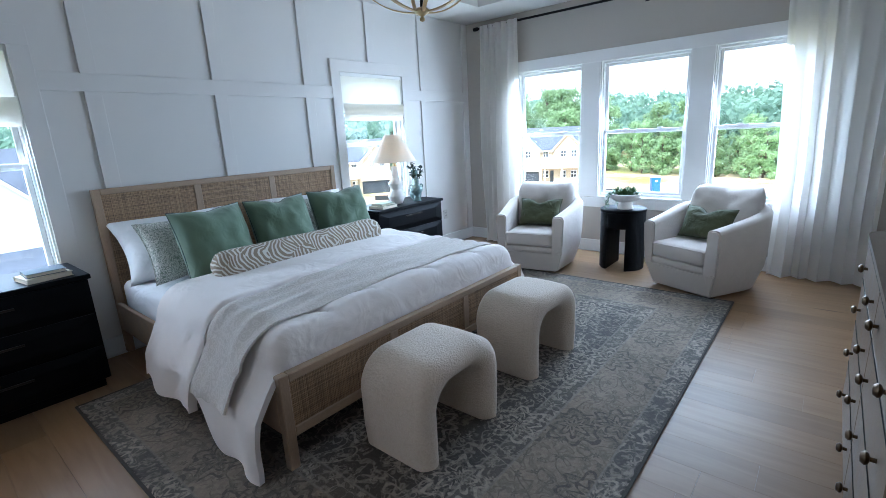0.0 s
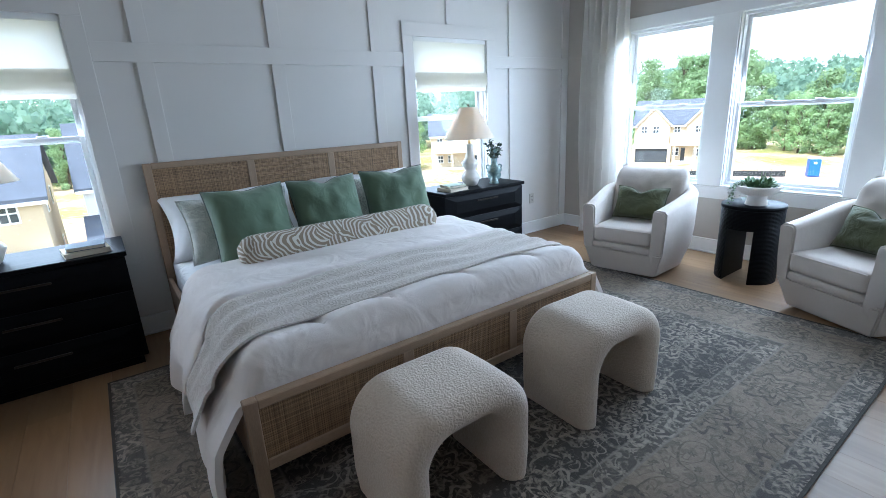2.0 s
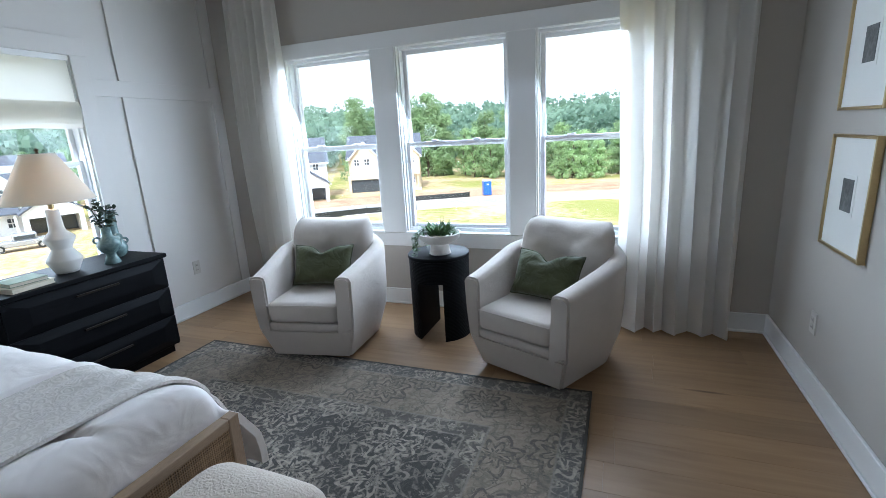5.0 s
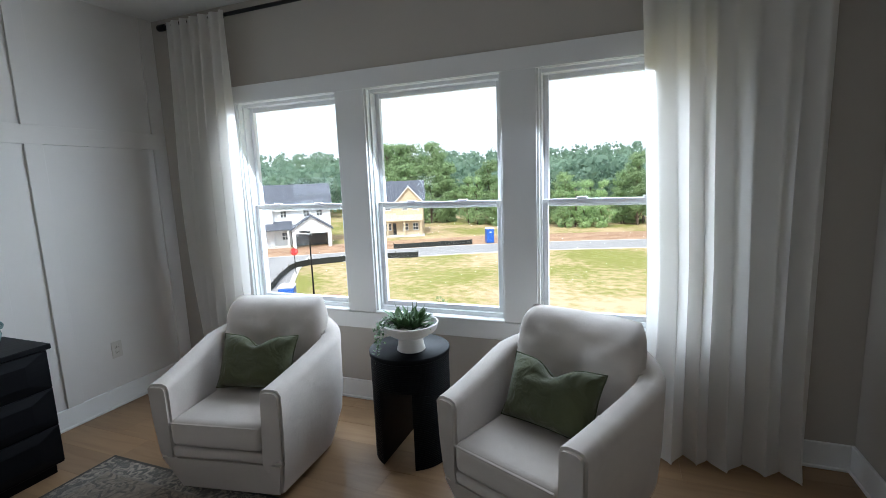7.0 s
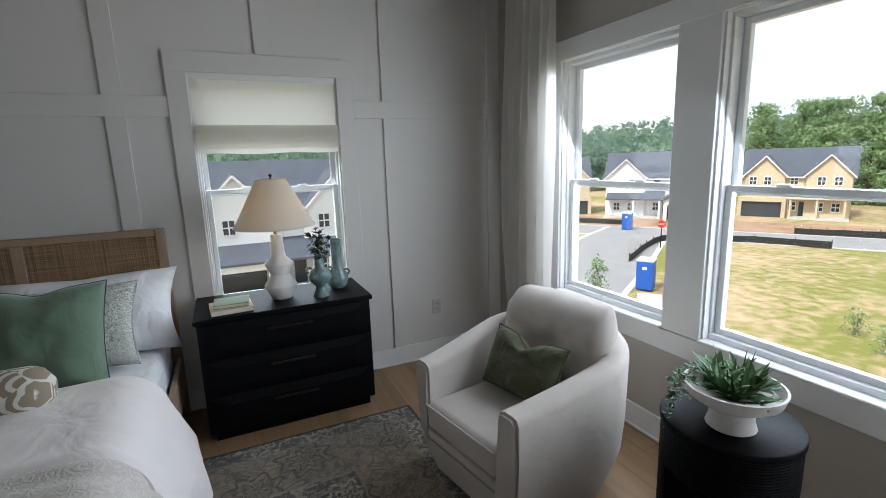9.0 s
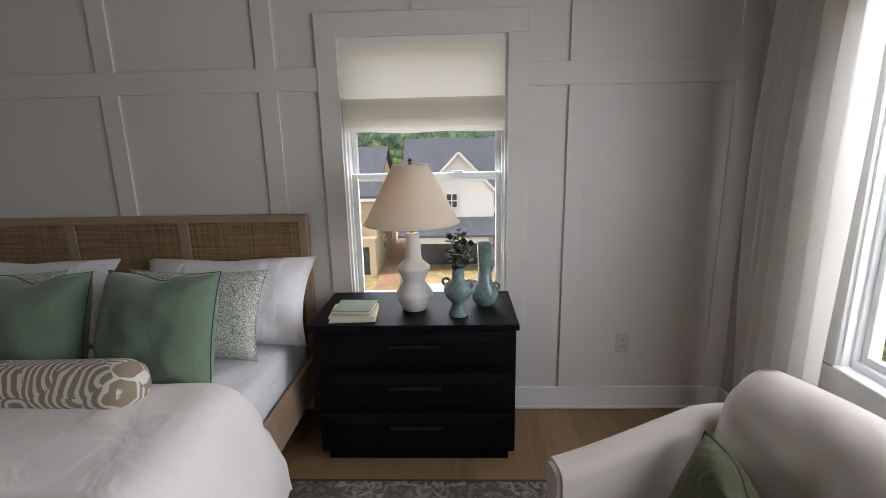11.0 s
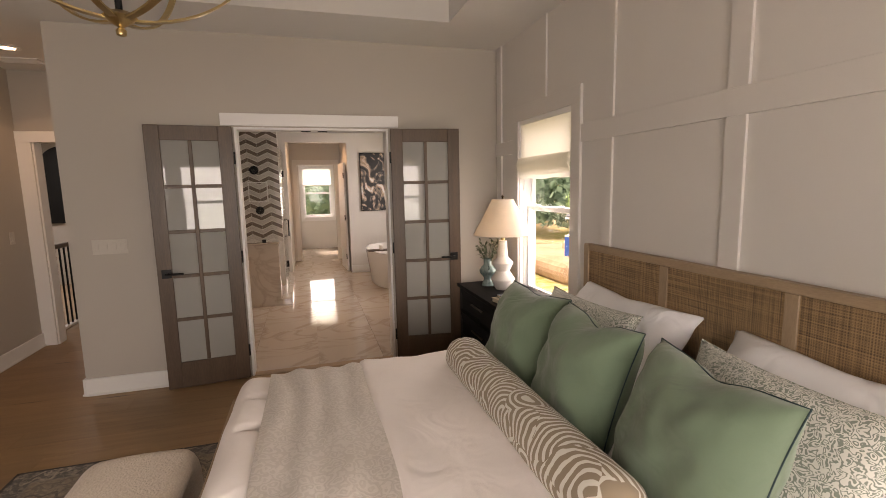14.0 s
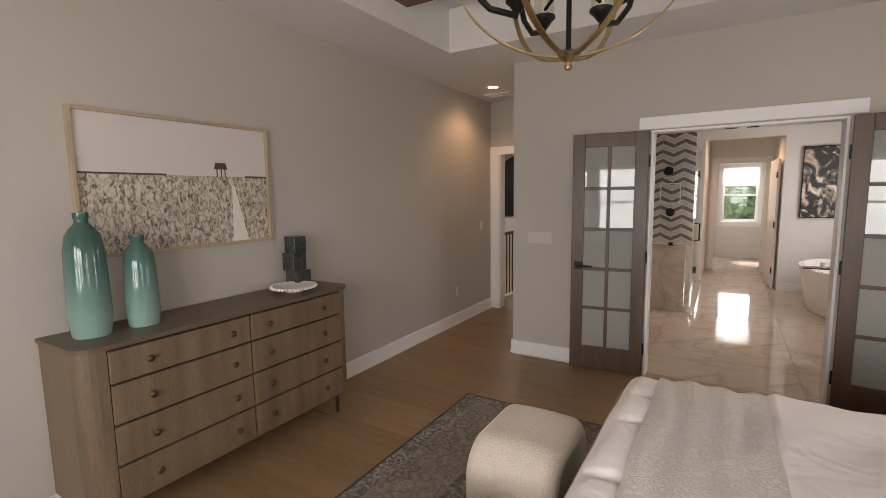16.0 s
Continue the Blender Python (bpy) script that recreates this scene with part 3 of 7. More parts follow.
    figure = calc("MULTIPLY", figure, steps(blot.outputs[0], 0.30, 0.50))
    figure = calc("MULTIPLY", figure, steps(worn.outputs[0], 0.12, 0.42))
    base = mixed(border, (0.046, 0.041, 0.035), (0.235, 0.192, 0.145))
    base = mixed(inner, base, (0.085, 0.074, 0.06))
    base = mixed(guard, base, (0.095, 0.086, 0.075))
    ink = mixed(border, (0.36, 0.31, 0.25), (0.045, 0.04, 0.034))
    col = mixed(calc("MULTIPLY", figure, 0.85), base, ink)
    col = mixed(calc("MULTIPLY", lines, 0.7), col, (0.24, 0.21, 0.175))
    tone = n.new("ShaderNodeHueSaturation")
    l.new(col, tone.inputs["Color"])
    l.new(calc("MULTIPLY_ADD", worn.outputs[0], 1.1, calc("MULTIPLY_ADD", blot.outputs[0], 0.8, 0.05)), tone.inputs["Value"])
    l.new(tone.outputs[0], b.inputs["Base Color"])
    b.inputs["Roughness"].default_value, b.inputs["Sheen Weight"].default_value = 0.95, 0.15
    bp = n.new("ShaderNodeBump")
    bp.inputs["Strength"].default_value, bp.inputs["Distance"].default_value = 0.5, 0.004
    l.new(fib.outputs[0], bp.inputs["Height"])
    l.new(bp.outputs[0], b.inputs["Normal"])
    return m


RUG = rug_mat()

# ---------- structure of the bedroom ----------
T = 0.14
structure("floor", boxes((AX - T, XW + T, BW - 0.001, YW + T, -0.2, -0.006)), OAK, "plywood base under the wooden floor", "floor")
structure("floor_hall", boxes((-0.43, XW + T, -3.6, BW, -0.2, -0.006)), OAK, "base under the wooden hall floor", "floor")

WINS = [(-3.063, -2.207), (-1.991, -1.076), (-0.871, -0.015)]
WZ0, WZ1 = 0.66, 2.165
SIDEWINS = [(0.085, 0.918), (3.449, 4.34)]
SZ0, SZ1 = 0.66, 2.137

xs = [AX - T] + [v for w in WINS for v in w] + [XW + T]
rows = [(xs[i], xs[i + 1], YW, YW + T, 0, CZ) for i in (0, 2, 4, 6)]
rows += [(a, b, YW, YW + T, 0, WZ0) for a, b in WINS] + [(a, b, YW, YW + T, WZ1, CZ) for a, b in WINS]
structure("wall_north", boxes(*rows), WALL, "warm grey painted wall with three tall windows", "wall")
ys = [BW - T] + [v for w in SIDEWINS for v in w] + [YW]
rows = [(AX - T, AX, ys[i], ys[i + 1], 0, CZ) for i in (0, 2, 4)]
rows += [(AX - T, AX, a, b, 0, SZ0) for a, b in SIDEWINS] + [(AX - T, AX, a, b, SZ1, CZ) for a, b in SIDEWINS]
structure("wall_west", boxes(*rows), PANEL, "white accent wall behind the bed", "wall")
structure("wall_east", boxes((XW, XW + T, -2.19, YW, 0, CZ)), WALL, "warm grey painted wall behind the dresser", "wall")
OX0, OX1, OZ = -2.80, -1.535, 2.12
structure("wall_south", boxes((AX, OX0, BW - T, BW, 0, CZ), (OX1, -0.30, BW - T, BW, 0, CZ), (OX0, OX1, BW - T, BW, OZ, CZ)), WALL,
          "warm grey painted wall with a double door opening", "wall")
structure("wall_hall", boxes((-0.44, -0.30, -2.045, BW - T, 0, CZ)), WALL, "warm grey painted wall of the short hall", "wall")
HD0, HD1, HDZ = -0.18, 0.597, 2.14
structure("wall_hall_end", boxes((-0.44, HD0, -2.185, -2.045, 0, CZ), (HD1, XW, -2.185, -2.045, 0, CZ), (HD0, HD1, -2.185, -2.045, HDZ, CZ)), WALL,
          "warm grey painted wall with a doorway to the landing", "wall")

# ceiling with a raised tray
TX0, TX1, TY0, TY1, TZ = -3.2, 0.055, 0.2, 5.01, 3.22
structure("ceiling", boxes((AX - T, TX0, BW - T, YW + T, CZ, CZ + 0.5), (TX1, XW + T, BW - T, YW + T, CZ, CZ + 0.5), (TX0, TX1, BW - T, TY0, CZ, CZ + 0.5),
                          (TX0, TX1, TY1, YW + T, CZ, CZ + 0.5), (TX0 - 0.1, TX1 + 0.1, TY0 - 0.1, TY1 + 0.1, TZ, CZ + 0.5),
                          (-0.45, XW + T, -2.2, BW - T, CZ, CZ + 0.3)), CEIL, "white ceiling with a raised tray", "ceiling")
for k, by in enumerate((0.92, 2.605, 4.29)):
    b = boxes((TX0, TX1, by - 0.09, by + 0.09, 3.03, TZ), bevel=0.006)
    structure("ceiling_beam", b, BEAMWOOD, "brown wooden beam across the ceiling tray", "beam")

# accent wall boards
B = 0.016
vert = [1.264, 2.147, 3.015, 4.66, -0.384]
bat = thing("wall_battens", "white board and batten strips on the accent wall", "wall trim", kind="structure")


def strip(y0, y1, z0, z1, d=B):
    part("batten", boxes((AX, AX + d, y0, y1, z0, z1), bevel=0.0015), PANEL, bat)


C = 0.112
casing = [(a - C, b + C) for a, b in SIDEWINS]
for y in vert:
    strip(y, y + 0.1, 0.14, 1.876)
    strip(y, y + 0.1, 1.994, CZ)
strip(YW - 0.11, YW, 0.14, 1.876), strip(YW - 0.11, YW, 1.994, CZ)
for a, b in ((BW, casing[0][0]), (casing[0][1], casing[1][0]), (casing[1][1], YW)):
    strip(a, b, 1.876, 1.994)
for (a, b) in casing:
    strip((a + b) / 2 - 0.05, (a + b) / 2 + 0.05, SZ1 + 0.12, CZ)
    strip((a + b) / 2 - 0.05, (a + b) / 2 + 0.05, 0.14, SZ0 - 0.125)

# base boards
base = thing("baseboard", "tall white baseboard along the walls", "baseboard", kind="structure")
H = 0.14
for r in ((AX, AX + 0.018, BW, YW, 0, H), (AX + 0.018, XW - 0.018, YW - 0.018, YW, 0, H), (XW - 0.018, XW, -2.045, YW, 0, H),
          (AX + 0.018, OX0 - 0.02, BW, BW + 0.018, 0, H), (OX1 + 0.02, -0.30, BW, BW + 0.018, 0, H), (-0.30, -0.282, -2.045, BW + 0.018, 0, H),
          (-0.282, HD0 - 0.1, -2.045, -2.027, 0, H)):
    part("board", boxes(r, bevel=0.003), WHITE, base)
    q = list(r)
    if q[1] - q[0] < 0.05:
        q[0], q[1] = (q[1], q[1] + 0.012) if q[0] in (AX, -0.30) else (q[0] - 0.012, q[0])
    else:
        q[2], q[3] = (q[2] - 0.012, q[2]) if q[3] == YW else (q[3], q[3] + 0.012)
    q[5] = 0.018
    part("shoe_mould", boxes(q, bevel=0.004), WHITE, base)


def window(name, w, z0, z1, m, label, rail=None):
    """A double-hung window in an opening w wide; the room lies towards -y of its own frame."""
    e = new(name)
    e.matrix_basis = m
    tagged(e, label, "window", "", "structure")
    h = w / 2
    d0, d1 = 0.03, 0.11
    part("window_frame", boxes((-h, -h + 0.024, d0, T, z0, z1), (h - 0.024, h, d0, T, z0, z1), (-h + 0.024, h - 0.024, d0, T, z1 - 0.024, z1),
                              (-h + 0.024, h - 0.024, d0, T, z0, z0 + 0.04), bevel=0.002), VINYL, e)
    mid = rail or (z0 + z1) / 2
    for nm, a, b, y0 in (("upper_sash", mid - 0.02, z1 - 0.024, 0.09), ("lower_sash", z0 + 0.04, mid + 0.025, 0.055)):
        hw, s = h - 0.024, 0.031
        sash = part(nm, boxes((-hw, -hw + s, y0, y0 + 0.033, a, b), (hw - s, hw, y0, y0 + 0.033, a, b), (-hw + s, hw - s, y0, y0 + 0.033, b - s, b),
                              (-hw + s, hw - s, y0, y0 + 0.033, a, a + s), bevel=0.003), VINYL, e)
        p = part("pane", boxes((-hw + s, hw - s, y0 + 0.014, y0 + 0.02, a + s, b - s)), GLASS, sash)
        p.visible_shadow = False
    for lx in (-0.18, 0.18):
        part("sash_lock", boxes((lx - 0.03, lx + 0.03, 0.04, 0.065, mid + 0.025, mid + 0.037), bevel=0.003), VINYL, e)
    part("jamb", boxes((-h - 0.001, -h + 0.012, -0.004, d0, z0, z1), (h - 0.012, h + 0.001, -0.004, d0, z0, z1), (-h, h, -0.004, d0, z1 - 0.003, z1)), WHITE, e)
    part("window_sill", boxes((-h - 0.0, h + 0.0, -0.035, d0, z0 - 0.004, z0 + 0.012), bevel=0.004), WHITE, e)
    return e


for k, (a, b) in enumerate(WINS):
    window(f"window_{k + 1}", b - a, WZ0, WZ1, pose((a + b) / 2, YW, 0), "white double-hung window looking onto the new houses", 1.395)
for k, (a, b) in enumerate(SIDEWINS):
    window(f"window_{k + 4}", b - a, SZ0, SZ1, pose(AX, (a + b) / 2, 0, 0, 0, 90), "white double-hung window beside the bed with a roman shade", 1.405)

trim = thing("window_trim", "flat white casing round the three windows", "trim", kind="structure")
cs = 0.02
for r in ((WINS[0][0] - C, WINS[2][1] + C, YW - cs, YW, WZ1, WZ1 + 0.12), (WINS[0][0] - C, WINS[0][0], YW - cs, YW, WZ0, WZ1), (WINS[2][1], WINS[2][1] + C, YW - cs, YW, WZ0, WZ1),
          (WINS[0][1], WINS[1][0], YW - cs, YW, WZ0, WZ1), (WINS[1][1], WINS[2][0], YW - cs, YW, WZ0, WZ1), (WINS[0][0] - C, WINS[2][1] + C, YW - cs, YW, WZ0 - 0.12, WZ0 - 0.006)):
    part("casing", boxes(r, bevel=0.002), WHITE, trim)
trim2 = thing("side_window_trim", "flat white casing round the bedside windows", "trim", kind="structure")
for (a, b) in SIDEWINS:
    for r in ((AX, AX + 0.021, a - C, a, SZ0 - 0.12, SZ1), (AX, AX + 0.021, b, b + C, SZ0 - 0.12, SZ1), (AX, AX + 0.021, a - C, b + C, SZ1, SZ1 + 0.118), (AX, AX + 0.021, a, b, SZ0 - 0.12, SZ0 - 0.006)):
        part("casing", boxes(r, bevel=0.002), PANEL, trim2)

dtrim = thing("door_trim", "white door header and jambs of the bathroom opening", "trim", kind="structure")
part("header", boxes((-2.892, -1.438, BW, BW + 0.022, OZ + 0.012, 2.23), bevel=0.002), WHITE, dtrim)
for x0, x1 in ((OX0, OX0 + 0.018), (OX1 - 0.018, OX1)):
    part("jamb", boxes((x0, x1, BW - T - 0.01, BW + 0.01, 0, OZ), bevel=0.001), WHITE, dtrim)
part("head_jamb", boxes((OX0 + 0.018, OX1 - 0.018, BW - T - 0.01, BW + 0.01, OZ - 0.018, OZ), bevel=0.001), WHITE, dtrim)
for bx in (-2.24, -2.10):
    part("ball_catch", boxes((bx - 0.04, bx + 0.04, BW - 0.08, BW - 0.05, OZ - 0.024, OZ - 0.018)), BLACKMETAL, dtrim)
part("threshold", boxes((OX0 + 0.018, OX1 - 0.018, BW - 0.06, BW + 0.03, -0.005, 0.008), bevel=0.003), OAK, dtrim)
htrim = thing("hall_door_trim", "flat white casing round the landing doorway", "trim", kind="structure")
for r in ((HD1, XW - 0.001, -2.045, -2.025, 0, HDZ), (HD0 - 0.11, HD0, -2.045, -2.025, 0, HDZ), (HD0 - 0.11, XW - 0.001, -2.045, -2.022, HDZ, HDZ + 0.11),
          (HD1 - 0.018, HD1, -2.19, -2.045, 0, HDZ), (HD0, HD0 + 0.018, -2.19, -2.045, 0, HDZ)):
    part("casing", boxes(r, bevel=0.002), WHITE, htrim)


def french_door(name, m, label):
    """A ten-light glazed door leaf, 0.615 wide, hinged at its own x = 0 and reaching along +x."""
    e = new(name)
    e.matrix_basis = m
    tagged(e, label, "door", "bathroom double doors", "structure")
    w, z0, z1, t, s = 0.615, 0.012, 2.118, 0.036, 0.105
    for x0, x1 in ((0, s), (w - s, w)):
        part("stile", boxes((x0, x1, 0, t, z0, z1), bevel=0.003), DOORWOOD, e)
    bot, top = z0 + 0.215, z1 - 0.115
    for a, b in ((z0, bot), (top, z1)):
        part("rail", boxes((s, w - s, 0, t, a, b), bevel=0.003), DOORWOOD, e)
    part("muntin", boxes((w / 2 - 0.014, w / 2 + 0.014, 0.004, t - 0.004, bot, top), bevel=0.003), DOORWOOD, e)
    ph = (top - bot) / 5
    for k in range(1, 5):
        for x0, x1 in ((s, w / 2 - 0.014), (w / 2 + 0.014, w - s)):
            part("muntin", boxes((x0, x1, 0.004, t - 0.004, bot + k * ph - 0.014, bot + k * ph + 0.014), bevel=0.003), DOORWOOD, e)
    for k in range(5):
        for x0, x1 in ((s, w / 2 - 0.014), (w / 2 + 0.014, w - s)):
            g = 0.014
            p = part("pane", boxes((x0, x1, t / 2 - 0.003, t / 2 + 0.003, bot + k * ph + (g if k else 0), bot + (k + 1) * ph - (g if k < 4 else 0))), FROST, e)
    for ys, yo in ((-1, 0.0), (1, t)):
        hd = part("door_handle", merge(boxes((w - 0.10, w - 0.03, yo + ys * 0.010, yo, 0.93, 1.0), bevel=0.002),
                                       tube([(w - 0.065, yo, 0.965), (w - 0.065, yo + ys * 0.05, 0.965), (w - 0.09, yo + ys * 0.055, 0.965), (w - 0.19, yo + ys * 0.055, 0.965)], 0.009)),
                  BLACKMETAL, e, "black lever handle on a square plate")
    for hz in (0.25, 1.06, 1.87):
        part("hinge", boxes((-0.012, 0.006, t * 0.2, t * 0.8, hz - 0.05, hz + 0.05), bevel=0.003), BLACKMETAL, e)
    return e


french_door("door_1", pose(OX1 + 0.012, BW + 0.028, 0, 0, 0, 6.3), "brown stained french door with frosted panes, folded back open")
french_door("door_2", pose(OX0 - 0.012, BW + 0.064, 0, 0, 0, 173.0), "brown stained french door with frosted panes, folded back open")


def plate(name, m, w, h, kind, label):
    """A wall plate with a socket or rockers, facing -y of its own frame."""
    e = new(name)
    e.matrix_basis = m
    tagged(e, label, "switch" if kind == "switch" else "outlet")
    part("plate", boxes((-w / 2, w / 2, -0.006, 0.001, -h / 2, h / 2), bevel=0.002), PLATE, e)
    if kind == "switch":
        n = max(1, round(w / 0.055))
        for k in range(n):
            cx = -w / 2 + (k + 0.5) * w / n
            part("rocker", boxes((cx - 0.016, cx + 0.016, -0.010, -0.005, -0.033, 0.033), bevel=0.002), PLATE, e)
    else:
        for cz in (-0.02, 0.02):
            sk = part("socket", boxes((-0.015, 0.015, -0.009, -0.005, cz - 0.015, cz + 0.015), bevel=0.004), PLATE, e)
            for cx in (-0.006, 0.006):
                part("slot", boxes((cx - 0.0012, cx + 0.0012, -0.0095, -0.0085, cz - 0.006, cz + 0.005)), BLACKMETAL, sk)
    return e


plate("light_switch", pose(-0.573, BW, 1.19, 0, 0, 180), 0.24, 0.115, "switch", "white four-gang light switch on the grey wall")
plate("power_outlet", pose(-3.06, BW, 0.417, 0, 0, 180), 0.075, 0.12, "outlet", "white power outlet low on the wall")
plate("power_outlet", pose(XW, -1.08, 0.415, 0, 0, -90), 0.075, 0.12, "outlet", "white power outlet low on the wall")
plate("power_outlet", pose(XW, 4.88, 0.39, 0, 0, -90), 0.075, 0.12, "outlet", "white power outlet low on the wall")
plate("light_switch", pose(XW, -1.75, 1.19, 0, 0, -90), 0.075, 0.12, "switch", "white light switch near the landing door")
plate("power_outlet", pose(AX, 5.03, 0.42, 0, 0, 90), 0.075, 0.12, "outlet", "white power outlet low on the panelled wall")
plate("power_outlet", pose(-1.13, YW, 0.42), 0.075, 0.12, "outlet", "white power outlet under the windows")

dl = thing("recessed_downlight", "lit round recessed downlight in the hall ceiling", "downlight", (0.287, -1.19, CZ))
part("trim_ring", lathe([(0.06, -0.001), (0.095, -0.001), (0.095, -0.008), (0.06, -0.012)], 24, False), WHITE, dl)
part("lens", lathe([(0.0, -0.004), (0.06, -0.004)], 24, False), DOWNLIGHT, dl)
vent = thing("ceiling_vent", "white slotted air vent in the hall ceiling", "vent", (0.40, -1.62, CZ))
part("frame", boxes((-0.17, 0.17, -0.09, -0.07, -0.012, 0), (-0.17, 0.17, 0.07, 0.09, -0.012, 0), (-0.17, -0.15, -0.07, 0.07, -0.012, 0), (0.15, 0.17, -0.07, 0.07, -0.012, 0)), WHITE, vent)
for k in range(7):
    part("slat", boxes((-0.15, 0.15, -0.066 + k * 0.02, -0.056 + k * 0.02, -0.009, -0.002)), WHITE, vent)

# ---------- the bed ----------
rug = part("area_rug", boxes((-1.41, 1.41, -1.91, 1.91, 0.0, 0.009), bevel=0.003), RUG)
rug.matrix_basis = pose(-1.79, 2.612, 0.001)
tagged(rug, "faded grey floral area rug with a dark border", "rug")
for ins, w in ((0.0, 0.014),):
    a, b = 1.41 - ins, 1.91 - ins
    bm = boxes((-a, a, -b, -b + w, 0.0088, 0.0098), (-a, a, b - w, b, 0.0088, 0.0098), (-a, -a + w, -b + w, b - w, 0.0088, 0.0098), (a - w, a, -b + w, b - w, 0.0088, 0.0098))
    part("border_line", bm, RUGLINE, rug)

bed = thing("bed", "king bed with a woven cane and oak headboard and footboard", "bed", (-2.72, 2.195, 0))
CY = 2.195
W2 = 1.032


def cane_board(name, x, d, z0, z1, fr, panels, legs):
    """A framed board of cane panels, standing across the bed at x."""
    for y0, y1 in ((-W2, -W2 + fr), (W2 - fr, W2)):
        part("post", boxes((x, x + d, y0, y1, 0.012 if legs else 0.013, z1), bevel=0.004), OAKV, bed)
    part("top_rail", boxes((x, x + d, -W2 + fr, W2 - fr, z1 - fr * 0.8, z1), bevel=0.004), OAK, bed)
    part("bottom_rail", boxes((x, x + d, -W2 + fr, W2 - fr, z0, z0 + fr), bevel=0.004), OAK, bed)
    inner = 2 * (W2 - fr)
    for k in range(1, panels):
        y = -W2 + fr + k * inner / panels
        part("upright", boxes((x, x + d - 0.002, y - 0.028, y + 0.028, z0 + fr, z1 - fr * 0.8), bevel=0.003), OAKV, bed)
    for k in range(panels):
        y0, y1 = -W2 + fr + k * inner / panels, -W2 + fr + (k + 1) * inner / panels
        part("cane_panel", boxes((x + 0.01, x + d - 0.008, y0, y1, z0 + fr, z1 - fr * 0.8)), CANE, bed, "woven natural cane panel")


cane_board("headboard", -1.115, 0.045, 0.35, 1.222, 0.05, 3, True)
cane_board("footboard", 1.045, 0.045, 0.17, 0.483, 0.05, 3, True)
for s in (-1, 1):
    part("side_rail", boxes((-1.07, 1.045, s * W2 - (0.03 if s > 0 else 0), s * W2 + (0.03 if s < 0 else 0), 0.19, 0.40), bevel=0.004), OAK, bed)
mattress = part("mattress", boxes((-1.06, 1.03, -0.985, 0.985, 0.3, 0.565), bevel=0.06, seg=4), SHEET, bed, "mattress in a white fitted sheet", True)


def over_bed(x, s, lift, seed, r=0.13, top=0.60, half=1.0):
    """A point of cloth lying over the bed at x, s metres from its middle line, measured on the cloth."""
    sg = 1 if s >= 0 else -1
    a = abs(s)
    flat = half - r
    puff = 0.025 * noise.noise(Vector((x * 1.6, s * 1.3, seed))) + 0.012 * noise.noise(Vector((x * 5, s * 4, seed + 4)))
    bow = 0.035 * (1 - (a / half) ** 2) if a < half else 0
    if a < flat:
        y, z, ny, nz = a, top + bow, 0, 1
    elif a < flat + r * math.pi / 2:
        q = (a - flat) / r
        y, z, ny, nz = flat + r * math.sin(q), top + bow - r * (1 - math.cos(q)), math.sin(q), math.cos(q)
    else:
        d = a - flat - r * math.pi / 2
        fold = 0.02 * math.sin(x * 13 + seed + 2 * noise.noise(Vector((x * 2, seed, 0)))) * min(1, d / 0.25) + 0.05 * d / 0.4
        flare = 0.065 * min(1.0, d / 0.16) if sg < 0 else 0.06 * min(1.0, d / 0.16)
        y, z, ny, nz = flat + r + fold + 0.015 + flare, top - r - d, 1, 0
    k = lift + puff
    return Vector((x, sg * (y + ny * k), z + nz * k))


def ease(q):
    q = max(0.0, min(1.0, q))
    return q * q * (3 - 2 * q)


def duvet_pt(u, v):
    raw = -0.15 + 1.36 * u
    q = max(0.0, (raw - 0.965) / 0.07)
    x, tuck = (raw, 0.0) if q == 0 else (0.965 + 0.07 * math.sin(min(q, 1.5708)), 0.07 * (1 - math.cos(min(q, 1.5708))) + 0.07 * max(0.0, q - 1.5708))
    side = 2 * v - 1
    # the corner by the foot falls to the rug on one side, half as far on the other
    reach = 1.32 + (0.205 if side < 0 else 0.07) * ease((raw - 0.42) / 0.32)
    s = side * reach
    hang = ease((abs(s) - 0.93) / 0.16)
    x = x * (1 - hang) + hang * (raw if raw < 0.82 else 0.82 + (raw - 0.82) * 0.62)
    p = over_bed(x, s, 0.02, 1.0)
    low = max(0.0, abs(s) - 1.02)
    p.y += (1 if side > 0 else -1) * hang * ease((raw - 0.62) / 0.25) * 0.02 * math.sin(min(1.0, low / 0.45) * math.pi)
    seam = 0.012 * math.exp(-((x - 0.30) / 0.03) ** 2) - 0.018 * math.exp(-((x - 0.96) / 0.09) ** 2)
    for k in range(-3, 4):
        c = k * 0.42 + 0.12 + 0.05 * math.sin(k * 2.3)
        seam += 0.024 * math.exp(-((s - c - 0.30 * (x - 0.86)) / 0.017) ** 2) * math.exp(-((x - 0.905) / 0.075) ** 2)
        seam += 0.010 * math.exp(-((s - c) / 0.05) ** 2 - ((x - 0.87) / 0.04) ** 2)
        seam -= 0.007 * math.exp(-((s - c - 0.21) / 0.13) ** 2 - ((x - 0.95) / 0.09) ** 2)
    p.z -= seam * (1 - hang)
    p.z -= tuck * (1 - hang)
    return p


cover = part("duvet", thick(grid(90, 150, duvet_pt), 0.03), LINEN, None, smooth=True)
cover.matrix_basis = pose(-2.72, 2.195, 0)
tagged(cover, "puffy white duvet draped over the bed and its sides", "duvet")


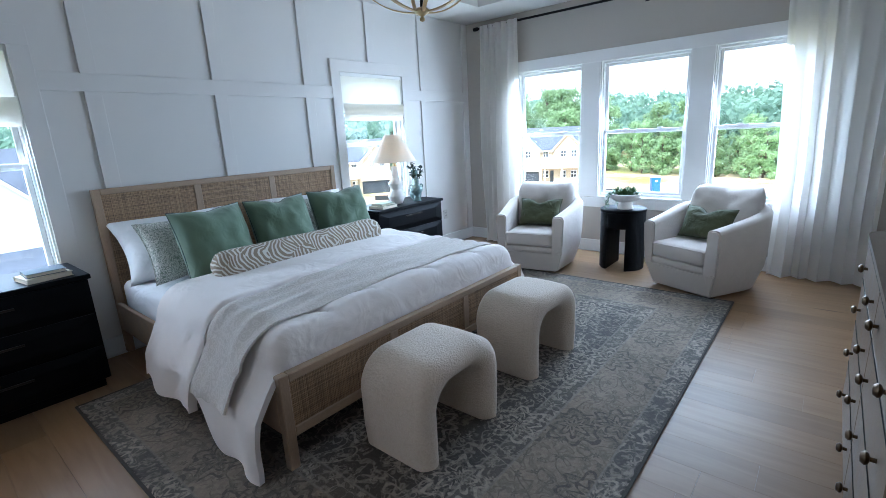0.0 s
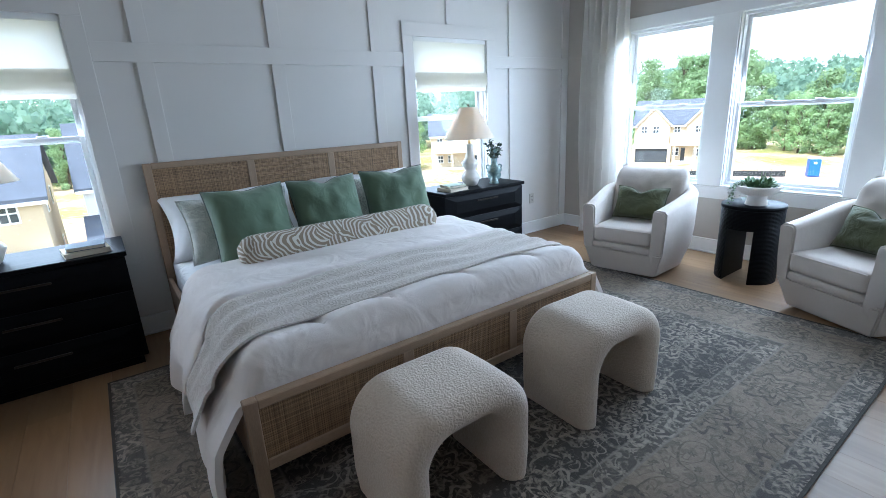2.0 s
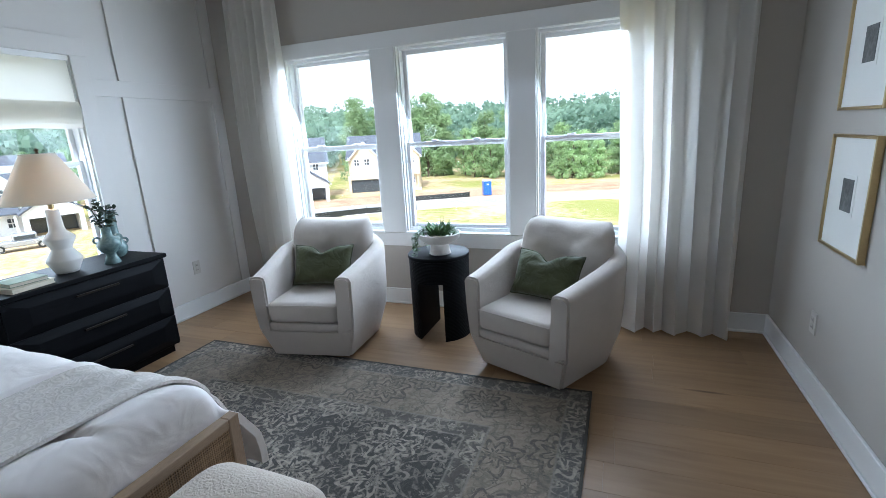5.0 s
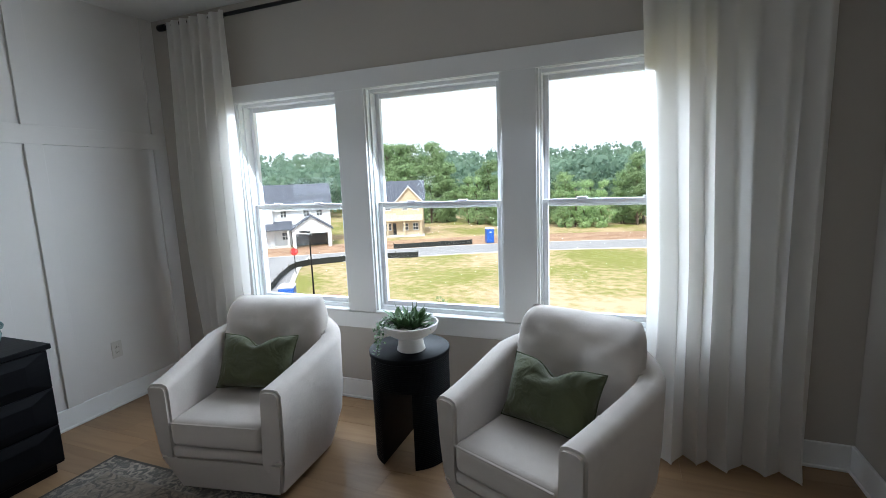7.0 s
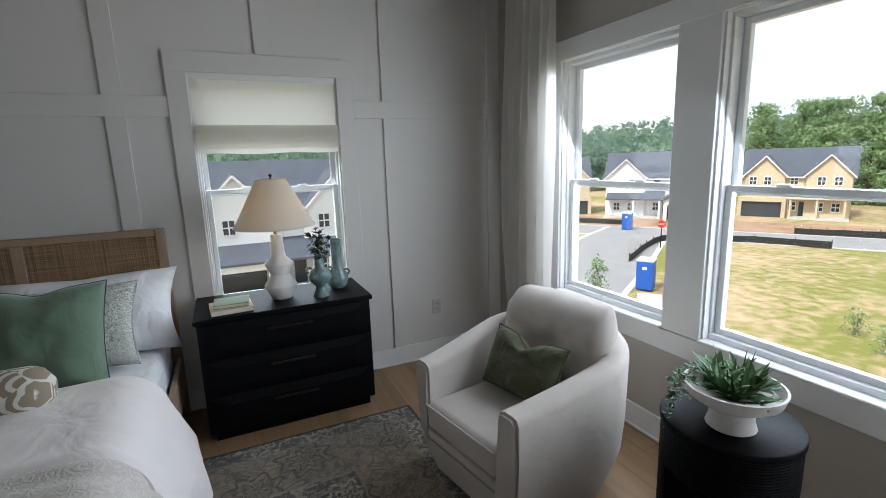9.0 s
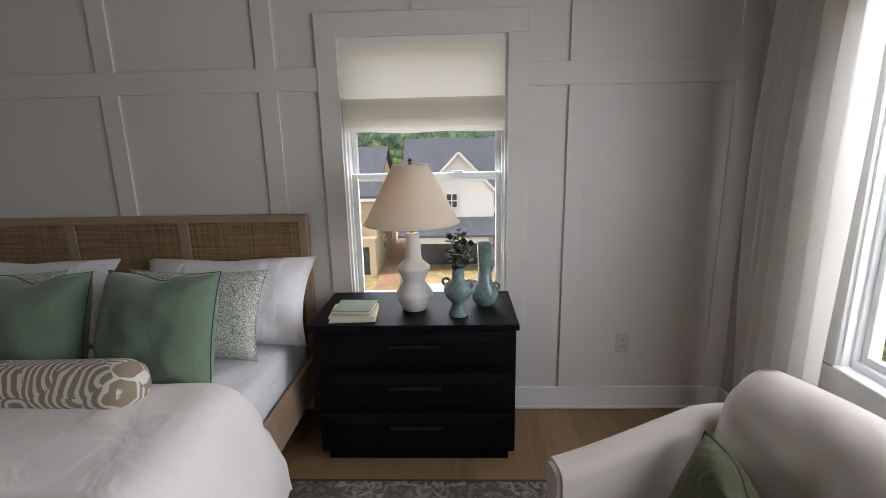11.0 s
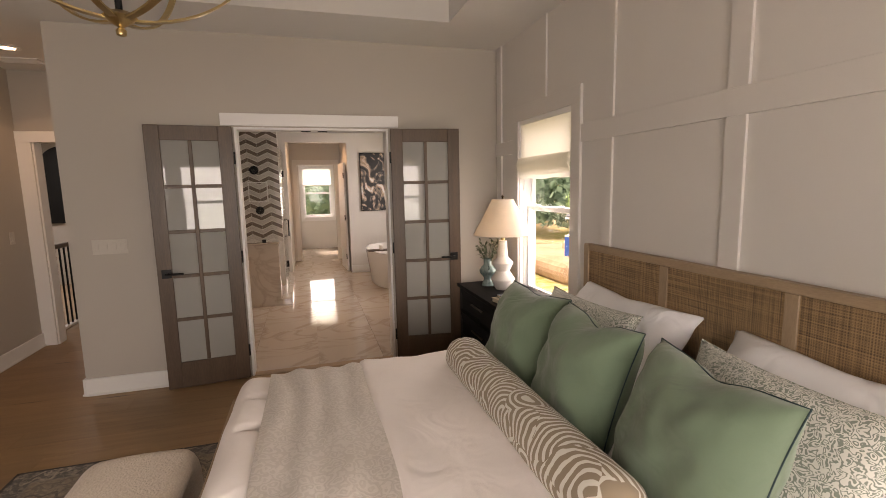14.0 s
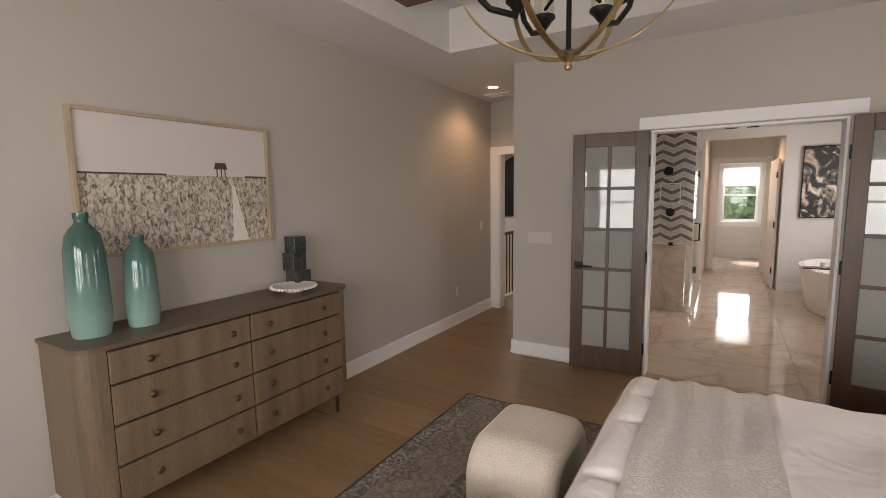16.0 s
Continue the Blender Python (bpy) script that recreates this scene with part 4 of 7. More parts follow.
def fold_pt(u, v):
    x = -0.245 + 0.665 * u
    drop = 1.37 + 0.05 * math.sin(3 * u)
    p = over_bed(x, (2 * v - 1) * drop, 0.055, 1.0)
    e = min(u, 1 - u)
    if e < 0.06:
        p.z -= 0.025 * (1 - e / 0.06) ** 2
    p.z += 0.002 * math.sin(21 * u + 3 * noise.noise(Vector((v * 6, 0, 2)))) * (1 if abs(2 * v - 1) < 0.8 else 0)
    return p


fb = part("duvet_turn_back", thick(grid(40, 110, fold_pt), 0.045), LINEN, cover, "turned-back upper part of the duvet", True)


def throw_pt(u, v):
    x = 0.405 + 0.47 * u
    p = over_bed(x, (2 * v - 1) * (1.30 - 0.07 * u), 0.040, 1.0)
    p.y += (1 if v > 0.5 else -1) * 0.055 * ease((u - 0.45) / 0.5) * ease((abs(2 * v - 1) - 0.72) / 0.15)
    p.z += 0.007 * math.sin(22 * u + 4 * noise.noise(Vector((v * 5, u, 7))))
    return p


th = part("throw_blanket", thick(grid(30, 110, throw_pt), 0.012), THROWCLOTH, None, smooth=True)
th.matrix_basis = pose(-2.72, 2.195, 0)
tagged(th, "beige throw blanket with a raised leaf weave across the bed", "blanket")


def pillow(name, w, h, t, at, tilt, yaw, material, label, category, seed, trimmat=None, group="", ears=0.06, power=2.6, chop=0.0):
    """A pillow that faces +x in the room, leaning back by tilt."""
    e = part(name, cushion(w, h, t, seed, 26, ears, power, chop), material, None, "", True)
    e.matrix_basis = pose(*at, 0, 0, 90 + yaw) @ pose(0, 0, 0, -tilt, 0, 0)
    tagged(e, label, category, group)
    if trimmat:
        part("piping", piping(w, h, 0.0026, ears, 16, chop), trimmat, e, "dark teal corded edge", True)
    return e


for k, (y, w) in enumerate(((1.665, 0.94), (2.78, 0.98))):
    pillow("sleeping_pillow", w, 0.52, 0.25, (-3.50, y, 0.565), 36, 0, SHEET, "white sleeping pillow leaning on the headboard", "pillow", 3 + k, None, "sleeping pillows", 0.10, 3.0, 0.03)
for k, y in enumerate((1.66, 2.72)):
    sham = pillow("patterned_sham", 0.74, 0.45, 0.20, (-3.33, y, 0.58), 27, (3, -3)[k], SCROLL, "grey green scroll-patterned pillow sham", "pillow", 7 + k, None, "patterned shams", 0.09)
    part("flange_seam", piping(0.74, 0.45, 0.004, 0.09), SCROLL, sham, "", True)
for k, (y, w) in enumerate(((1.665, 0.52), (2.18, 0.51), (2.745, 0.54))):
    pillow("green_cushion", w, 0.51, 0.27, (-3.045, y, 0.585), 20, (6, 0, -5)[k], GREEN, "sage green velvet cushion with dark teal piping", "cushion", 12 + k, GREENTRIM, "green cushions", 0.075, 3.2, (0.03, 0.07, 0.05)[k])


def bolster_pt(u, v):
    a = 2 * math.pi * u
    y = (v - 0.5) * 1.39
    e = abs(v - 0.5) * 2
    r = 0.098 * (1 - max(0, (e - 0.86) / 0.14) ** 3 * 0.55) * (1 + 0.06 * noise.noise(Vector((math.cos(a), math.sin(a), v * 6))))
    return Vector((r * 1.1 * math.cos(a), y, 0.098 + r * math.sin(a)))


bl = grid(28, 40, bolster_pt, True)
bmesh.ops.holes_fill(bl, edges=[e for e in bl.edges if e.is_boundary])
bmesh.ops.recalc_face_normals(bl, faces=bl.faces[:])
bo = part("bolster_cushion", bl, BOLSTERCLOTH, None, "", True)
bo.matrix_basis = pose(-2.83, 2.175, 0.622)
tagged(bo, "long brown bolster cushion with cream wavy lines", "cushion")

# ---------- stools ----------


def stool(at):
    """An upholstered arch, opening along x."""
    L, D, Hh, t, ro, ri = 0.625, 0.43, 0.47, 0.135, 0.175, 0.115
    prof = []
    N = 14

    def arc(cx, cz, r, a0, a1, n=N):
        return [(cx + r * math.cos(radians(a0 + (a1 - a0) * k / n)), cz + r * math.sin(radians(a0 + (a1 - a0) * k / n))) for k in range(n + 1)]

    outer = [(-L / 2 + 0.01, 0.0)] + [(-L / 2, 0.10)] + arc(-L / 2 + ro, Hh - ro, ro, 180, 90) + arc(L / 2 - ro, Hh - ro, ro, 90, 0) + [(L / 2, 0.10), (L / 2 - 0.01, 0.0)]
    inner = [(L / 2 - t, 0.0), (L / 2 - t, 0.10)] + arc(L / 2 - t - ri, Hh - t + 0.02 - ri, ri, 0, 90) + arc(-L / 2 + t + ri, Hh - t + 0.02 - ri, ri, 90, 180) + [(-L / 2 + t, 0.10), (-L / 2 + t, 0.0)]
    e = thing("arched_stool", "cream boucle arched stool at the foot of the bed", "stool", at, 0, "stools at the bed's foot")
    bm = bmesh.new()
    n = len(outer)
    inner = inner[::-1]
    soft = [(0.0, 0.056), (0.008, 0.036), (0.022, 0.0175), (0.04, 0.005), (0.06, 0.0)]
    xs = [-D / 2 + o for o, _ in soft] + [-D / 2 + 0.06 + (D - 0.12) * k / 4 for k in range(1, 4)] + [D / 2 - o for o, _ in soft[::-1]]
    sh = [k for _, k in soft] + [0, 0, 0] + [k for _, k in soft[::-1]]
    loops = []
    for x, q in zip(xs, sh):
        lo = []
        for k in range(n):
            (oy, oz), (iy, iz) = outer[k], inner[k]
            dy, dz = iy - oy, iz - oz
            ln = math.hypot(dy, dz)
            f = q / ln
            crown = 0.012 * math.cos(math.pi * x / D) * max(0, min(1, (oz - 0.3) / 0.15))
            lo.append((bm.verts.new((x, oy + dy * f, oz + dz * f + crown)), bm.verts.new((x, iy - dy * f, iz - dz * f))))
        loops.append(lo)
    for a, b in zip(loops, loops[1:]):
        for k in range(n - 1):
            bm.faces.new((a[k][0], a[k + 1][0], b[k + 1][0], b[k][0]))
            bm.faces.new((a[k + 1][1], a[k][1], b[k][1], b[k + 1][1]))
        for k in (0, n - 1):
            bm.faces.new((a[k][0], b[k][0], b[k][1], a[k][1]))
    for lo in (loops[0], loops[-1]):
        for k in range(n - 1):
            bm.faces.new((lo[k][0], lo[k + 1][0], lo[k + 1][1], lo[k][1]))
    bmesh.ops.recalc_face_normals(bm, faces=bm.faces[:])
    part("body", bm, BOUCLE, e, "", True)
    # gathered creases where the cover turns into the arch
    rn = random.Random(3)
    for sx in (-1, 1):
        for sy in (-1, 1):
            for k in range(3):
                a = radians(32 + 14 * k + rn.uniform(-3, 3))
                c = Vector((sx * (D / 2 - 0.012), sy * (L / 2 - t - ri), Hh - t + 0.02 - ri))
                rim = [c + Vector((-sx * 0.012 * q / 3, sy * math.cos(a) * (ri + 0.022 + 0.012 * q), math.sin(a) * (ri + 0.022 + 0.012 * q))) for q in range(4)]
                part("crease", tube(rim, [0.001, 0.0035, 0.003, 0.001], 5), BOUCLE, e, "", True)
    return e


s1 = stool((-1.325, 1.81, 0.012))
copy_thing(s1, pose(-1.325, 2.775, 0.012, 0, 0, -1.5))

# ---------- swivel chairs ----------


def armchair(at, turn, seed):
    """A barrel swivel chair facing -y of its own frame."""
    e = thing("swivel_chair", "cream upholstered barrel swivel chair by the windows", "armchair", at, turn, "pair of swivel chairs")
    # plan of the shell, from one arm's front round the back
    arm = [(0.315 + 0.047 * (k / 8) ** 1.1, -0.36 + 0.045 * k) for k in range(9)]
    out = [(-x, y) for x, y in arm]
    out += [(-0.375 * math.cos(radians(a)), 0.08 + 0.33 * math.sin(radians(a))) for a in range(6, 175, 7)]
    out += arm[::-1]
    n = len(out)
    bm = bmesh.new()
    ring = []
    for k, (x, y) in enumerate(out):
        q = (y + 0.36) / 0.77
        top = 0.615 + 0.155 * max(0, min(1, q)) ** 1.3
        c = Vector((x, y - 0.02, 0))
        d = -c.normalized() if k not in (0, n - 1) else Vector((1 if x < 0 else -1, 0, 0))
        if abs(y) <= 0.19 or y < -0.1:
            d = Vector((1 if x < 0 else -1, 0, 0))
        th = 0.098
        base = Vector((x * 0.80, y * 0.84, 0.025))
        low = Vector((x * 0.965, y * 0.985, 0.24))
        o = Vector((x, y, 0))
        col = [base, low, Vector((x, y, 0.40)), Vector((x * 1.015, y * 1.01, top - 0.03)), Vector((x * 1.005, y, top - 0.006)) + d * 0.012, o + d * 0.03 + Vector((0, 0, top)),
               o + d * (th - 0.03) + Vector((0, 0, top)), o + d * (th - 0.008) + Vector((0, 0, top - 0.01)), o + d * th + Vector((0, 0, top - 0.035)), o + d * th + Vector((0, 0, 0.25)),
               Vector((x * 0.6, y * 0.6, 0.2)), Vector((x * 0.6, y * 0.6, 0.025))]
        ring.append([bm.verts.new(p) for p in col])
    for a, b in zip(ring, ring[1:]):
        for j in range(len(a)):
            bm.faces.new((a[j], b[j], b[(j + 1) % len(a)], a[(j + 1) % len(a)]))
    bm.faces.new(ring[0])
    bm.faces.new(ring[-1][::-1])
    bmesh.ops.recalc_face_normals(bm, faces=bm.faces[:])
    bmesh.ops.bevel(bm, geom=[x for x in bm.edges if len(x.link_faces) == 2 and x.calc_face_angle(0) > 1.2], offset=0.012, segments=2, affect="EDGES")
    part("shell", bm, CHAIRCLOTH, e, "", True)
    bm = bmesh.new()
    w0, w1 = 0.245, 0.215
    vs = [bm.verts.new(p) for p in ((-w1 - 0.035, -0.305, 0.025), (w1 + 0.035, -0.305, 0.025), (w0 + 0.06, -0.358, 0.24), (-w0 - 0.06, -0.358, 0.24),
                                    (-w1, 0.1, 0.025), (w1, 0.1, 0.025), (w0, 0.1, 0.24), (-w0, 0.1, 0.24))]
    for f in ((0, 1, 2, 3), (5, 4, 7, 6), (3, 2, 6, 7), (1, 0, 4, 5), (0, 3, 7, 4), (2, 1, 5, 6)):
        bm.faces.new([vs[i] for i in f])
    bmesh.ops.bevel(bm, geom=bm.edges[:], offset=0.012, segments=2, affect="EDGES")
    part("front_skirt", bm, CHAIRCLOTH, e, "", True)
    part("front_rail", boxes((-0.222, 0.222, -0.366, -0.05, 0.243, 0.295), bevel=0.012, seg=2), CHAIRCLOTH, e, "", True)
    bm = boxes((-0.222, 0.222, -0.375, 0.24, 0.298, 0.44), bevel=0.035, seg=4)
    for v in bm.verts:
        if v.co.z > 0.42:
            v.co.z += 0.022 * max(0, 1 - (v.co.x / 0.22) ** 2) * max(0, 1 - ((v.co.y + 0.06) / 0.32) ** 2)
    bmesh.ops.recalc_face_normals(bm, faces=bm.faces[:])
    part("seat_cushion", bm, CHAIRCLOTH, e, "", True)
    pts = [(-0.216, -0.372, 0.425), (0.216, -0.372, 0.425)]
    part("seat_piping", tube(pts, 0.005, 6), CHAIRCLOTH, e)
    bc = cushion(0.58, 0.475, 0.25, seed, 20, 0.0, 3.6)
    for v in bc.verts:
        q = max(0, (v.co.z - 0.30) / 0.175)
        v.co.x *= 1 - 0.16 * q * q * q
    for v in bc.verts:
        v.co.y += 0.10 * (v.co.x / 0.28) ** 2 * -1
    bc.transform(pose(0, 0.215, 0.415, -13, 0, 0))
    part("back_cushion", bc, CHAIRCLOTH, e, "plump loose back cushion", True)
    e.scale = (1.13, 1.12, 1.0)
    part("swivel_base", lathe([(0.20, 0.0), (0.20, 0.03)], 28), BLACKMETAL, e)
    return e


armchair((-2.30, 4.80, 0.0), 10, 3)
armchair((-0.675, 4.875, 0.0), -23, 6)


def lumbar(at, turn, tilt, seed):
    e = part("lumbar_cushion", cushion(0.46, 0.30, 0.17, seed, 24, 0.08, 2.8, 0.2), OLIVE, None, "", True)
    e.matrix_basis = pose(*at, 0, 0, turn) @ pose(0, 0, 0, -tilt, 0, 0)
    tagged(e, "olive green lumbar cushion on the swivel chair", "cushion", "lumbar cushions")
    part("piping", piping(0.46, 0.30, 0.004, 0.08, 16, 0.2), OLIVE, e, "", True)


lumbar((-2.29, 4.73, 0.452), 10, 24, 31)
lumbar((-0.71, 4.775, 0.452), -23, 26, 37)

# ---------- side table with planted bowl ----------
st = thing("side_table", "round black finely ridged drum side table with a slot", "side table", (-1.52, 5.14, 0))
R = 0.228
part("tabletop", lathe([(0.0, 0.60), (R - 0.004, 0.60), (R, 0.604), (R, 0.626), (R - 0.004, 0.63), (0.0, 0.63)], 48), BLACKWOOD, st, "", True)


def ridged(z0, z1, r, step=0.0105):
    """Levels and radii of fine ridges that run round a drum."""
    n = int((z1 - z0) / step)
    rows = []
    for k in range(n):
        a = z0 + (z1 - z0) * k / n
        rows += [(r - 0.0022, a), (r, a + 0.35 * (z1 - z0) / n), (r, a + 0.75 * (z1 - z0) / n)]
    return rows + [(r - 0.0022, z1)]


part("apron", lathe([(0.0, 0.44)] + ridged(0.44, 0.60, R - 0.005) + [(0.0, 0.60)], 48), BLACKWOOD, st)


def segment_leg(side, r, half, z1, n=26):
    """One side of a round drum, cut flat along a straight slot, with fine ridges round its rim."""
    bm = bmesh.new()
    loops = []
    for q, z in ridged(0.0, z1, r):
        lim = math.acos(half / q)
        loops.append([bm.verts.new((side * q * math.cos(a), side * q * math.sin(a), z)) for a in [-lim + 2 * lim * k / n for k in range(n + 1)]])
    m = n + 1
    for lo, hi in zip(loops, loops[1:]):
        for k in range(m):
            bm.faces.new((lo[k], lo[(k + 1) % m], hi[(k + 1) % m], hi[k]))
    bm.faces.new(loops[0])
    bm.faces.new(loops[-1])
    bmesh.ops.recalc_face_normals(bm, faces=bm.faces[:])
    return bm


for side in (1, -1):
    part("leg", segment_leg(side, R - 0.006, 0.42 * R, 0.44), BLACKWOOD, st)
pb = thing("planted_bowl", "white footed bowl filled with trailing succulents", "plant", (-1.49, 5.10, 0.63))
part("bowl", lathe([(0.075, 0), (0.08, 0.004), (0.072, 0.03), (0.066, 0.075), (0.10, 0.085), (0.145, 0.115), (0.158, 0.155), (0.15, 0.157), (0.135, 0.125), (0.0, 0.11)], 40), CERAMIC, pb, "", True)


def leaf(bm, p, d, length, width, curl=0.3):
    d = Vector(d).normalized()
    s = d.cross(Vector((0, 0, 1)))
    s = s.normalized() if s.length > 0.01 else Vector((1, 0, 0))
    up = s.cross(d)
    prev = None
    for k in range(5):
        q = k / 4
        c = Vector(p) + d * length * q - up * (-curl * length * q * q) * -1
        w = width * math.sin(math.pi * min(0.97, 0.08 + q * 0.92))
        row = (bm.verts.new(c - s * w), bm.verts.new(c - up * w * 0.3), bm.verts.new(c + s * w))
        if prev:
            for j in (0, 1):
                bm.faces.new((prev[j], prev[j + 1], row[j + 1], row[j]))
        prev = row


rnd = random.Random(4)
for k in range(9):
    bm = bmesh.new()
    a, r = 0.7 * k, 0.05 + 0.012 * (k % 5)
    c = Vector((r * math.cos(a), r * math.sin(a), 0.145))
    for j in range(9):
        b, el = j * 2.4 + k, 0.35 + 0.11 * j
        leaf(bm, c, (math.cos(b) * math.cos(el), math.sin(b) * math.cos(el), math.sin(el)), rnd.uniform(0.06, 0.105), rnd.uniform(0.012, 0.021), 0.25)
    part("succulent", bm, LEAF, pb)
bm = bmesh.new()
for k in range(16):
    a, r = rnd.uniform(0, 6.28), rnd.uniform(0.0, 0.11)
    c = Vector((r * math.cos(a), r * math.sin(a), 0.135))
    for j in range(11):
        b = rnd.uniform(0, 6.28)
        el = rnd.uniform(0.2, 1.3)
        leaf(bm, c, (math.cos(b) * math.cos(el), math.sin(b) * math.cos(el), math.sin(el)), rnd.uniform(0.03, 0.075), rnd.uniform(0.006, 0.014), 0.2)
tagged(part("ground_cover", bm, LEAF, pb), kind="stuff")
bm = bmesh.new()
for k in range(15):
    a = rnd.uniform(2.3, 4.1)
    c = Vector((0.13 * math.cos(a), 0.13 * math.sin(a), 0.15))
    ln = rnd.uniform(0.12, 0.34)
    for j in range(22):
        q = j / 21
        p = c + Vector((math.cos(a) * 0.07 * math.sin(q * 1.8), math.sin(a) * 0.07 * math.sin(q * 1.8), 0.03 * math.sin(q * 3) - ln * q * q)) + Vector((rnd.uniform(-.008, .008), rnd.uniform(-.008, .008), 0))
        leaf(bm, p, (rnd.uniform(-1, 1), rnd.uniform(-1, 1), rnd.uniform(-0.6, 0.6)), 0.022, 0.0065, 0)
tagged(part("trailing_stems", bm, LEAF, pb), kind="stuff")
bm = bmesh.new()
for k in range(40):
    b, el = rnd.uniform(0, 6.28), rnd.uniform(0.7, 1.45)
    leaf(bm, (0.07 * math.cos(b), 0.06 * math.sin(b), 0.15), (math.cos(b) * math.cos(el), math.sin(b) * math.cos(el), math.sin(el)), rnd.uniform(0.07, 0.12), 0.003, 0.1)
part("grass_blades", bm, LEAF, pb)


# ---------- nightstands, lamps, vases, books ----------
def nightstand(y0, y1):
    e = thing("nightstand", "black stained wood nightstand with three faceted drawers", "nightstand", (-3.575, (y0 + y1) / 2, 0), 0, "nightstands")
    w, d0, d1, zt = (y1 - y0) / 2, -0.25, 0.265, 0.757
    part("top", boxes((d0, d1, -w, w, zt - 0.03, zt), bevel=0.004), BLACKWOOD, e)
    part("body", boxes((d0, d1 - 0.03, -w + 0.012, w - 0.012, 0.06, zt - 0.03), bevel=0.003), BLACKWOOD, e)
    part("plinth", boxes((d0 + 0.03, d1 - 0.06, -w + 0.04, w - 0.04, 0, 0.06)), BLACKWOOD, e)
    for k in range(3):
        z0 = 0.075 + k * 0.218
        z1 = z0 + 0.208
        x = d1 - 0.03
        bm = bmesh.new()
        a = [bm.verts.new((x, y, z)) for y, z in ((-w + 0.015, z0), (w - 0.015, z0), (w - 0.015, z1), (-w + 0.015, z1))]
        b = [bm.verts.new((x + 0.008, y, z)) for y, z in ((-w + 0.015, z0), (w - 0.015, z0), (w - 0.015, z1), (-w + 0.015, z1))]
        c = [bm.verts.new((x + 0.026, y, z)) for y, z in ((-w + 0.13, z0 + 0.05), (w - 0.13, z0 + 0.05), (w - 0.13, z1 - 0.05), (-w + 0.13, z1 - 0.05))]
        for p, q in ((a, b), (b, c)):
            for j in range(4):
                bm.faces.new((p[j], p[(j + 1) % 4], q[(j + 1) % 4], q[j]))
        bm.faces.new(c)
        bm.faces.new(a[::-1])
        bmesh.ops.recalc_face_normals(bm, faces=bm.faces[:])
        dw = part("drawer_front", bm, BLACKWOOD, e)
        zm = (z0 + z1) / 2 + 0.035
        part("handle", boxes((x + 0.026, x + 0.040, -0.13, 0.13, zm - 0.006, zm + 0.006), bevel=0.002), DARKBAR, dw, "slim dark bar handle")
    return e


nightstand(3.347, 4.352)
nightstand(-0.055, 0.952)


def table_lamp(at):
    e = thing("table_lamp", "white faceted ceramic table lamp with a lit linen shade", "lamp", at, 0, "bedside lamps")
    prof = [(0.058, 0.0), (0.063, 0.006), (0.096, 0.078), (0.096, 0.088), (0.056, 0.150), (0.056, 0.158), (0.084, 0.215), (0.084, 0.225), (0.046, 0.262), (0.040, 0.285), (0.034, 0.400), (0.0, 0.402)]
    part("base", lathe(prof, 40), CERAMIC, e, "", True)
    part("neck", tube([(0, 0, 0.40), (0, 0, 0.70)], 0.008), GOLD, e)
    part("socket", lathe([(0.016, 0.405), (0.016, 0.46), (0.0, 0.46)], 16), GOLD, e)
    bm = lathe([(0.236, 0.452), (0.086, 0.735)], 56, False)
    bmesh.ops.solidify(bm, geom=bm.faces[:], thickness=0.003)
    part("shade", bm, LAMPSHADE, e, "tapered warm linen shade", True)
    for r, z in ((0.237, 0.453), (0.087, 0.734)):
        part("shade_ring", tube([(r * math.cos(a * 0.1309), r * math.sin(a * 0.1309), z) for a in range(48)], 0.003, 6, True), LAMPSHADE, e)
    part("bulb", lathe([(0.0, 0.47), (0.02, 0.48), (0.03, 0.53), (0.02, 0.57), (0.0, 0.58)], 16), BULB, e, "glowing warm bulb", True)
    part("finial", lathe([(0.0, 0.735), (0.012, 0.737), (0.006, 0.748), (0.013, 0.758), (0.0, 0.772)], 16), BRONZE, e, "", True)
    for a in (0, 2.094, 4.189):
        part("spider_arm", tube([(0, 0, 0.72), (0.085 * math.cos(a), 0.085 * math.sin(a), 0.733)], 0.002, 5), GOLD, e)
    return e


l1 = table_lamp((-3.545, 3.84, 0.758))
copy_thing(l1, pose(-3.59, 0.31, 0.758))


def book(at, turn, w, d, h, cover_mat, label):
    e = thing("book", label, "book", at, turn, "bedside books")
    part("page_block", boxes((-w / 2 + 0.004, w / 2 - 0.006, -d / 2 + 0.005, d / 2 - 0.005, 0.003, h - 0.003)), PAGES, e)
    for a, b in ((0, 0.003), (h - 0.003, h)):
        part("cover", boxes((-w / 2, w / 2, -d / 2, d / 2, a, b), bevel=0.001), cover_mat, e)
    part("spine", boxes((-w / 2, -w / 2 + 0.003, -d / 2, d / 2, 0.003, h - 0.003)), cover_mat, e)
    return e


CREAMBOOK = mat("cream_book_cloth", (0.62, 0.55, 0.42), 0.8, var=0.08, bump=0.2, fine=400)
SAGEBOOK = mat("sage_book_cloth", (0.24, 0.30, 0.22), 0.8, var=0.08, bump=0.2, fine=400)
SLATEBOOK = mat("slate_book_cloth", (0.10, 0.13, 0.16), 0.8, var=0.08, bump=0.2, fine=400)
book((-3.45, 3.545, 0.758), 4, 0.20, 0.225, 0.028, CREAMBOOK, "cream cloth book at the bottom of a pair")
book((-3.455, 3.55, 0.787), -3, 0.165, 0.19, 0.022, SAGEBOOK, "sage green book on top of the pair")
book((-3.46, 0.76, 0.758), 8, 0.20, 0.225, 0.028, CREAMBOOK, "cream cloth book at the bottom of a pair")
book((-3.465, 0.765, 0.787), 0, 0.165, 0.19, 0.022, SLATEBOOK, "slate blue book on top of the pair")


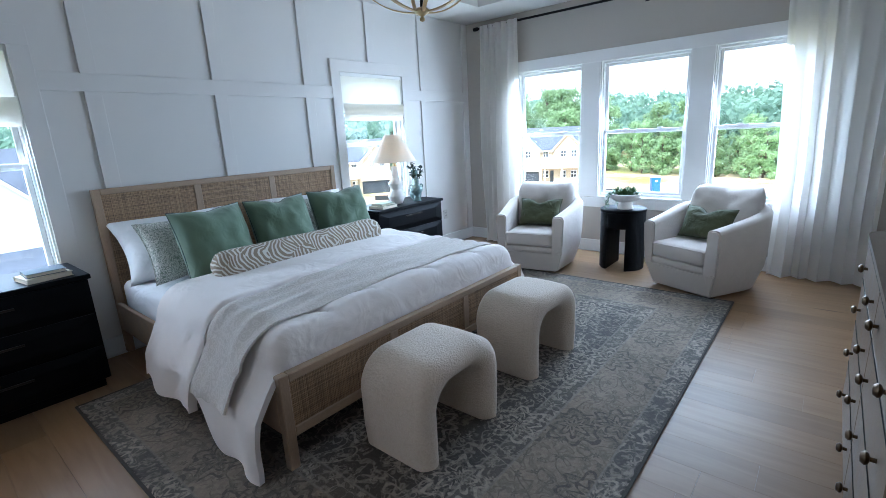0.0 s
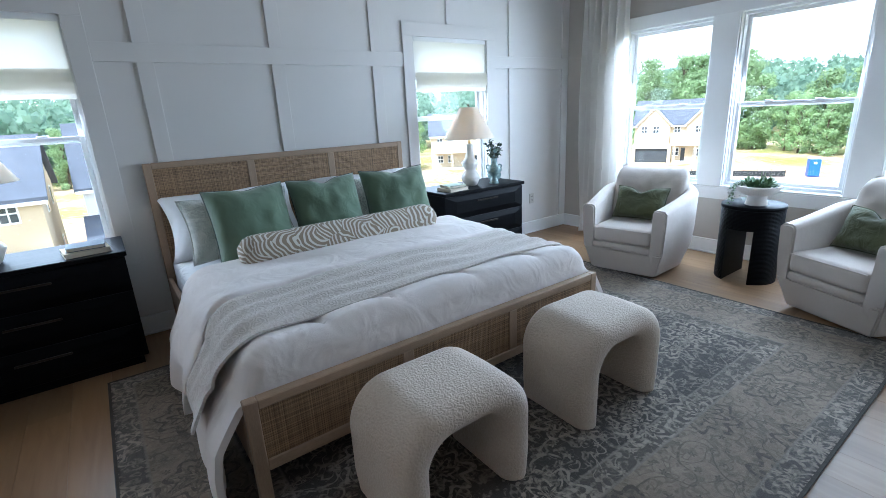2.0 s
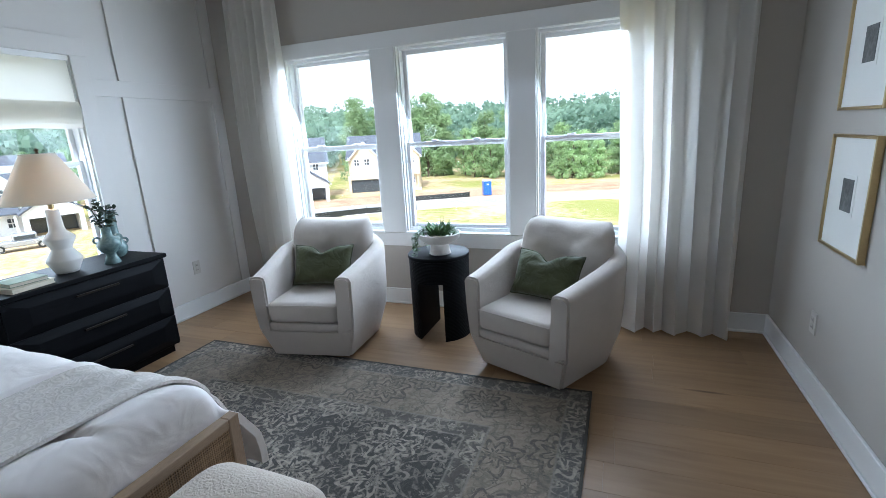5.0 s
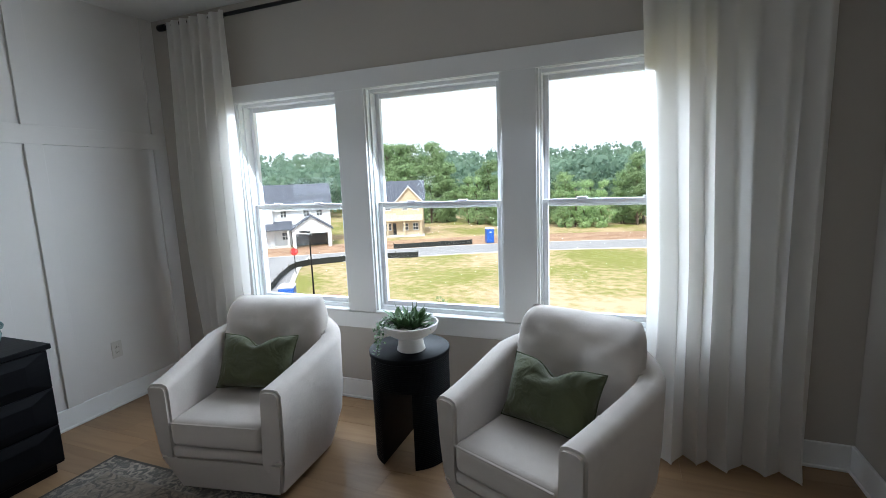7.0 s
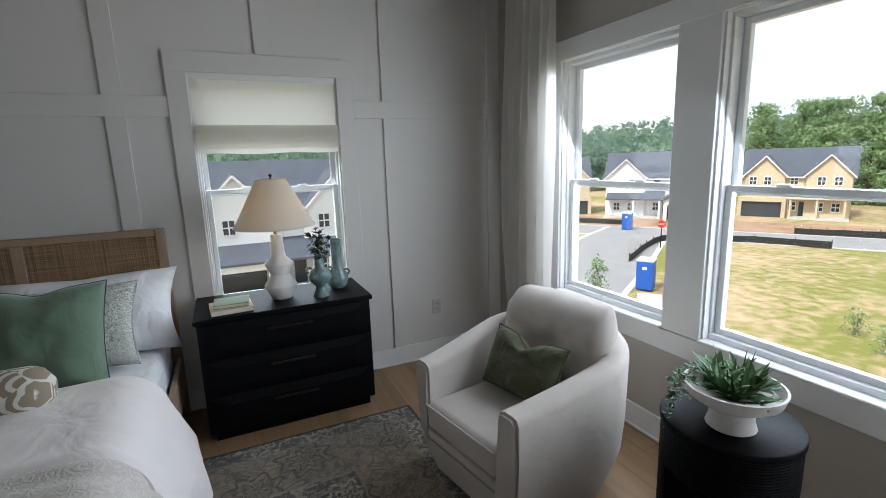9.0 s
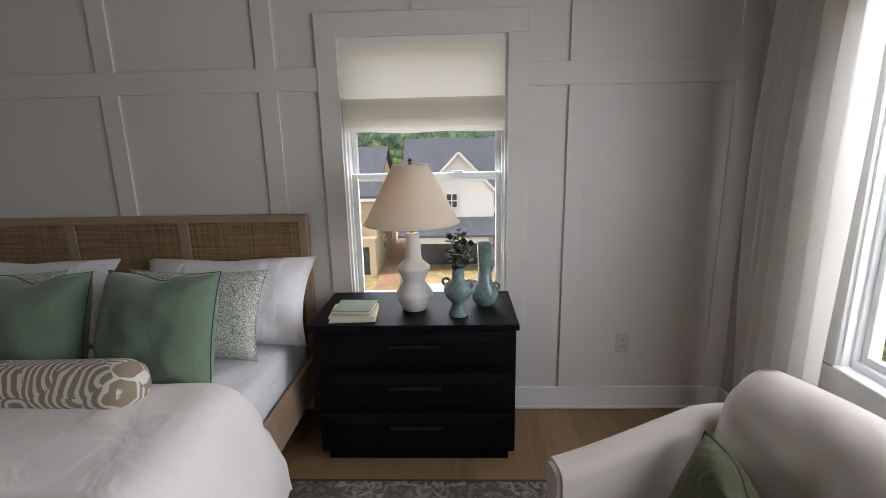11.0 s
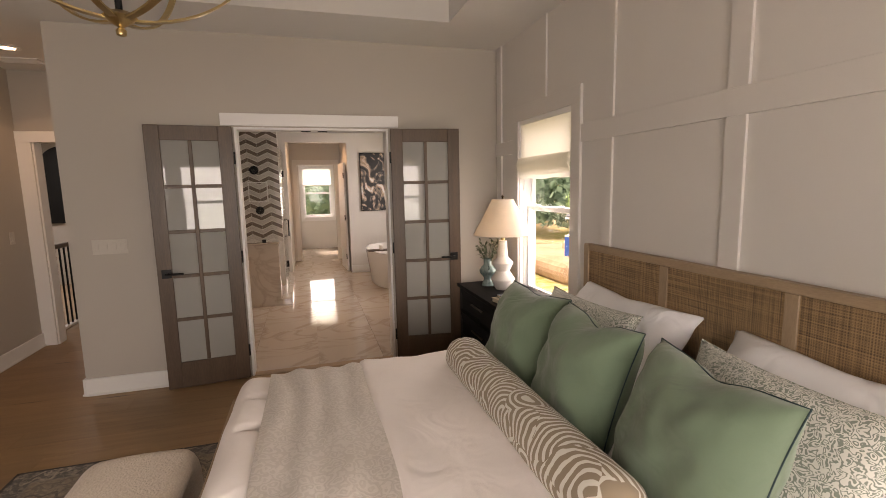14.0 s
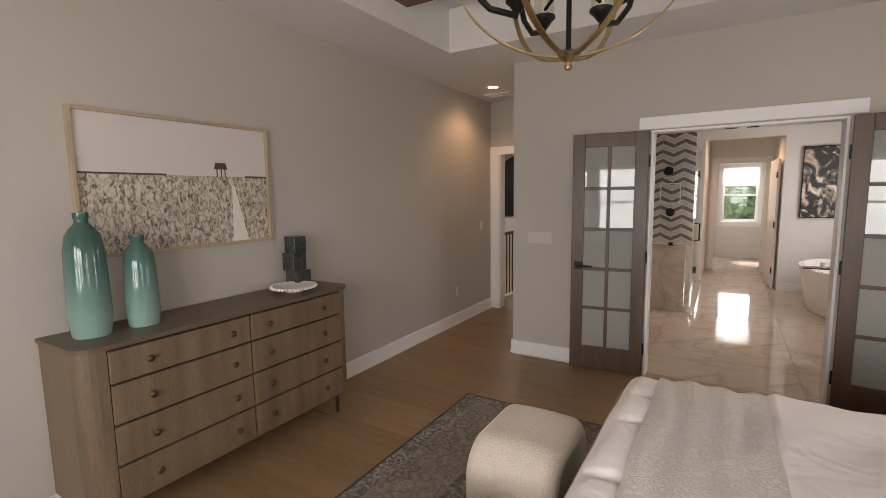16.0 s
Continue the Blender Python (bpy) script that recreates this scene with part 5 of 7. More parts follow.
def handled_vase(name, at, turn, prof, handles, label, plant=None, seed=1, leafmat=None):
    e = thing(name, label, "vase", at, turn)
    part("body", lathe(prof, 32, False), CELADON, e, "", True)
    for s in (-1, 1):
        cx, cz, r = handles
        part("handle", tube([(s * (cx + r * math.cos(a)), 0, cz + r * math.sin(a)) for a in [i * math.pi / 8 for i in range(16)]], 0.007, 6, True), CELADON, e, "", True)
    if plant:
        rn = random.Random(seed)
        st_bm, lf = bmesh.new(), bmesh.new()
        stems = []
        top = max(p[1] for p in prof)
        for k in range(plant[0]):
            a = rn.uniform(0, 6.28)
            tip = Vector((plant[2] * math.cos(a), plant[2] * math.sin(a), top + plant[1] * rn.uniform(0.55, 1)))
            pts = [Vector((0, 0, top - 0.08)).lerp(tip, q / 6) + Vector((0, 0, 0.03 * math.sin(q / 6 * 3))) for q in range(7)]
            stems.append(tube(pts, 0.0018, 5))
            for j in range(plant[3]):
                q = rn.uniform(0.35, 1)
                p = pts[0].lerp(tip, q)
                leaf(lf, p, (rn.uniform(-1, 1), rn.uniform(-1, 1), rn.uniform(-0.2, 1)), plant[4] * rn.uniform(0.6, 1), plant[4] * plant[5], 0.2)
        st_bm.free()
        part("stems", merge(*stems), DARKLEAF, e)
        part("leaves", lf, leafmat or DARKLEAF, e, "small dark green leaves")
    return e


VA = [(0.048, 0.0), (0.05, 0.004), (0.032, 0.05), (0.030, 0.065), (0.062, 0.10), (0.072, 0.13), (0.062, 0.162), (0.032, 0.185), (0.029, 0.24), (0.031, 0.245), (0.026, 0.24), (0.024, 0.19), (0.0, 0.12)]
VB = [(0.040, 0.0), (0.062, 0.02), (0.072, 0.06), (0.062, 0.10), (0.038, 0.13), (0.034, 0.20), (0.038, 0.325), (0.040, 0.33), (0.034, 0.325), (0.030, 0.2), (0.0, 0.08)]
VC = [(0.05, 0.0), (0.052, 0.006), (0.034, 0.05), (0.032, 0.07), (0.066, 0.11), (0.07, 0.135), (0.05, 0.165), (0.034, 0.18), (0.034, 0.23), (0.037, 0.235), (0.03, 0.23), (0.028, 0.18), (0.0, 0.12)]
handled_vase("handled_vase", (-3.45, 4.065, 0.758), 70, VA, (0.062, 0.165, 0.018), "blue grey glazed vase with ring handles and dark sprigs", (7, 0.20, 0.075, 13, 0.05, 0.3), 3)
handled_vase("tall_vase", (-3.60, 4.205, 0.758), 70, VB, (0.06, 0.105, 0.018), "tall blue grey glazed bottle vase with ring handles")
handled_vase("handled_vase", (-3.525, 0.135, 0.758), 80, VC, (0.06, 0.165, 0.016), "blue grey glazed vase holding olive sprigs", (10, 0.17, 0.10, 12, 0.05, 0.18), 8, mat("olive_leaf", (0.07, 0.095, 0.05), 0.6, var=0.3, scale=20))


# ---------- roman shades and curtains ----------
for k, (a, b) in enumerate(SIDEWINS):
    e = thing("roman_shade", "half-drawn cream linen roman shade in the bedside window", "blind", (AX - 0.004, (a + b) / 2, 0), 0, "roman shades")
    w = (b - a) / 2 - 0.014

    def shade_pt(u, v, w=w, k=k):
        y = (2 * u - 1) * w
        z = 2.134 - 0.375 * v
        return Vector((0.004 * noise.noise(Vector((u * 5, v * 3, k))), y, z))

    part("cloth", thick(grid(18, 10, shade_pt), 0.002), ROMAN, e, "", True)
    for j in range(3):
        z1, z0 = 1.83 - j * 0.01, (1.715, 1.685, 1.655)[j]
        d = 0.008 + 0.009 * (2 - j)

        def fold_of(u, v, z0=z0, z1=z1, d=d, k=k, j=j):
            sag = 0.0035 * math.sin(math.pi * u * 4 + j + k) * v + 0.003 * math.sin(math.pi * u) * v
            return Vector((d + 0.016 * math.sin(math.pi * v), (2 * u - 1) * (w + 0.002), z1 + (z0 - z1) * v - sag))

        part("fold", thick(grid(24, 8, fold_of), 0.002), ROMAN, e, "", True)
    part("head_rail", boxes((-0.02, 0.012, -w, w, 2.10, 2.133)), WHITE, e)

rod = thing("curtain_rod", "black metal curtain rod with end caps above the windows", "curtain rod", (0, 0, 0))
part("rod", tube([(-3.60, 5.52, 2.745), (0.55, 5.52, 2.745)], 0.013, 12), BLACKMETAL, rod)
for x in (-3.60, 0.55):
    part("finial", moved(lathe([(0.0, -0.03), (0.022, -0.03), (0.024, 0.0), (0.022, 0.03), (0, 0.03)], 16), pose(x, 5.52, 2.745, 0, 90, 0)), BLACKMETAL, rod)
for x in (-3.53, -1.53, 0.47):
    part("bracket", boxes((x - 0.008, x + 0.008, 5.52, YW, 2.715, 2.731), (x - 0.02, x + 0.02, YW - 0.006, YW, 2.68, 2.77)), BLACKMETAL, rod)


def curtain(name, x0, x1, top0, top1, folds, seed, label):
    e = thing(name, label, "curtain", (0, 0, 0), 0, "curtains")

    def pt(u, v):
        z = 2.765 - 2.75 * v
        k = min(1, v * 1.6)
        x = (top0 + (top1 - top0) * u) * (1 - k) + (x0 + (x1 - x0) * u) * k
        amp = 0.022 + 0.05 * min(1, v * 2.2)
        ph = 2 * math.pi * folds * u + 2.0 * noise.noise(Vector((u * 3, v * 1.2, seed)))
        y = 5.505 - 0.012 + amp * math.sin(ph) * (0.7 + 0.5 * noise.noise(Vector((u * 4, v, seed + 5)))) - 0.02 * v
        if v > 0.97:
            y -= 0.02 * (v - 0.97) / 0.03 * (1 + math.sin(ph * 0.5))
        return Vector((x + 0.012 * math.sin(ph * 2) * v, min(y, 5.592), z))

    part("cloth", thick(grid(150, 40, pt), 0.0025), CURTAIN, e, "", True)
    nr = 7
    for k in range(nr):
        x = top0 + (top1 - top0) * (k + 0.5) / nr
        part("ring", tube([(x, 5.52 + 0.02 * math.cos(a), 2.745 + 0.02 * math.sin(a)) for a in [i * math.pi / 6 for i in range(12)]], 0.003, 5, True), BLACKMETAL, e)
    return e


curtain("curtain", -3.50, -2.97, -3.52, -2.98, 6, 2, "white sheer linen curtain drawn aside by the accent wall")
curtain("curtain", -0.27, 0.46, -0.34, 0.46, 5, 9, "white sheer linen curtain hanging to the floor, glowing with daylight")

# ---------- dresser ----------
ds = thing("dresser", "long grey brown wooden dresser with eight drawers and bronze knobs", "dresser", (0.495, 2.19, 0))
DX0, DX1, DW, DZ = -0.215, 0.215, 0.855, 0.957


def rounded_slab(x0, x1, w, z0, z1, r):
    bm = bmesh.new()
    pts = [(x1, -w), (x1, w)] + [(x0 + r - r * math.sin(radians(a)), w - r + r * math.cos(radians(a))) for a in range(0, 91, 15)] + \
          [(x0 + r - r * math.cos(radians(a)), -w + r - r * math.sin(radians(a))) for a in range(0, 91, 15)]
    lo, hi = [bm.verts.new((x, y, z0)) for x, y in pts], [bm.verts.new((x, y, z1)) for x, y in pts]
    bm.faces.new(lo[::-1])
    bm.faces.new(hi)
    for k in range(len(pts)):
        bm.faces.new((lo[k], lo[(k + 1) % len(pts)], hi[(k + 1) % len(pts)], hi[k]))
    bmesh.ops.recalc_face_normals(bm, faces=bm.faces[:])
    return bm


part("top", rounded_slab(DX0 - 0.01, DX1, DW + 0.01, DZ - 0.022, DZ, 0.10), WALNUTTOP, ds)
part("body", rounded_slab(DX0 + 0.006, DX1, DW, 0.155, DZ - 0.022, 0.095), WALNUT, ds)
# black sheet behind the drawer fronts, in place of the shade in their gaps
part("gap_shade_sheet", boxes((DX0 + 0.0035, DX0 + 0.0055, -DW + 0.112, DW - 0.112, 0.165, 0.93)), BLACKMETAL, ds)
zs = [0.165, 0.365, 0.565, 0.765, 0.928]
for c in (0, 1):
    y0, y1 = (-DW + 0.115, -0.004) if c == 0 else (0.004, DW - 0.115)
    for k in range(4):
        dw = part("drawer_front", boxes((DX0 - 0.006, DX0 + 0.02, y0, y1, zs[k] + 0.004, zs[k + 1] - 0.004), bevel=0.003), WALNUT, ds)
        zm = (zs[k] + zs[k + 1]) / 2
        for yk in (y0 + 0.17, y1 - 0.12) if c == 0 else (y0 + 0.12, y1 - 0.17):
            part("knob", moved(lathe([(0.006, 0), (0.006, 0.012), (0.016, 0.016), (0.018, 0.022), (0.012, 0.03), (0, 0.032)], 16), pose(DX0 - 0.006, yk, zm, 0, -90, 0)), BRONZE, dw, "round bronze knob", True)
        part("drawer_edge", boxes((DX0 - 0.0075, DX0 - 0.005, y0, y1, zs[k + 1] - 0.0065, zs[k + 1] - 0.0045)), BLACKMETAL, dw)
for y in (-DW + 0.12, DW - 0.12):
    for x in (DX0 + 0.05, DX1 - 0.05):
        part("leg", tube([(x, y, 0.0), (x, y, 0.155)], [0.011, 0.014], 10), BRONZE, ds)
part("stretcher", tube([(DX0 + 0.05, -DW + 0.12, 0.15), (DX0 + 0.05, DW - 0.12, 0.15)], 0.008), BRONZE, ds)


def ombre():
    m, n, l, b = nodes_of("ombre_teal_glaze")
    tc, sp, r, nz, ad = (n.new("ShaderNodeTexCoord"), n.new("ShaderNodeSeparateXYZ"), n.new("ShaderNodeValToRGB"), n.new("ShaderNodeTexNoise"), n.new("ShaderNodeMath"))
    l.new(tc.outputs["Object"], sp.inputs[0])
    l.new(tc.outputs["Object"], nz.inputs["Vector"])
    nz.inputs["Scale"].default_value = 9
    ad.operation = "MULTIPLY_ADD"
    ad.inputs[1].default_value = 0.08
    l.new(nz.outputs[0], ad.inputs[0])
    l.new(sp.outputs[2], ad.inputs[2])
    e = r.color_ramp.elements
    e[0].position, e[0].color, e[1].position, e[1].color = 0.05, (0.22, 0.35, 0.31, 1), 0.34, (0.075, 0.17, 0.15, 1)
    e.new(0.5).color = (0.045, 0.11, 0.095, 1)
    l.new(ad.outputs[0], r.inputs[0])
    l.new(r.outputs[0], b.inputs["Base Color"])
    b.inputs["Roughness"].default_value = 0.1
    return m


OMBRE = ombre()


def bottle(at, h, r):
    e = thing("bottle_vase", "tall teal glazed bottle vase fading pale at the foot", "vase", at, 0, "teal vases")
    k = h / 0.60
    part("body", lathe([(r * 0.86, 0), (r * 0.9, 0.008), (r, 0.10 * k), (r * 0.97, 0.25 * k), (r * 0.90, 0.42 * k), (r * 0.78, 0.49 * k), (r * 0.55, 0.525 * k), (0.032, 0.545 * k), (0.027, 0.56 * k), (0.032, 0.575 * k), (0.032, h), (0.024, h), (0.02, 0.55 * k)], 40, False), OMBRE, e, "", True)


bottle((0.53, 2.885, DZ), 0.60, 0.092)
bottle((0.51, 2.655, DZ), 0.475, 0.08)
dish = thing("beaded_dish", "round white dish with a beaded rim on the dresser", "dish", (0.47, 1.69, DZ))
part("dish", lathe([(0.055, 0), (0.06, 0.01), (0.13, 0.03), (0.155, 0.036), (0.15, 0.041), (0.05, 0.02), (0, 0.018)], 40), CERAMIC, dish, "", True)
for k in range(36):
    a = 2 * math.pi * k / 36
    b = bmesh.new()
    bmesh.ops.create_icosphere(b, subdivisions=1, radius=0.0125, matrix=Matrix.Translation((0.15 * math.cos(a), 0.15 * math.sin(a), 0.036)))
    part("bead", b, CERAMIC, dish, "", True)
DARKSTONE = marble("dark_green_marble", (0.028, 0.034, 0.033), (0.16, 0.17, 0.16), 0.3, 9)
sc = thing("stone_block_sculpture", "stacked dark marbled stone blocks on the dresser", "sculpture", (0.60, 1.53, DZ))
for z0, dy, s, h in ((0, 0.0, 0.065, 0.12), (0.12, 0.03, 0.06, 0.13), (0.25, 0.015, 0.055, 0.12)):
    part("block", boxes((-s, s, dy - s, dy + s, z0, z0 + h), bevel=0.004), DARKSTONE, sc)

# ---------- chandelier ----------
ch = thing("chandelier", "gold orb chandelier with black arms and glass candle cylinders", "chandelier", (-1.605, 2.215, 2.085))
RR = 0.42


def ring(r, z, tilt_m=None, n=56):
    pts = [Vector((r * math.cos(2 * math.pi * k / n), r * math.sin(2 * math.pi * k / n), z)) for k in range(n)]
    return [tilt_m @ p for p in pts] if tilt_m else pts


def band(pts, w, t):
    """A flat bent strap along points."""
    bm = bmesh.new()
    m = len(pts)
    c = sum((Vector(p) for p in pts), Vector()) / m
    rows_ = []
    for i, p in enumerate(pts):
        d = (Vector(pts[(i + 1) % m]) - Vector(pts[i - 1])).normalized()
        o = (Vector(p) - c).normalized()
        s = d.cross(o).normalized()
        rows_.append([bm.verts.new(Vector(p) + a * s * w / 2 + b * o * t / 2) for a, b in ((-1, -1), (1, -1), (1, 1), (-1, 1))])
    for i in range(m):
        a, b = rows_[i], rows_[(i + 1) % m]
        for j in range(4):
            bm.faces.new((a[j], b[j], b[(j + 1) % 4], a[(j + 1) % 4]))
    bmesh.ops.recalc_face_normals(bm, faces=bm.faces[:])
    return bm


CZC = 0.40
for az in (20, 80, 140):
    m = pose(0, 0, CZC, 0, 0, az) @ pose(0, 0, 0, 90, 0, 0)
    part("orb_ring", band([m @ Vector((RR * math.cos(2 * math.pi * k / 64), CZC * math.sin(2 * math.pi * k / 64), 0)) for k in range(64)], 0.020, 0.006), GOLD, ch)
part("finial", lathe([(0.0, -0.045), (0.012, -0.04), (0.014, -0.028), (0.006, -0.02), (0.03, -0.005), (0.045, 0.006), (0.03, 0.02), (0.0, 0.02)], 24), GOLD, ch, "", True)
part("stem", tube([(0, 0, 0.01), (0, 0, 1.13)], 0.009, 10), BLACKMETAL, ch)
part("canopy", lathe([(0.065, 1.13), (0.065, 1.115), (0.02, 1.09), (0, 1.09)], 24), BLACKMETAL, ch)
CLEAR = glass_mat("clear_seeded_glass", (0.95, 0.95, 0.93), 0.02)
CANDLE = mat("candle_sleeve", (0.75, 0.68, 0.55), 0.5, var=0.03)
for k in range(5):
    a = radians(72 * k + 30)
    c, s = math.cos(a), math.sin(a)
    r = 0.175
    arm = [(0.40, 0.46), (0.385, 0.34), (0.34, 0.235), (0.27, 0.165), (r, 0.14), (r, 0.165)]
    part("arm", tube([(q * c, q * s, z) for q, z in arm], 0.011, 8), BLACKMETAL, ch)
    part("inner_arm", tube([(r * c, r * s, 0.215), (0.09 * c, 0.09 * s, 0.24), (0.0, 0.0, 0.26)], 0.007, 8), BLACKMETAL, ch)
    part("cup", moved(lathe([(0.0, 0.15), (0.012, 0.15), (0.03, 0.175), (0.042, 0.185), (0.042, 0.195), (0, 0.195)], 20), pose(r * c, r * s, 0)), BLACKMETAL, ch, "", True)
    gl = part("glass_cylinder", moved(lathe([(0.037, 0.196), (0.037, 0.37), (0.0345, 0.37), (0.0345, 0.196)], 24, False), pose(r * c, r * s, 0)), CLEAR, ch, "clear glass cylinder shade", True)
    part("candle", moved(lathe([(0.011, 0.195), (0.011, 0.26), (0, 0.26)], 12), pose(r * c, r * s, 0)), CANDLE, ch)
    part("bulb", moved(lathe([(0.005, 0.26), (0.011, 0.28), (0.007, 0.31), (0, 0.325)], 10), pose(r * c, r * s, 0)), glow("candle_bulb", (1.0, 0.7, 0.42), 6.0) if k == 0 else bpy.data.materials["candle_bulb"], ch, "lit candle bulb", True)


# ---------- pictures ----------
def framed(name, y0, y1, z0, z1, wood, label, d=0.035, fw=0.02):
    e = thing(name, label, "picture", (XW, (y0 + y1) / 2, (z0 + z1) / 2))
    w, h = (y1 - y0) / 2, (z1 - z0) / 2
    part("frame", boxes((-d, 0, -w, -w + fw, -h, h), (-d, 0, w - fw, w, -h, h), (-d, 0, -w + fw, w - fw, -h, -h + fw), (-d, 0, -w + fw, w - fw, h - fw, h), bevel=0.002), wood, e)
    return e, w - fw, h - fw


PALEWOOD = mat("pale_frame_wood", (0.42, 0.32, 0.21), 0.45, var=0.15, scale=4, bump=0.1, fine=60)
pic, pw, ph = framed("beach_picture", 1.665, 2.84, 1.308, 2.088, PALEWOOD, "framed picture of pale dune grass with a boardwalk and hut")
SKYP = mat("picture_sky", (0.62, 0.58, 0.56), 0.6, var=0.05, scale=1.5, bump=0.02)


def grass_paint():
    m, n, l, b = nodes_of("picture_grass")
    tc, v, nz, r = n.new("ShaderNodeTexCoord"), n.new("ShaderNodeTexNoise"), n.new("ShaderNodeTexNoise"), n.new("ShaderNodeValToRGB")
    mp = n.new("ShaderNodeMapping")
    mp.inputs["Scale"].default_value = (1, 1, 0.6)
    l.new(tc.outputs["Object"], mp.inputs[0])
    v.inputs["Scale"].default_value, v.inputs["Detail"].default_value, v.inputs["Distortion"].default_value = 48, 9, 1.0
    l.new(mp.outputs[0], v.inputs["Vector"])
    e = r.color_ramp.elements
    e[0].position, e[0].color, e[1].position, e[1].color = 0.34, (0.13, 0.10, 0.075, 1), 0.60, (0.60, 0.53, 0.44, 1)
    l.new(v.outputs[0], r.inputs[0])
    l.new(r.outputs[0], b.inputs["Base Color"])
    b.inputs["Roughness"].default_value = 0.6
    return m


GRASSP = grass_paint()
horizon = 0.055
part("sky_field", boxes((-0.018, -0.012, -pw, pw, horizon, ph)), SKYP, pic)
part("grass_field", boxes((-0.018, -0.012, -pw, pw, -ph, horizon)), GRASSP, pic)
DARKP = mat("picture_dark", (0.06, 0.05, 0.045), 0.6, var=0.2)
PATHP = mat("picture_boardwalk", (0.74, 0.70, 0.64), 0.6, var=0.08, scale=30)
part("dune_line", boxes((-0.0195, -0.0175, 0.12, pw, horizon - 0.002, horizon + 0.008), (-0.0195, -0.0175, -pw, -0.40, horizon - 0.006, horizon + 0.006)), DARKP, pic)


def flat_poly(pts, x0=-0.0205, x1=-0.0175):
    bm = bmesh.new()
    a, b = [bm.verts.new((x0, y, z)) for y, z in pts], [bm.verts.new((x1, y, z)) for y, z in pts]
    bm.faces.new(a)
    bm.faces.new(b[::-1])
    for k in range(len(pts)):
        bm.faces.new((a[k], a[(k + 1) % len(pts)], b[(k + 1) % len(pts)], b[k]))
    bmesh.ops.recalc_face_normals(bm, faces=bm.faces[:])
    return bm


part("boardwalk", flat_poly([(-0.30, horizon - 0.06), (-0.315, horizon - 0.06), (-0.40, -ph), (-0.285, -ph)]), PATHP, pic)
hy = -0.225
part("hut", merge(flat_poly([(hy + 0.045, horizon + 0.045), (hy + 0.035, horizon + 0.085), (hy - 0.035, horizon + 0.085), (hy - 0.045, horizon + 0.045)]),
                  *[flat_poly([(hy + q, horizon - 0.005), (hy + q, horizon + 0.046), (hy + q - 0.006, horizon + 0.046), (hy + q - 0.006, horizon - 0.005)], -0.0204, -0.0174) for q in (0.03, 0.0, -0.026)]), DARKP, pic)
for z0, z1 in ((0.832, 1.378), (1.486, 2.03)):
    e, w, h = framed("small_framed_print", 4.46, 4.905, z0, z1, GOLD, "gold framed small dark print on wide cream mat", 0.03, 0.014)
    part("mat_board", boxes((-0.018, -0.010, -w, w, -h, h)), MATBOARD, e)
    part("print", boxes((-0.021, -0.017, -0.055, 0.055, -0.075, 0.075)), mat("small_print_ink", (0.10, 0.10, 0.095), 0.7, var=0.7, scale=25, bump=0.0), e)
    part("bevel_line", boxes((-0.0195, -0.0165, -0.075, 0.075, -0.095, 0.095)), MATBOARD, e)

# ---------- bathroom ----------
BATHPAINT = mat("bath_paint", (0.70, 0.68, 0.65), 0.7, var=0.02, scale=2, bump=0.04, fine=240)
BX0, BX1, BY = -3.9, -0.44, -5.15
structure("bath_floor_base", boxes((BX0, BX1, -9.5, BW - T, -0.2, -0.006)), MARBLE, "base under the bathroom floor", "floor")
structure("wall_bath_west", boxes((BX0 - T, BX0, -3.2, BW - T, 0, 2.75), (BX0 - T, BX0, BY, -4.6, 0, 2.75), (BX0 - T, BX0, -4.6, -3.2, 0, 1.0), (BX0 - T, BX0, -4.6, -3.2, 2.3, 2.75)), BATHPAINT, "white bathroom wall with a window opening", "wall")
structure("wall_bath_south", boxes((BX0, -2.83, BY - T, BY, 0, 2.75), (-2.83, -1.75, BY - T, BY, 2.45, 2.75), (-1.75, BX1, BY - T, BY, 0, 2.75)), BATHPAINT, "white bathroom wall with a passage opening", "wall")
structure("wall_passage", boxes((-2.97, -2.83, -9.4, BY - T, 0, 2.75), (-1.75, -1.61, -9.4, BY - T, 0, 2.75)), BATHPAINT, "plain passage walls", "wall")
structure("wall_passage_end", boxes((-2.83, -2.70, -7.24, -7.10, 0, 2.75), (-1.90, -1.75, -7.24, -7.10, 0, 2.75), (-2.70, -1.90, -7.24, -7.10, 2.14, 2.75)), BATHPAINT, "beige wall with a cased doorway", "wall")
structure("wall_closet_end", boxes((-2.83, -2.72, -9.4, -9.28, 0, 2.75), (-1.98, -1.75, -9.4, -9.28, 0, 2.75), (-2.72, -1.98, -9.4, -9.28, 0, 0.85), (-2.72, -1.98, -9.4, -9.28, 2.14, 2.75)), BATHPAINT, "beige far wall with a window", "wall")
structure("ceiling_bath", boxes((BX0, BX1, -9.5, BW - T, 2.75, 2.9)), CEIL, "white bathroom ceiling", "ceiling")
structure("wall_bath_east", boxes((BX1 - T, BX1, BY, -2.19, 0, 2.75)), BATHPAINT, "white bathroom wall", "wall")
window("window_6", 0.74, 0.85, 2.14, pose(-2.35, -9.28, 0, 0, 0, 180), "white window at the end of the passage")
# the west window is unseen, added as an opening for the bath's lamp
window("window_7", 1.4, 1.0, 2.3, pose(BX0, -3.9, 0, 0, 0, 90), "assumed white bathroom window above the tub, out of view")
ct = thing("closet_door_trim", "white casing round the far doorway and window", "trim", kind="structure")
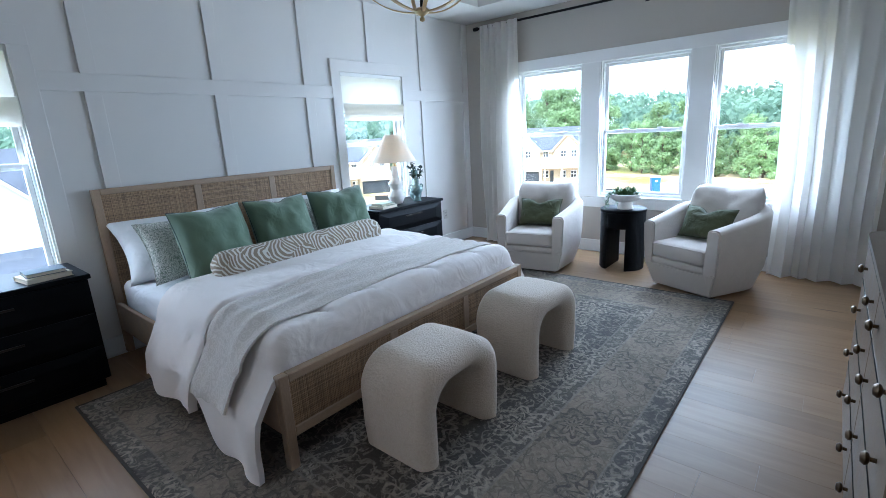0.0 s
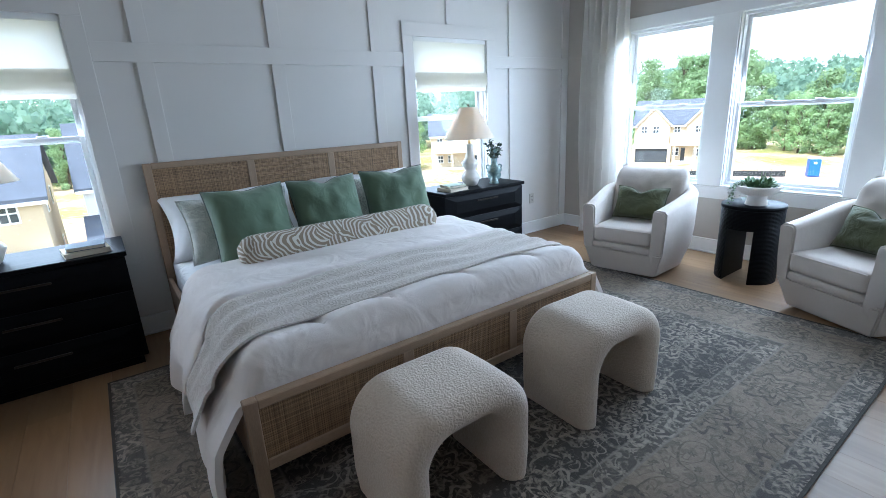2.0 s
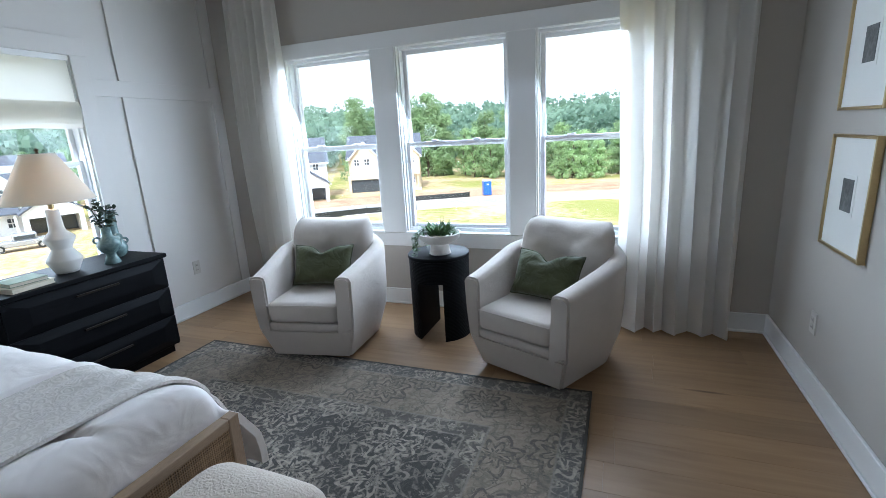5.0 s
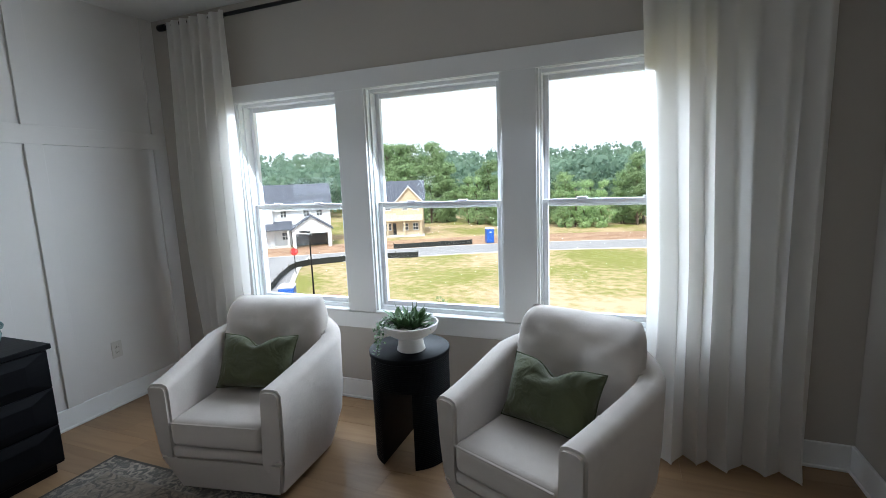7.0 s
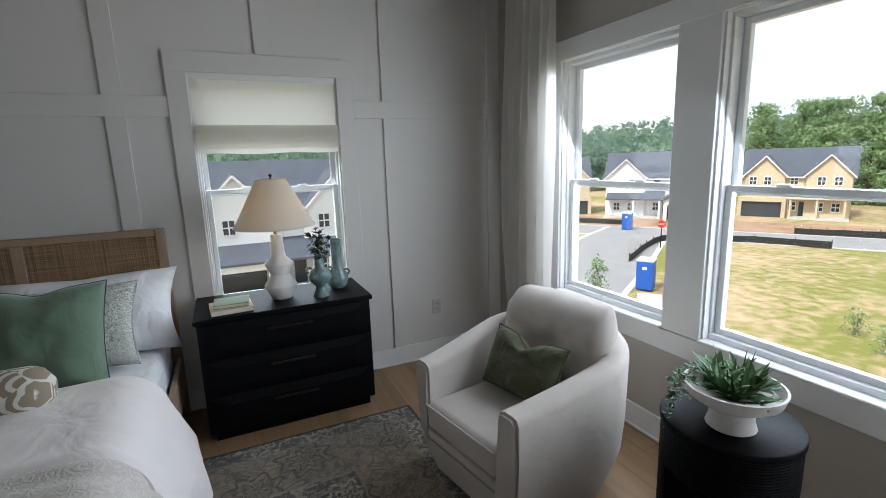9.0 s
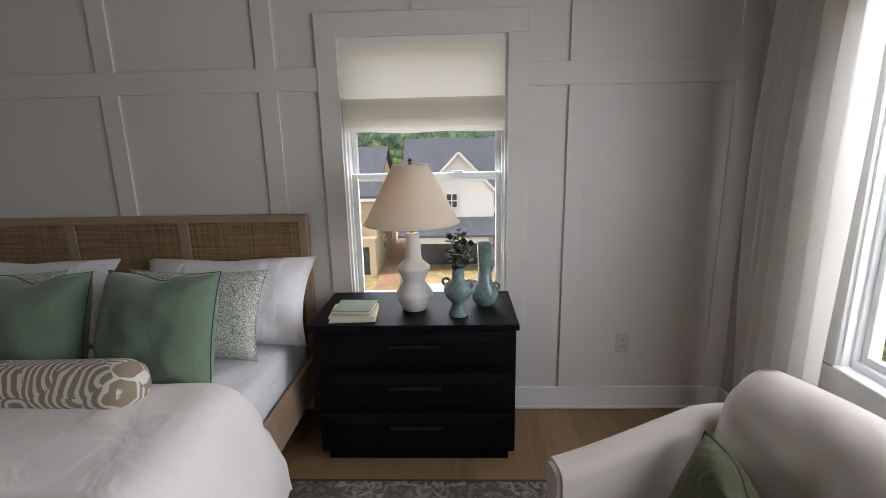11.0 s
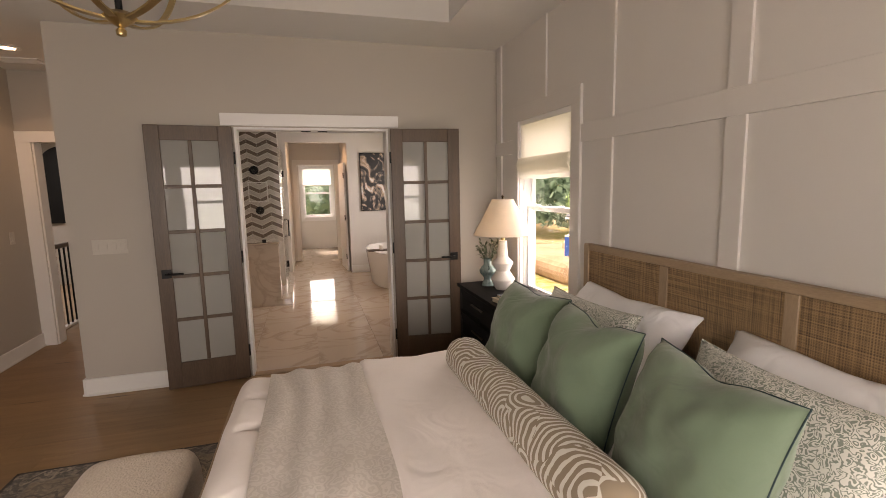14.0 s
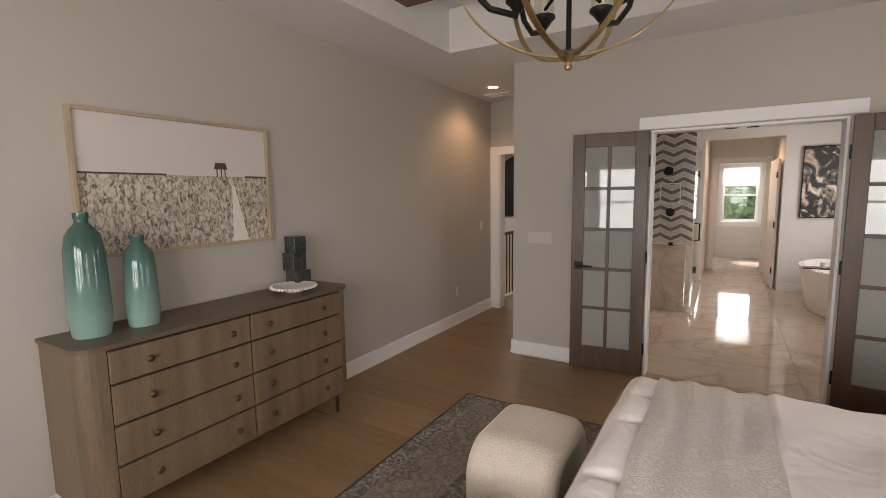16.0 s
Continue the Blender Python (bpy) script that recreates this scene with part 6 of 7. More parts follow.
for r in ((-2.80, -2.70, -7.10, -7.08, 0, 2.14), (-1.90, -1.80, -7.10, -7.08, 0, 2.14), (-2.80, -1.80, -7.10, -7.078, 2.14, 2.25), (-2.80, -2.72, -9.28, -9.26, 0.75, 2.24), (-1.98, -1.90, -9.28, -9.26, 0.75, 2.24), (-2.72, -1.98, -9.28, -9.26, 2.14, 2.24), (-2.72, -1.98, -9.28, -9.26, 0.75, 0.85)):
    part("casing", boxes(r, bevel=0.002), WHITE, ct)
cb = thing("closet_blind", "white pleated blind in the far window", "blind", (-2.35, -9.25, 0))
part("cloth", boxes((-0.36, 0.36, -0.012, -0.004, 1.72, 2.13)), ROMAN, cb)
part("bottom_rail", boxes((-0.36, 0.36, -0.016, 0.0, 1.69, 1.72), bevel=0.003), WHITE, cb)

# shower
pony = thing("shower_wall", "low marble-clad wall in front of the shower", "shower wall", (0, 0, 0), kind="structure")
part("marble_face", boxes((-1.66, BX1 - T, -3.10, -2.96, 0, 0.86), bevel=0.003), MARBLE, pony)
part("cap", boxes((-1.67, BX1 - T, -3.115, -2.945, 0.86, 0.885), bevel=0.003), MARBLE, pony)
part("curb", boxes((-1.80, -1.66, BY, -2.96, 0, 0.09), bevel=0.004), MARBLE, pony)
CHEVD, CHEVL = mat("taupe_tile", (0.21, 0.17, 0.145), 0.2, var=0.15, scale=5, bump=0.02, obj_random=0.15), mat("pale_tile", (0.62, 0.60, 0.57), 0.2, var=0.05, scale=5, bump=0.02, obj_random=0.06)
SY = -4.35
structure("shower_back_wall", boxes((-1.66, BX1 - T, SY - 0.12, SY, 0, 2.75)), BATHPAINT, "shower back wall behind chevron tiles", "wall")
chev = thing("chevron_tiles", "taupe and white chevron tiles on the shower wall", "wall tiles", (0, SY, 0), kind="structure")
meshes = {}
step, hh, amp = 0.155, 0.058, 0.075
nx = 7
for j in range(26):
    for i in range(nx):
        x0 = -1.655 + i * step
        x1 = min(x0 + step, BX1 - T - 0.001)
        z = 0.75 + j * (hh + 0.004) * 1.18
        up = 1 if i % 2 == 0 else -1
        key = (up, j % 2, i == nx - 1)
        if key not in meshes:
            bm = bmesh.new()
            w = x1 - x0 - 0.003
            dz = amp * w / step
            za = 0 if up > 0 else amp
            zb = za + up * dz
            q = [(0, za), (w, zb), (w, zb + hh), (0, za + hh)]
            a, b = [bm.verts.new((x, 0.0, y)) for x, y in q], [bm.verts.new((x, 0.009, y)) for x, y in q]
            bm.faces.new(b)
            for k in range(4):
                bm.faces.new((a[k], a[(k + 1) % 4], b[(k + 1) % 4], b[k]))
            bmesh.ops.recalc_face_normals(bm, faces=bm.faces[:])
            me = bpy.data.meshes.new("tile")
            bm.to_mesh(me)
            bm.free()
            me.materials.append(CHEVD if j % 2 else CHEVL)
            meshes[key] = me
        t = new("tile", meshes[key])
        t.parent = chev
        t.location = (x0, 0, z)
sg = thing("shower_enclosure", "clear glass shower screen with black hinges and handle", "shower screen", (0, 0, 0))
for nm, r in (("fixed_pane", (-1.655, BX1 - T - 0.01, -3.035, -3.025, 0.886, 2.3)), ("door_pane", (-1.735, -1.725, -3.85, -3.05, 0.10, 2.2)), ("side_pane", (-1.735, -1.725, SY, -3.86, 0.10, 2.2))):
    p = part(nm, boxes(r), SHOWERGLASS, sg)
    p.visible_shadow = False
for z in (0.45, 1.85):
    part("hinge", boxes((-1.75, -1.71, -3.90, -3.82, z - 0.045, z + 0.045), bevel=0.003), BLACKMETAL, sg)
part("door_handle", tube([(-1.74, -3.2, 0.95), (-1.80, -3.2, 0.95), (-1.80, -3.2, 1.18), (-1.74, -3.2, 1.18)], 0.010), BLACKMETAL, sg)
part("clip", boxes((-1.50, -1.45, -3.05, -3.01, 0.885, 0.93)), BLACKMETAL, sg)
for x, z, r, nm in ((-1.28, 1.93, 0.07, "shower_fitting"), (-1.33, 1.28, 0.065, "shower_fitting")):
    e = thing(nm, "round black shower fitting on the chevron tiles", "shower fitting", (x, SY + 0.009, z))
    part("plate", moved(lathe([(r, 0), (r, 0.012), (0.0, 0.012)], 28), pose(0, 0, 0, -90, 0, 0)), BLACKMETAL, e)
    part("arm", tube([(0, 0.01, 0), (0, 0.10, 0.0), (0, 0.12, -0.03)], 0.011), BLACKMETAL, e)
nic = thing("shower_niche", "recessed shower shelf with a white frame", "shower niche", (-1.32, SY + 0.01, 1.58))
part("frame", boxes((-0.15, 0.15, 0, 0.012, -0.16, -0.145), (-0.15, 0.15, 0, 0.012, 0.145, 0.16), (-0.15, -0.135, 0, 0.012, -0.145, 0.145), (0.135, 0.15, 0, 0.012, -0.145, 0.145)), WHITE, nic)

tub = thing("bathtub", "white oval freestanding bathtub on marble floor", "bathtub", (-3.40, -4.05, 0))


def oval(rx, ry, z, n=40):
    return [(rx * math.cos(2 * math.pi * k / n), ry * math.sin(2 * math.pi * k / n), z) for k in range(n)]


bm = bmesh.new()
prev = None
for rx, ry, z in ((0.31, 0.66, 0.0), (0.33, 0.69, 0.03), (0.38, 0.78, 0.40), (0.41, 0.84, 0.57), (0.41, 0.84, 0.585), (0.37, 0.80, 0.585), (0.34, 0.74, 0.45), (0.28, 0.62, 0.15), (0.01, 0.02, 0.14)):
    cur = [bm.verts.new(p) for p in oval(rx, ry, z)]
    if prev:
        for k in range(40):
            bm.faces.new((prev[k], prev[(k + 1) % 40], cur[(k + 1) % 40], cur[k]))
    prev = cur
bmesh.ops.recalc_face_normals(bm, faces=bm.faces[:])
part("basin", bm, TUBWHITE, tub, "", True)
tray = thing("bath_tray", "dark wooden tray lying across the bathtub", "tray", (-3.40, -3.75, 0.586))
part("board", boxes((-0.42, 0.42, -0.08, 0.08, 0, 0.018), bevel=0.003), DOORWOOD, tray)
cn = thing("candle_jar", "small cream candle jar on the bath tray", "candle", (-3.20, -3.75, 0.604))
part("jar", lathe([(0.03, 0), (0.03, 0.07), (0.026, 0.07), (0, 0.05)], 16), CERAMIC, cn, "", True)


def abstract_mat():
    m, n, l, b = nodes_of("abstract_paint")
    tc, a, r = n.new("ShaderNodeTexCoord"), n.new("ShaderNodeTexNoise"), n.new("ShaderNodeValToRGB")
    a.inputs["Scale"].default_value, a.inputs["Detail"].default_value, a.inputs["Distortion"].default_value = 3.2, 3, 2.2
    l.new(tc.outputs["Object"], a.inputs["Vector"])
    e = r.color_ramp.elements
    e[0].position, e[0].color, e[1].position, e[1].color = 0.47, (0.03, 0.03, 0.035, 1), 0.64, (0.74, 0.71, 0.69, 1)
    e.new(0.52).color = (0.16, 0.14, 0.13, 1)
    e.new(0.57).color = (0.50, 0.36, 0.26, 1)
    l.new(a.outputs[0], r.inputs[0])
    l.new(r.outputs[0], b.inputs["Base Color"])
    b.inputs["Roughness"].default_value = 0.5
    return m


art = thing("abstract_painting", "dark abstract painting with pale and orange swirls", "painting", (-3.47, BY, 1.72))
part("canvas", boxes((-0.40, 0.40, 0.002, 0.035, -0.53, 0.53), bevel=0.003), abstract_mat(), art)
part("frame", boxes((-0.412, -0.402, 0.0, 0.04, -0.542, 0.542), (0.402, 0.412, 0.0, 0.04, -0.542, 0.542), (-0.402, 0.402, 0, 0.04, -0.542, -0.532), (-0.402, 0.402, 0, 0.04, 0.532, 0.542)), BLACKMETAL, art)
bb = thing("bath_baseboard", "white baseboard in the bathroom", "baseboard", kind="structure")
part("board", boxes((BX0, -2.83, BY, BY + 0.018, 0, 0.14), bevel=0.002), WHITE, bb)
cd = thing("closet_door", "open white panel door at the passage", "door", (-2.80, BY - 0.16, 0), -86, kind="structure")
part("leaf", boxes((0, 0.76, 0, 0.035, 0.01, 2.1), bevel=0.003), WHITE, cd)
for z in (0.3, 1.05, 1.85):
    part("hinge", boxes((-0.01, 0.01, 0.035, 0.05, z - 0.05, z + 0.05)), BLACKMETAL, cd)

# ---------- landing beyond the hall ----------
structure("landing_floor", boxes((-0.30, 3.0, -6.0, -3.6, -0.2, 0.0)), OAK, "wooden landing floor", "floor")
structure("wall_landing", boxes((-0.44, 3.0, -6.1, -6.0, 0, 2.9), (2.9, 3.0, -6.0, -2.185, 0, 2.9), (-0.44, -0.30, -6.0, -2.185, 0, 2.9), (XW + T, 3.0, -2.185, -2.045, 0, 2.9)), WALL, "plain landing walls", "wall")
structure("ceiling_landing", boxes((-0.44, 3.0, -6.1, -2.2, 2.9, 3.0)), CEIL, "white landing ceiling", "ceiling")
structure("landing_floor_near", boxes((XW + T, 3.0, -3.6, -2.185, -0.2, 0.0)), OAK, "wooden landing floor", "floor")
rail = thing("stair_railing", "black metal baluster railing with a wooden handrail", "railing", (0.81, 0, 0))
part("handrail", boxes((-0.03, 0.03, -3.55, -2.3, 0.97, 1.02), bevel=0.008), DOORWOOD, rail)
part("shoe_rail", boxes((-0.03, 0.03, -3.55, -2.3, 0.0, 0.03), bevel=0.004), WHITE, rail)
for k in range(11):
    part("baluster", boxes((-0.008, 0.008, -2.36 - k * 0.11, -2.344 - k * 0.11, 0.03, 0.97)), BLACKMETAL, rail)
am = thing("arched_wall_panel", "tall black arched opening on the far landing wall", "wall panel", (1.93, -5.99, 0.15))
bm = bmesh.new()
pts = [(-0.45, 0.95), (0.45, 0.95)] + [(0.45 * math.cos(radians(a)), 1.85 + 0.45 * math.sin(radians(a))) for a in range(0, 181, 10)]
a, b = [bm.verts.new((x, 0.0, z)) for x, z in pts], [bm.verts.new((x, 0.03, z)) for x, z in pts]
bm.faces.new(b)
for k in range(len(pts)):
    bm.faces.new((a[k], a[(k + 1) % len(pts)], b[(k + 1) % len(pts)], b[k]))
bmesh.ops.recalc_face_normals(bm, faces=bm.faces[:])
part("arch", bm, BLACKMETAL, am)

# ---------- outside ----------
GRASS = mat("meadow_grass", (0.30, 0.30, 0.06), 0.95, var=0.3, scale=0.09, bump=0.4, fine=1.2, col2=(0.50, 0.36, 0.22))
for q, at_ in zip(GRASS.node_tree.nodes["Color Ramp"].color_ramp.elements, (0.42, 0.58)):
    q.position = at_
LAWN = mat("lawn_grass", (0.13, 0.17, 0.065), 0.95, var=0.4, scale=0.5, bump=0.4, fine=6.0)
ASPHALT = mat("pale_asphalt", (0.29, 0.285, 0.285), 0.9, var=0.15, scale=0.4, bump=0.2, fine=20)
CONCRETE = mat("pale_concrete", (0.55, 0.53, 0.50), 0.9, var=0.08, scale=0.6, bump=0.2, fine=15)
CLAY = mat("red_clay", (0.34, 0.17, 0.085), 0.95, var=0.35, scale=0.35, bump=0.5, fine=3.0, col2=(0.48, 0.33, 0.22))
WRAP = mat("white_house_wrap", (0.74, 0.75, 0.76), 0.6, var=0.06, scale=0.7, bump=0.1, fine=4)
WHITESIDING = mat("white_siding", (0.78, 0.78, 0.77), 0.6, var=0.03, scale=0.8, bump=0.2, fine=8)
YELLOW = mat("cream_sheathing", (0.56, 0.46, 0.32), 0.8, var=0.12, scale=0.5, bump=0.2, fine=6)
SHINGLE = mat("slate_grey_shingles", (0.085, 0.095, 0.12), 0.85, var=0.25, scale=1.2, bump=0.5, fine=9)
DARKHOLE = mat("dark_glass_and_shade", (0.05, 0.06, 0.07), 0.15, var=0.2, scale=1)
BLUEPLASTIC = mat("blue_plastic", (0.02, 0.10, 0.42), 0.4, var=0.1, scale=2, bump=0.0)
SILT = mat("black_silt_fabric", (0.02, 0.022, 0.02), 0.8, var=0.3, scale=3)
BARK = mat("tree_bark", (0.12, 0.09, 0.065), 0.9, var=0.3, scale=3, bump=0.5, fine=12)


def foliage(name, col, col2, scale, through_, rnd_=0.0):
    """Leaves that let a part of the light through."""
    m = mat(name, col, 0.75, var=0.3, scale=scale, bump=0.0, obj_random=rnd_, col2=col2)
    n, l = m.node_tree.nodes, m.node_tree.links
    b, tl, mx = n["Principled BSDF"], n.new("ShaderNodeBsdfTranslucent"), n.new("ShaderNodeMixShader")
    l.new(b.inputs["Base Color"].links[0].from_socket, tl.inputs[0])
    mx.inputs[0].default_value = through_
    l.new(b.outputs[0], mx.inputs[1])
    l.new(tl.outputs[0], mx.inputs[2])
    l.new(mx.outputs[0], n["Material Output"].inputs[0])
    return m


# haze is put into the colours: both greens paler, the far one bluer too
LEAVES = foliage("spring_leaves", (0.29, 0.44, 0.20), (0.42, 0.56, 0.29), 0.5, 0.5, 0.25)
FARLEAVES = foliage("hazy_far_leaves", (0.19, 0.31, 0.23), (0.26, 0.38, 0.27), 0.06, 0.5)


def ground_pt(u, v):
    a, r = 2 * math.pi * u, 3000 * v ** 3
    x, y = -20 + r * math.cos(a), 30 + r * math.sin(a)
    z = GZ
    if r > 115:
        z += min(26, (r - 115) * 0.10) * (0.7 + 0.6 * noise.noise(Vector((x * 0.006, y * 0.006, 2))))
    return Vector((x, y, z))


structure("ground", grid(72, 60, ground_pt, True), GRASS, "patchy yellow green meadow with bare clay", "ground")


def ribbon(name, pts, w, dz, material, label, category):
    bm = bmesh.new()
    rows_ = []
    for i, p in enumerate(pts):
        a, b = Vector(pts[max(0, i - 1)]), Vector(pts[min(len(pts) - 1, i + 1)])
        d = (b - a).normalized()
        s = Vector((-d.y, d.x)) * w / 2
        c = Vector(p)
        rows_.append([bm.verts.new((q.x, q.y, z)) for q, z in ((c - s, GZ - 0.1), (c - s, GZ + dz), (c + s, GZ + dz), (c + s, GZ - 0.1))])
    for a, b in zip(rows_, rows_[1:]):
        for j in range(3):
            bm.faces.new((a[j], a[j + 1], b[j + 1], b[j]))
    bmesh.ops.recalc_face_normals(bm, faces=bm.faces[:])
    return structure(name, bm, material, label, category)


main_road = [(90, 92), (40, 83), (5, 74), (-12, 69), (-22, 64.5), (-31, 59.5), (-42, 52.5), (-52, 46)]
side_road = [(-45, 54), (-40.3, 45), (-33.5, 35), (-27.8, 26), (-22.8, 15), (-19, 0), (-16.5, -30), (-15, -80)]
ribbon("road_kerb", main_road, 8.2, 0.05, CONCRETE, "pale concrete kerb along the road", "kerb")
ribbon("road", main_road, 7.2, 0.06, ASPHALT, "pale grey new asphalt road", "road")
ribbon("side_road_kerb", side_road, 9.6, 0.07, CONCRETE, "pale concrete kerb along the side road", "kerb")
ribbon("side_road", side_road, 8.6, 0.08, ASPHALT, "pale grey side road", "road")
ribbon("pavement", [(-23.3, 30.3), (-20.9, 27.5), (-19.0, 25.0), (-17.9, 23.0), (-17.0, 20.0), (-15.5, 15.0)], 1.6, 0.10, CONCRETE, "white concrete footpath", "pavement")
ribbon("lawn", [(-22, 28), (-17, 19), (-13, 9), (-11, -5), (-10, -40)], 9.0, 0.03, LAWN, "green lawn strip below the windows", "ground")
ribbon("clay_verge", [(-58, 51), (-46, 58.5), (-34, 66.5), (-22, 73), (-8, 78), (20, 86), (60, 96)], 13.0, 0.04, CLAY, "bare red clay verge past the road", "ground")
ribbon("clay_patch", [(-25.5, 37.0), (-22.0, 32.0), (-18.5, 28.2), (-16.5, 26.5)], 3.2, 0.045, CLAY, "bare red clay beside the footpath", "ground")
ribbon("clay_trench", [(-62, -1.7), (-45, -1.6), (-36, -1.2), (-25, -0.8)], 1.7, 0.05, CLAY, "red clay strip beside the cream house", "ground")
ribbon("lawn_strip", [(-62, 0.7), (-36, 0.5), (-25, 0.6)], 2.0, 0.03, LAWN, "green grass strip between the houses", "ground")


def prism(bm, x0, x1, y0, y1, z0, zr, over=0.4, axis="x", t=0.22):
    """A gabled roof of two sloped slabs over a rectangle."""
    if axis == "x":
        ym = (y0 + y1) / 2
        k = (zr - z0) / (ym - y0)
        for s, ye in ((-1, y0 - over), (1, y1 + over)):
            ze = z0 - over * k
            v = [bm.verts.new(p) for p in ((x0 - over, ye, ze), (x1 + over, ye, ze), (x1 + over, ym, zr), (x0 - over, ym, zr), (x0 - over, ye, ze + t), (x1 + over, ye, ze + t), (x1 + over, ym, zr + t), (x0 - over, ym, zr + t))]
            for f in ((0, 1, 2, 3), (4, 5, 6, 7), (0, 1, 5, 4), (1, 2, 6, 5), (2, 3, 7, 6), (3, 0, 4, 7)):
                bm.faces.new([v[i] for i in f])
        bmesh.ops.recalc_face_normals(bm, faces=bm.faces[:])
    return bm


def gable(bm, y0, y1, x, z0, zr, t=0.2):
    a = [bm.verts.new(p) for p in ((x, y0, z0), (x, y1, z0), (x, (y0 + y1) / 2, zr))]
    b = [bm.verts.new((p.co.x - t, p.co.y, p.co.z)) for p in a]
    bm.faces.new(a)
    bm.faces.new(b[::-1])
    for k in range(3):
        bm.faces.new((a[k], a[(k + 1) % 3], b[(k + 1) % 3], b[k]))


def house(at, turn, w, d, he, hr, wallm, label, garage=-0.25, cross=(0.3,), style="lean"):
    """A two-storey house; its front looks along -y of its own frame, ridge along x, with gabled bays at the front.
    style of the garage: 'lean' under a long porch roof, 'gable' a wing of its own, 'flush' in the front wall."""
    e = thing("house", label, "house", (*at, GZ), turn, "new houses")
    h = w / 2
    part("wall", boxes((-h, h, 0, d, -0.3, he)), wallm, e)
    g = bmesh.new()
    gable(g, 0, d, h, he, hr)
    gable(g, 0, d, -h + 0.2, he, hr)
    part("gable_wall", g, wallm, e)
    part("roof", prism(bmesh.new(), -h, h, 0, d, he, hr), SHINGLE, e)
    bays = [c * w for c in cross]
    cw = w * 0.19
    zc = he + (hr - he) * 0.74
    for cx in bays:
        b2 = bmesh.new()
        gable(b2, -cw, cw, 0.0, he, zc)
        b2.transform(pose(cx, -0.6, 0, 0, 0, -90))
        part("front_gable", merge(b2, boxes((cx - cw, cx + cw, -0.6, 0.1, -0.3, he))), wallm, e)
        b3 = prism(bmesh.new(), 0, d * 0.5, -cw, cw, he, zc, 0.35)
        b3.transform(pose(cx, -0.6, 0.05, 0, 0, 90))
        part("front_roof", b3, SHINGLE, e)
        for sg in (-1, 1):
            part("barge_board", tube([(cx + sg * (cw + 0.35), -0.98, he - 0.28), (cx, -0.98, zc + 0.1)], 0.11, 4), WHITESIDING, e)
    # garage
    gx, gw = garage * w, 2.5
    dep = {"lean": 3.2, "gable": 4.2, "flush": 1.1}[style]
    part("garage_wing", boxes((gx - gw - 0.5, gx - gw, -dep, 0.05, -0.3, 2.95), (gx + gw, gx + gw + 0.5, -dep, 0.05, -0.3, 2.95),
                              (gx - gw, gx + gw, -dep, -dep + 0.3, 2.3, 2.95), (gx - gw, gx + gw, -dep + 0.3, 0.05, 2.8, 2.95)), wallm, e)
    # a dark sheet stands in for the shade deep in the garage
    part("garage_shade", boxes((gx - gw, gx + gw, -0.75, -0.65, 0, 2.8)), DARKHOLE, e, "dark sheet for the shade inside the open garage")
    if style == "gable":
        b4 = prism(bmesh.new(), 0, dep, -gw - 0.5, gw + 0.5, 2.95, 4.9, 0.35)
        b4.transform(pose(gx, -dep, 0.05, 0, 0, 90))
        part("garage_roof", b4, SHINGLE, e)
        b5 = bmesh.new()
        gable(b5, -gw - 0.5, gw + 0.5, 0.0, 2.95, 4.9)
        b5.transform(pose(gx, -dep, 0, 0, 0, -90))
        part("garage_gable", b5, wallm, e)
    # porch roof: along the whole front, or only beside the garage
    far = -h if gx > 0 else h
    p0, p1 = (-h - 0.3, h + 0.3) if style == "lean" else sorted((gx + (gw + 0.5) * (1 if gx < 0 else -1), far * 0.96))
    pd = 3.6 if style == "lean" else 2.3
    lean = bmesh.new()
    vv = [lean.verts.new(p) for p in ((p0, -pd, 2.85), (p1, -pd, 2.85), (p1, 0.05, 4.0), (p0, 0.05, 4.0), (p0, -pd, 3.03), (p1, -pd, 3.03), (p1, 0.05, 4.2), (p0, 0.05, 4.2))]
    for f in ((0, 1, 2, 3), (4, 5, 6, 7), (0, 1, 5, 4), (1, 2, 6, 5), (2, 3, 7, 6), (3, 0, 4, 7)):
        lean.faces.new([vv[i] for i in f])
    bmesh.ops.recalc_face_normals(lean, faces=lean.faces[:])
    part("porch_roof", lean, wallm if style == "flush" else SHINGLE, e)
    a0 = gx + (gw + 0.9) * (1 if gx < 0 else -1)
    for q in (0.03, 0.5, 0.97):
        px = a0 + (far * 0.94 - a0) * q
        part("porch_post", boxes((px - 0.13, px + 0.13, -pd + 0.12, -pd + 0.38, 0, 2.9)), WHITESIDING if wallm is not YELLOW else YELLOW, e)
    part("porch_floor", boxes((min(a0, far), max(a0, far), -pd, 0, -0.3, 0.25)), CONCRETE, e)
    for wx in (-0.38, -0.24, 0.0, 0.24, 0.38):
        for z0, z1 in ((1.0, 2.4), (4.7, 6.0)):
            x = wx * w
            if z0 < 2 and abs(x - gx) < gw + 1.0:
                continue
            y = -0.62 if any(abs(x - cx) < cw for cx in bays) else -0.02
            win = part("window", boxes((x - 0.5, x + 0.5, y - 0.05, y + 0.04, z0, z1)), WHITESIDING, e)
            for qx in (-0.23, 0.23):
                for zz in (0.28, 0.73):
                    zc_ = z0 + (z1 - z0) * zz
                    part("pane", boxes((x + qx - 0.18, x + qx + 0.18, y - 0.08, y - 0.045, zc_ - 0.24, zc_ + 0.24)), DARKHOLE, win)
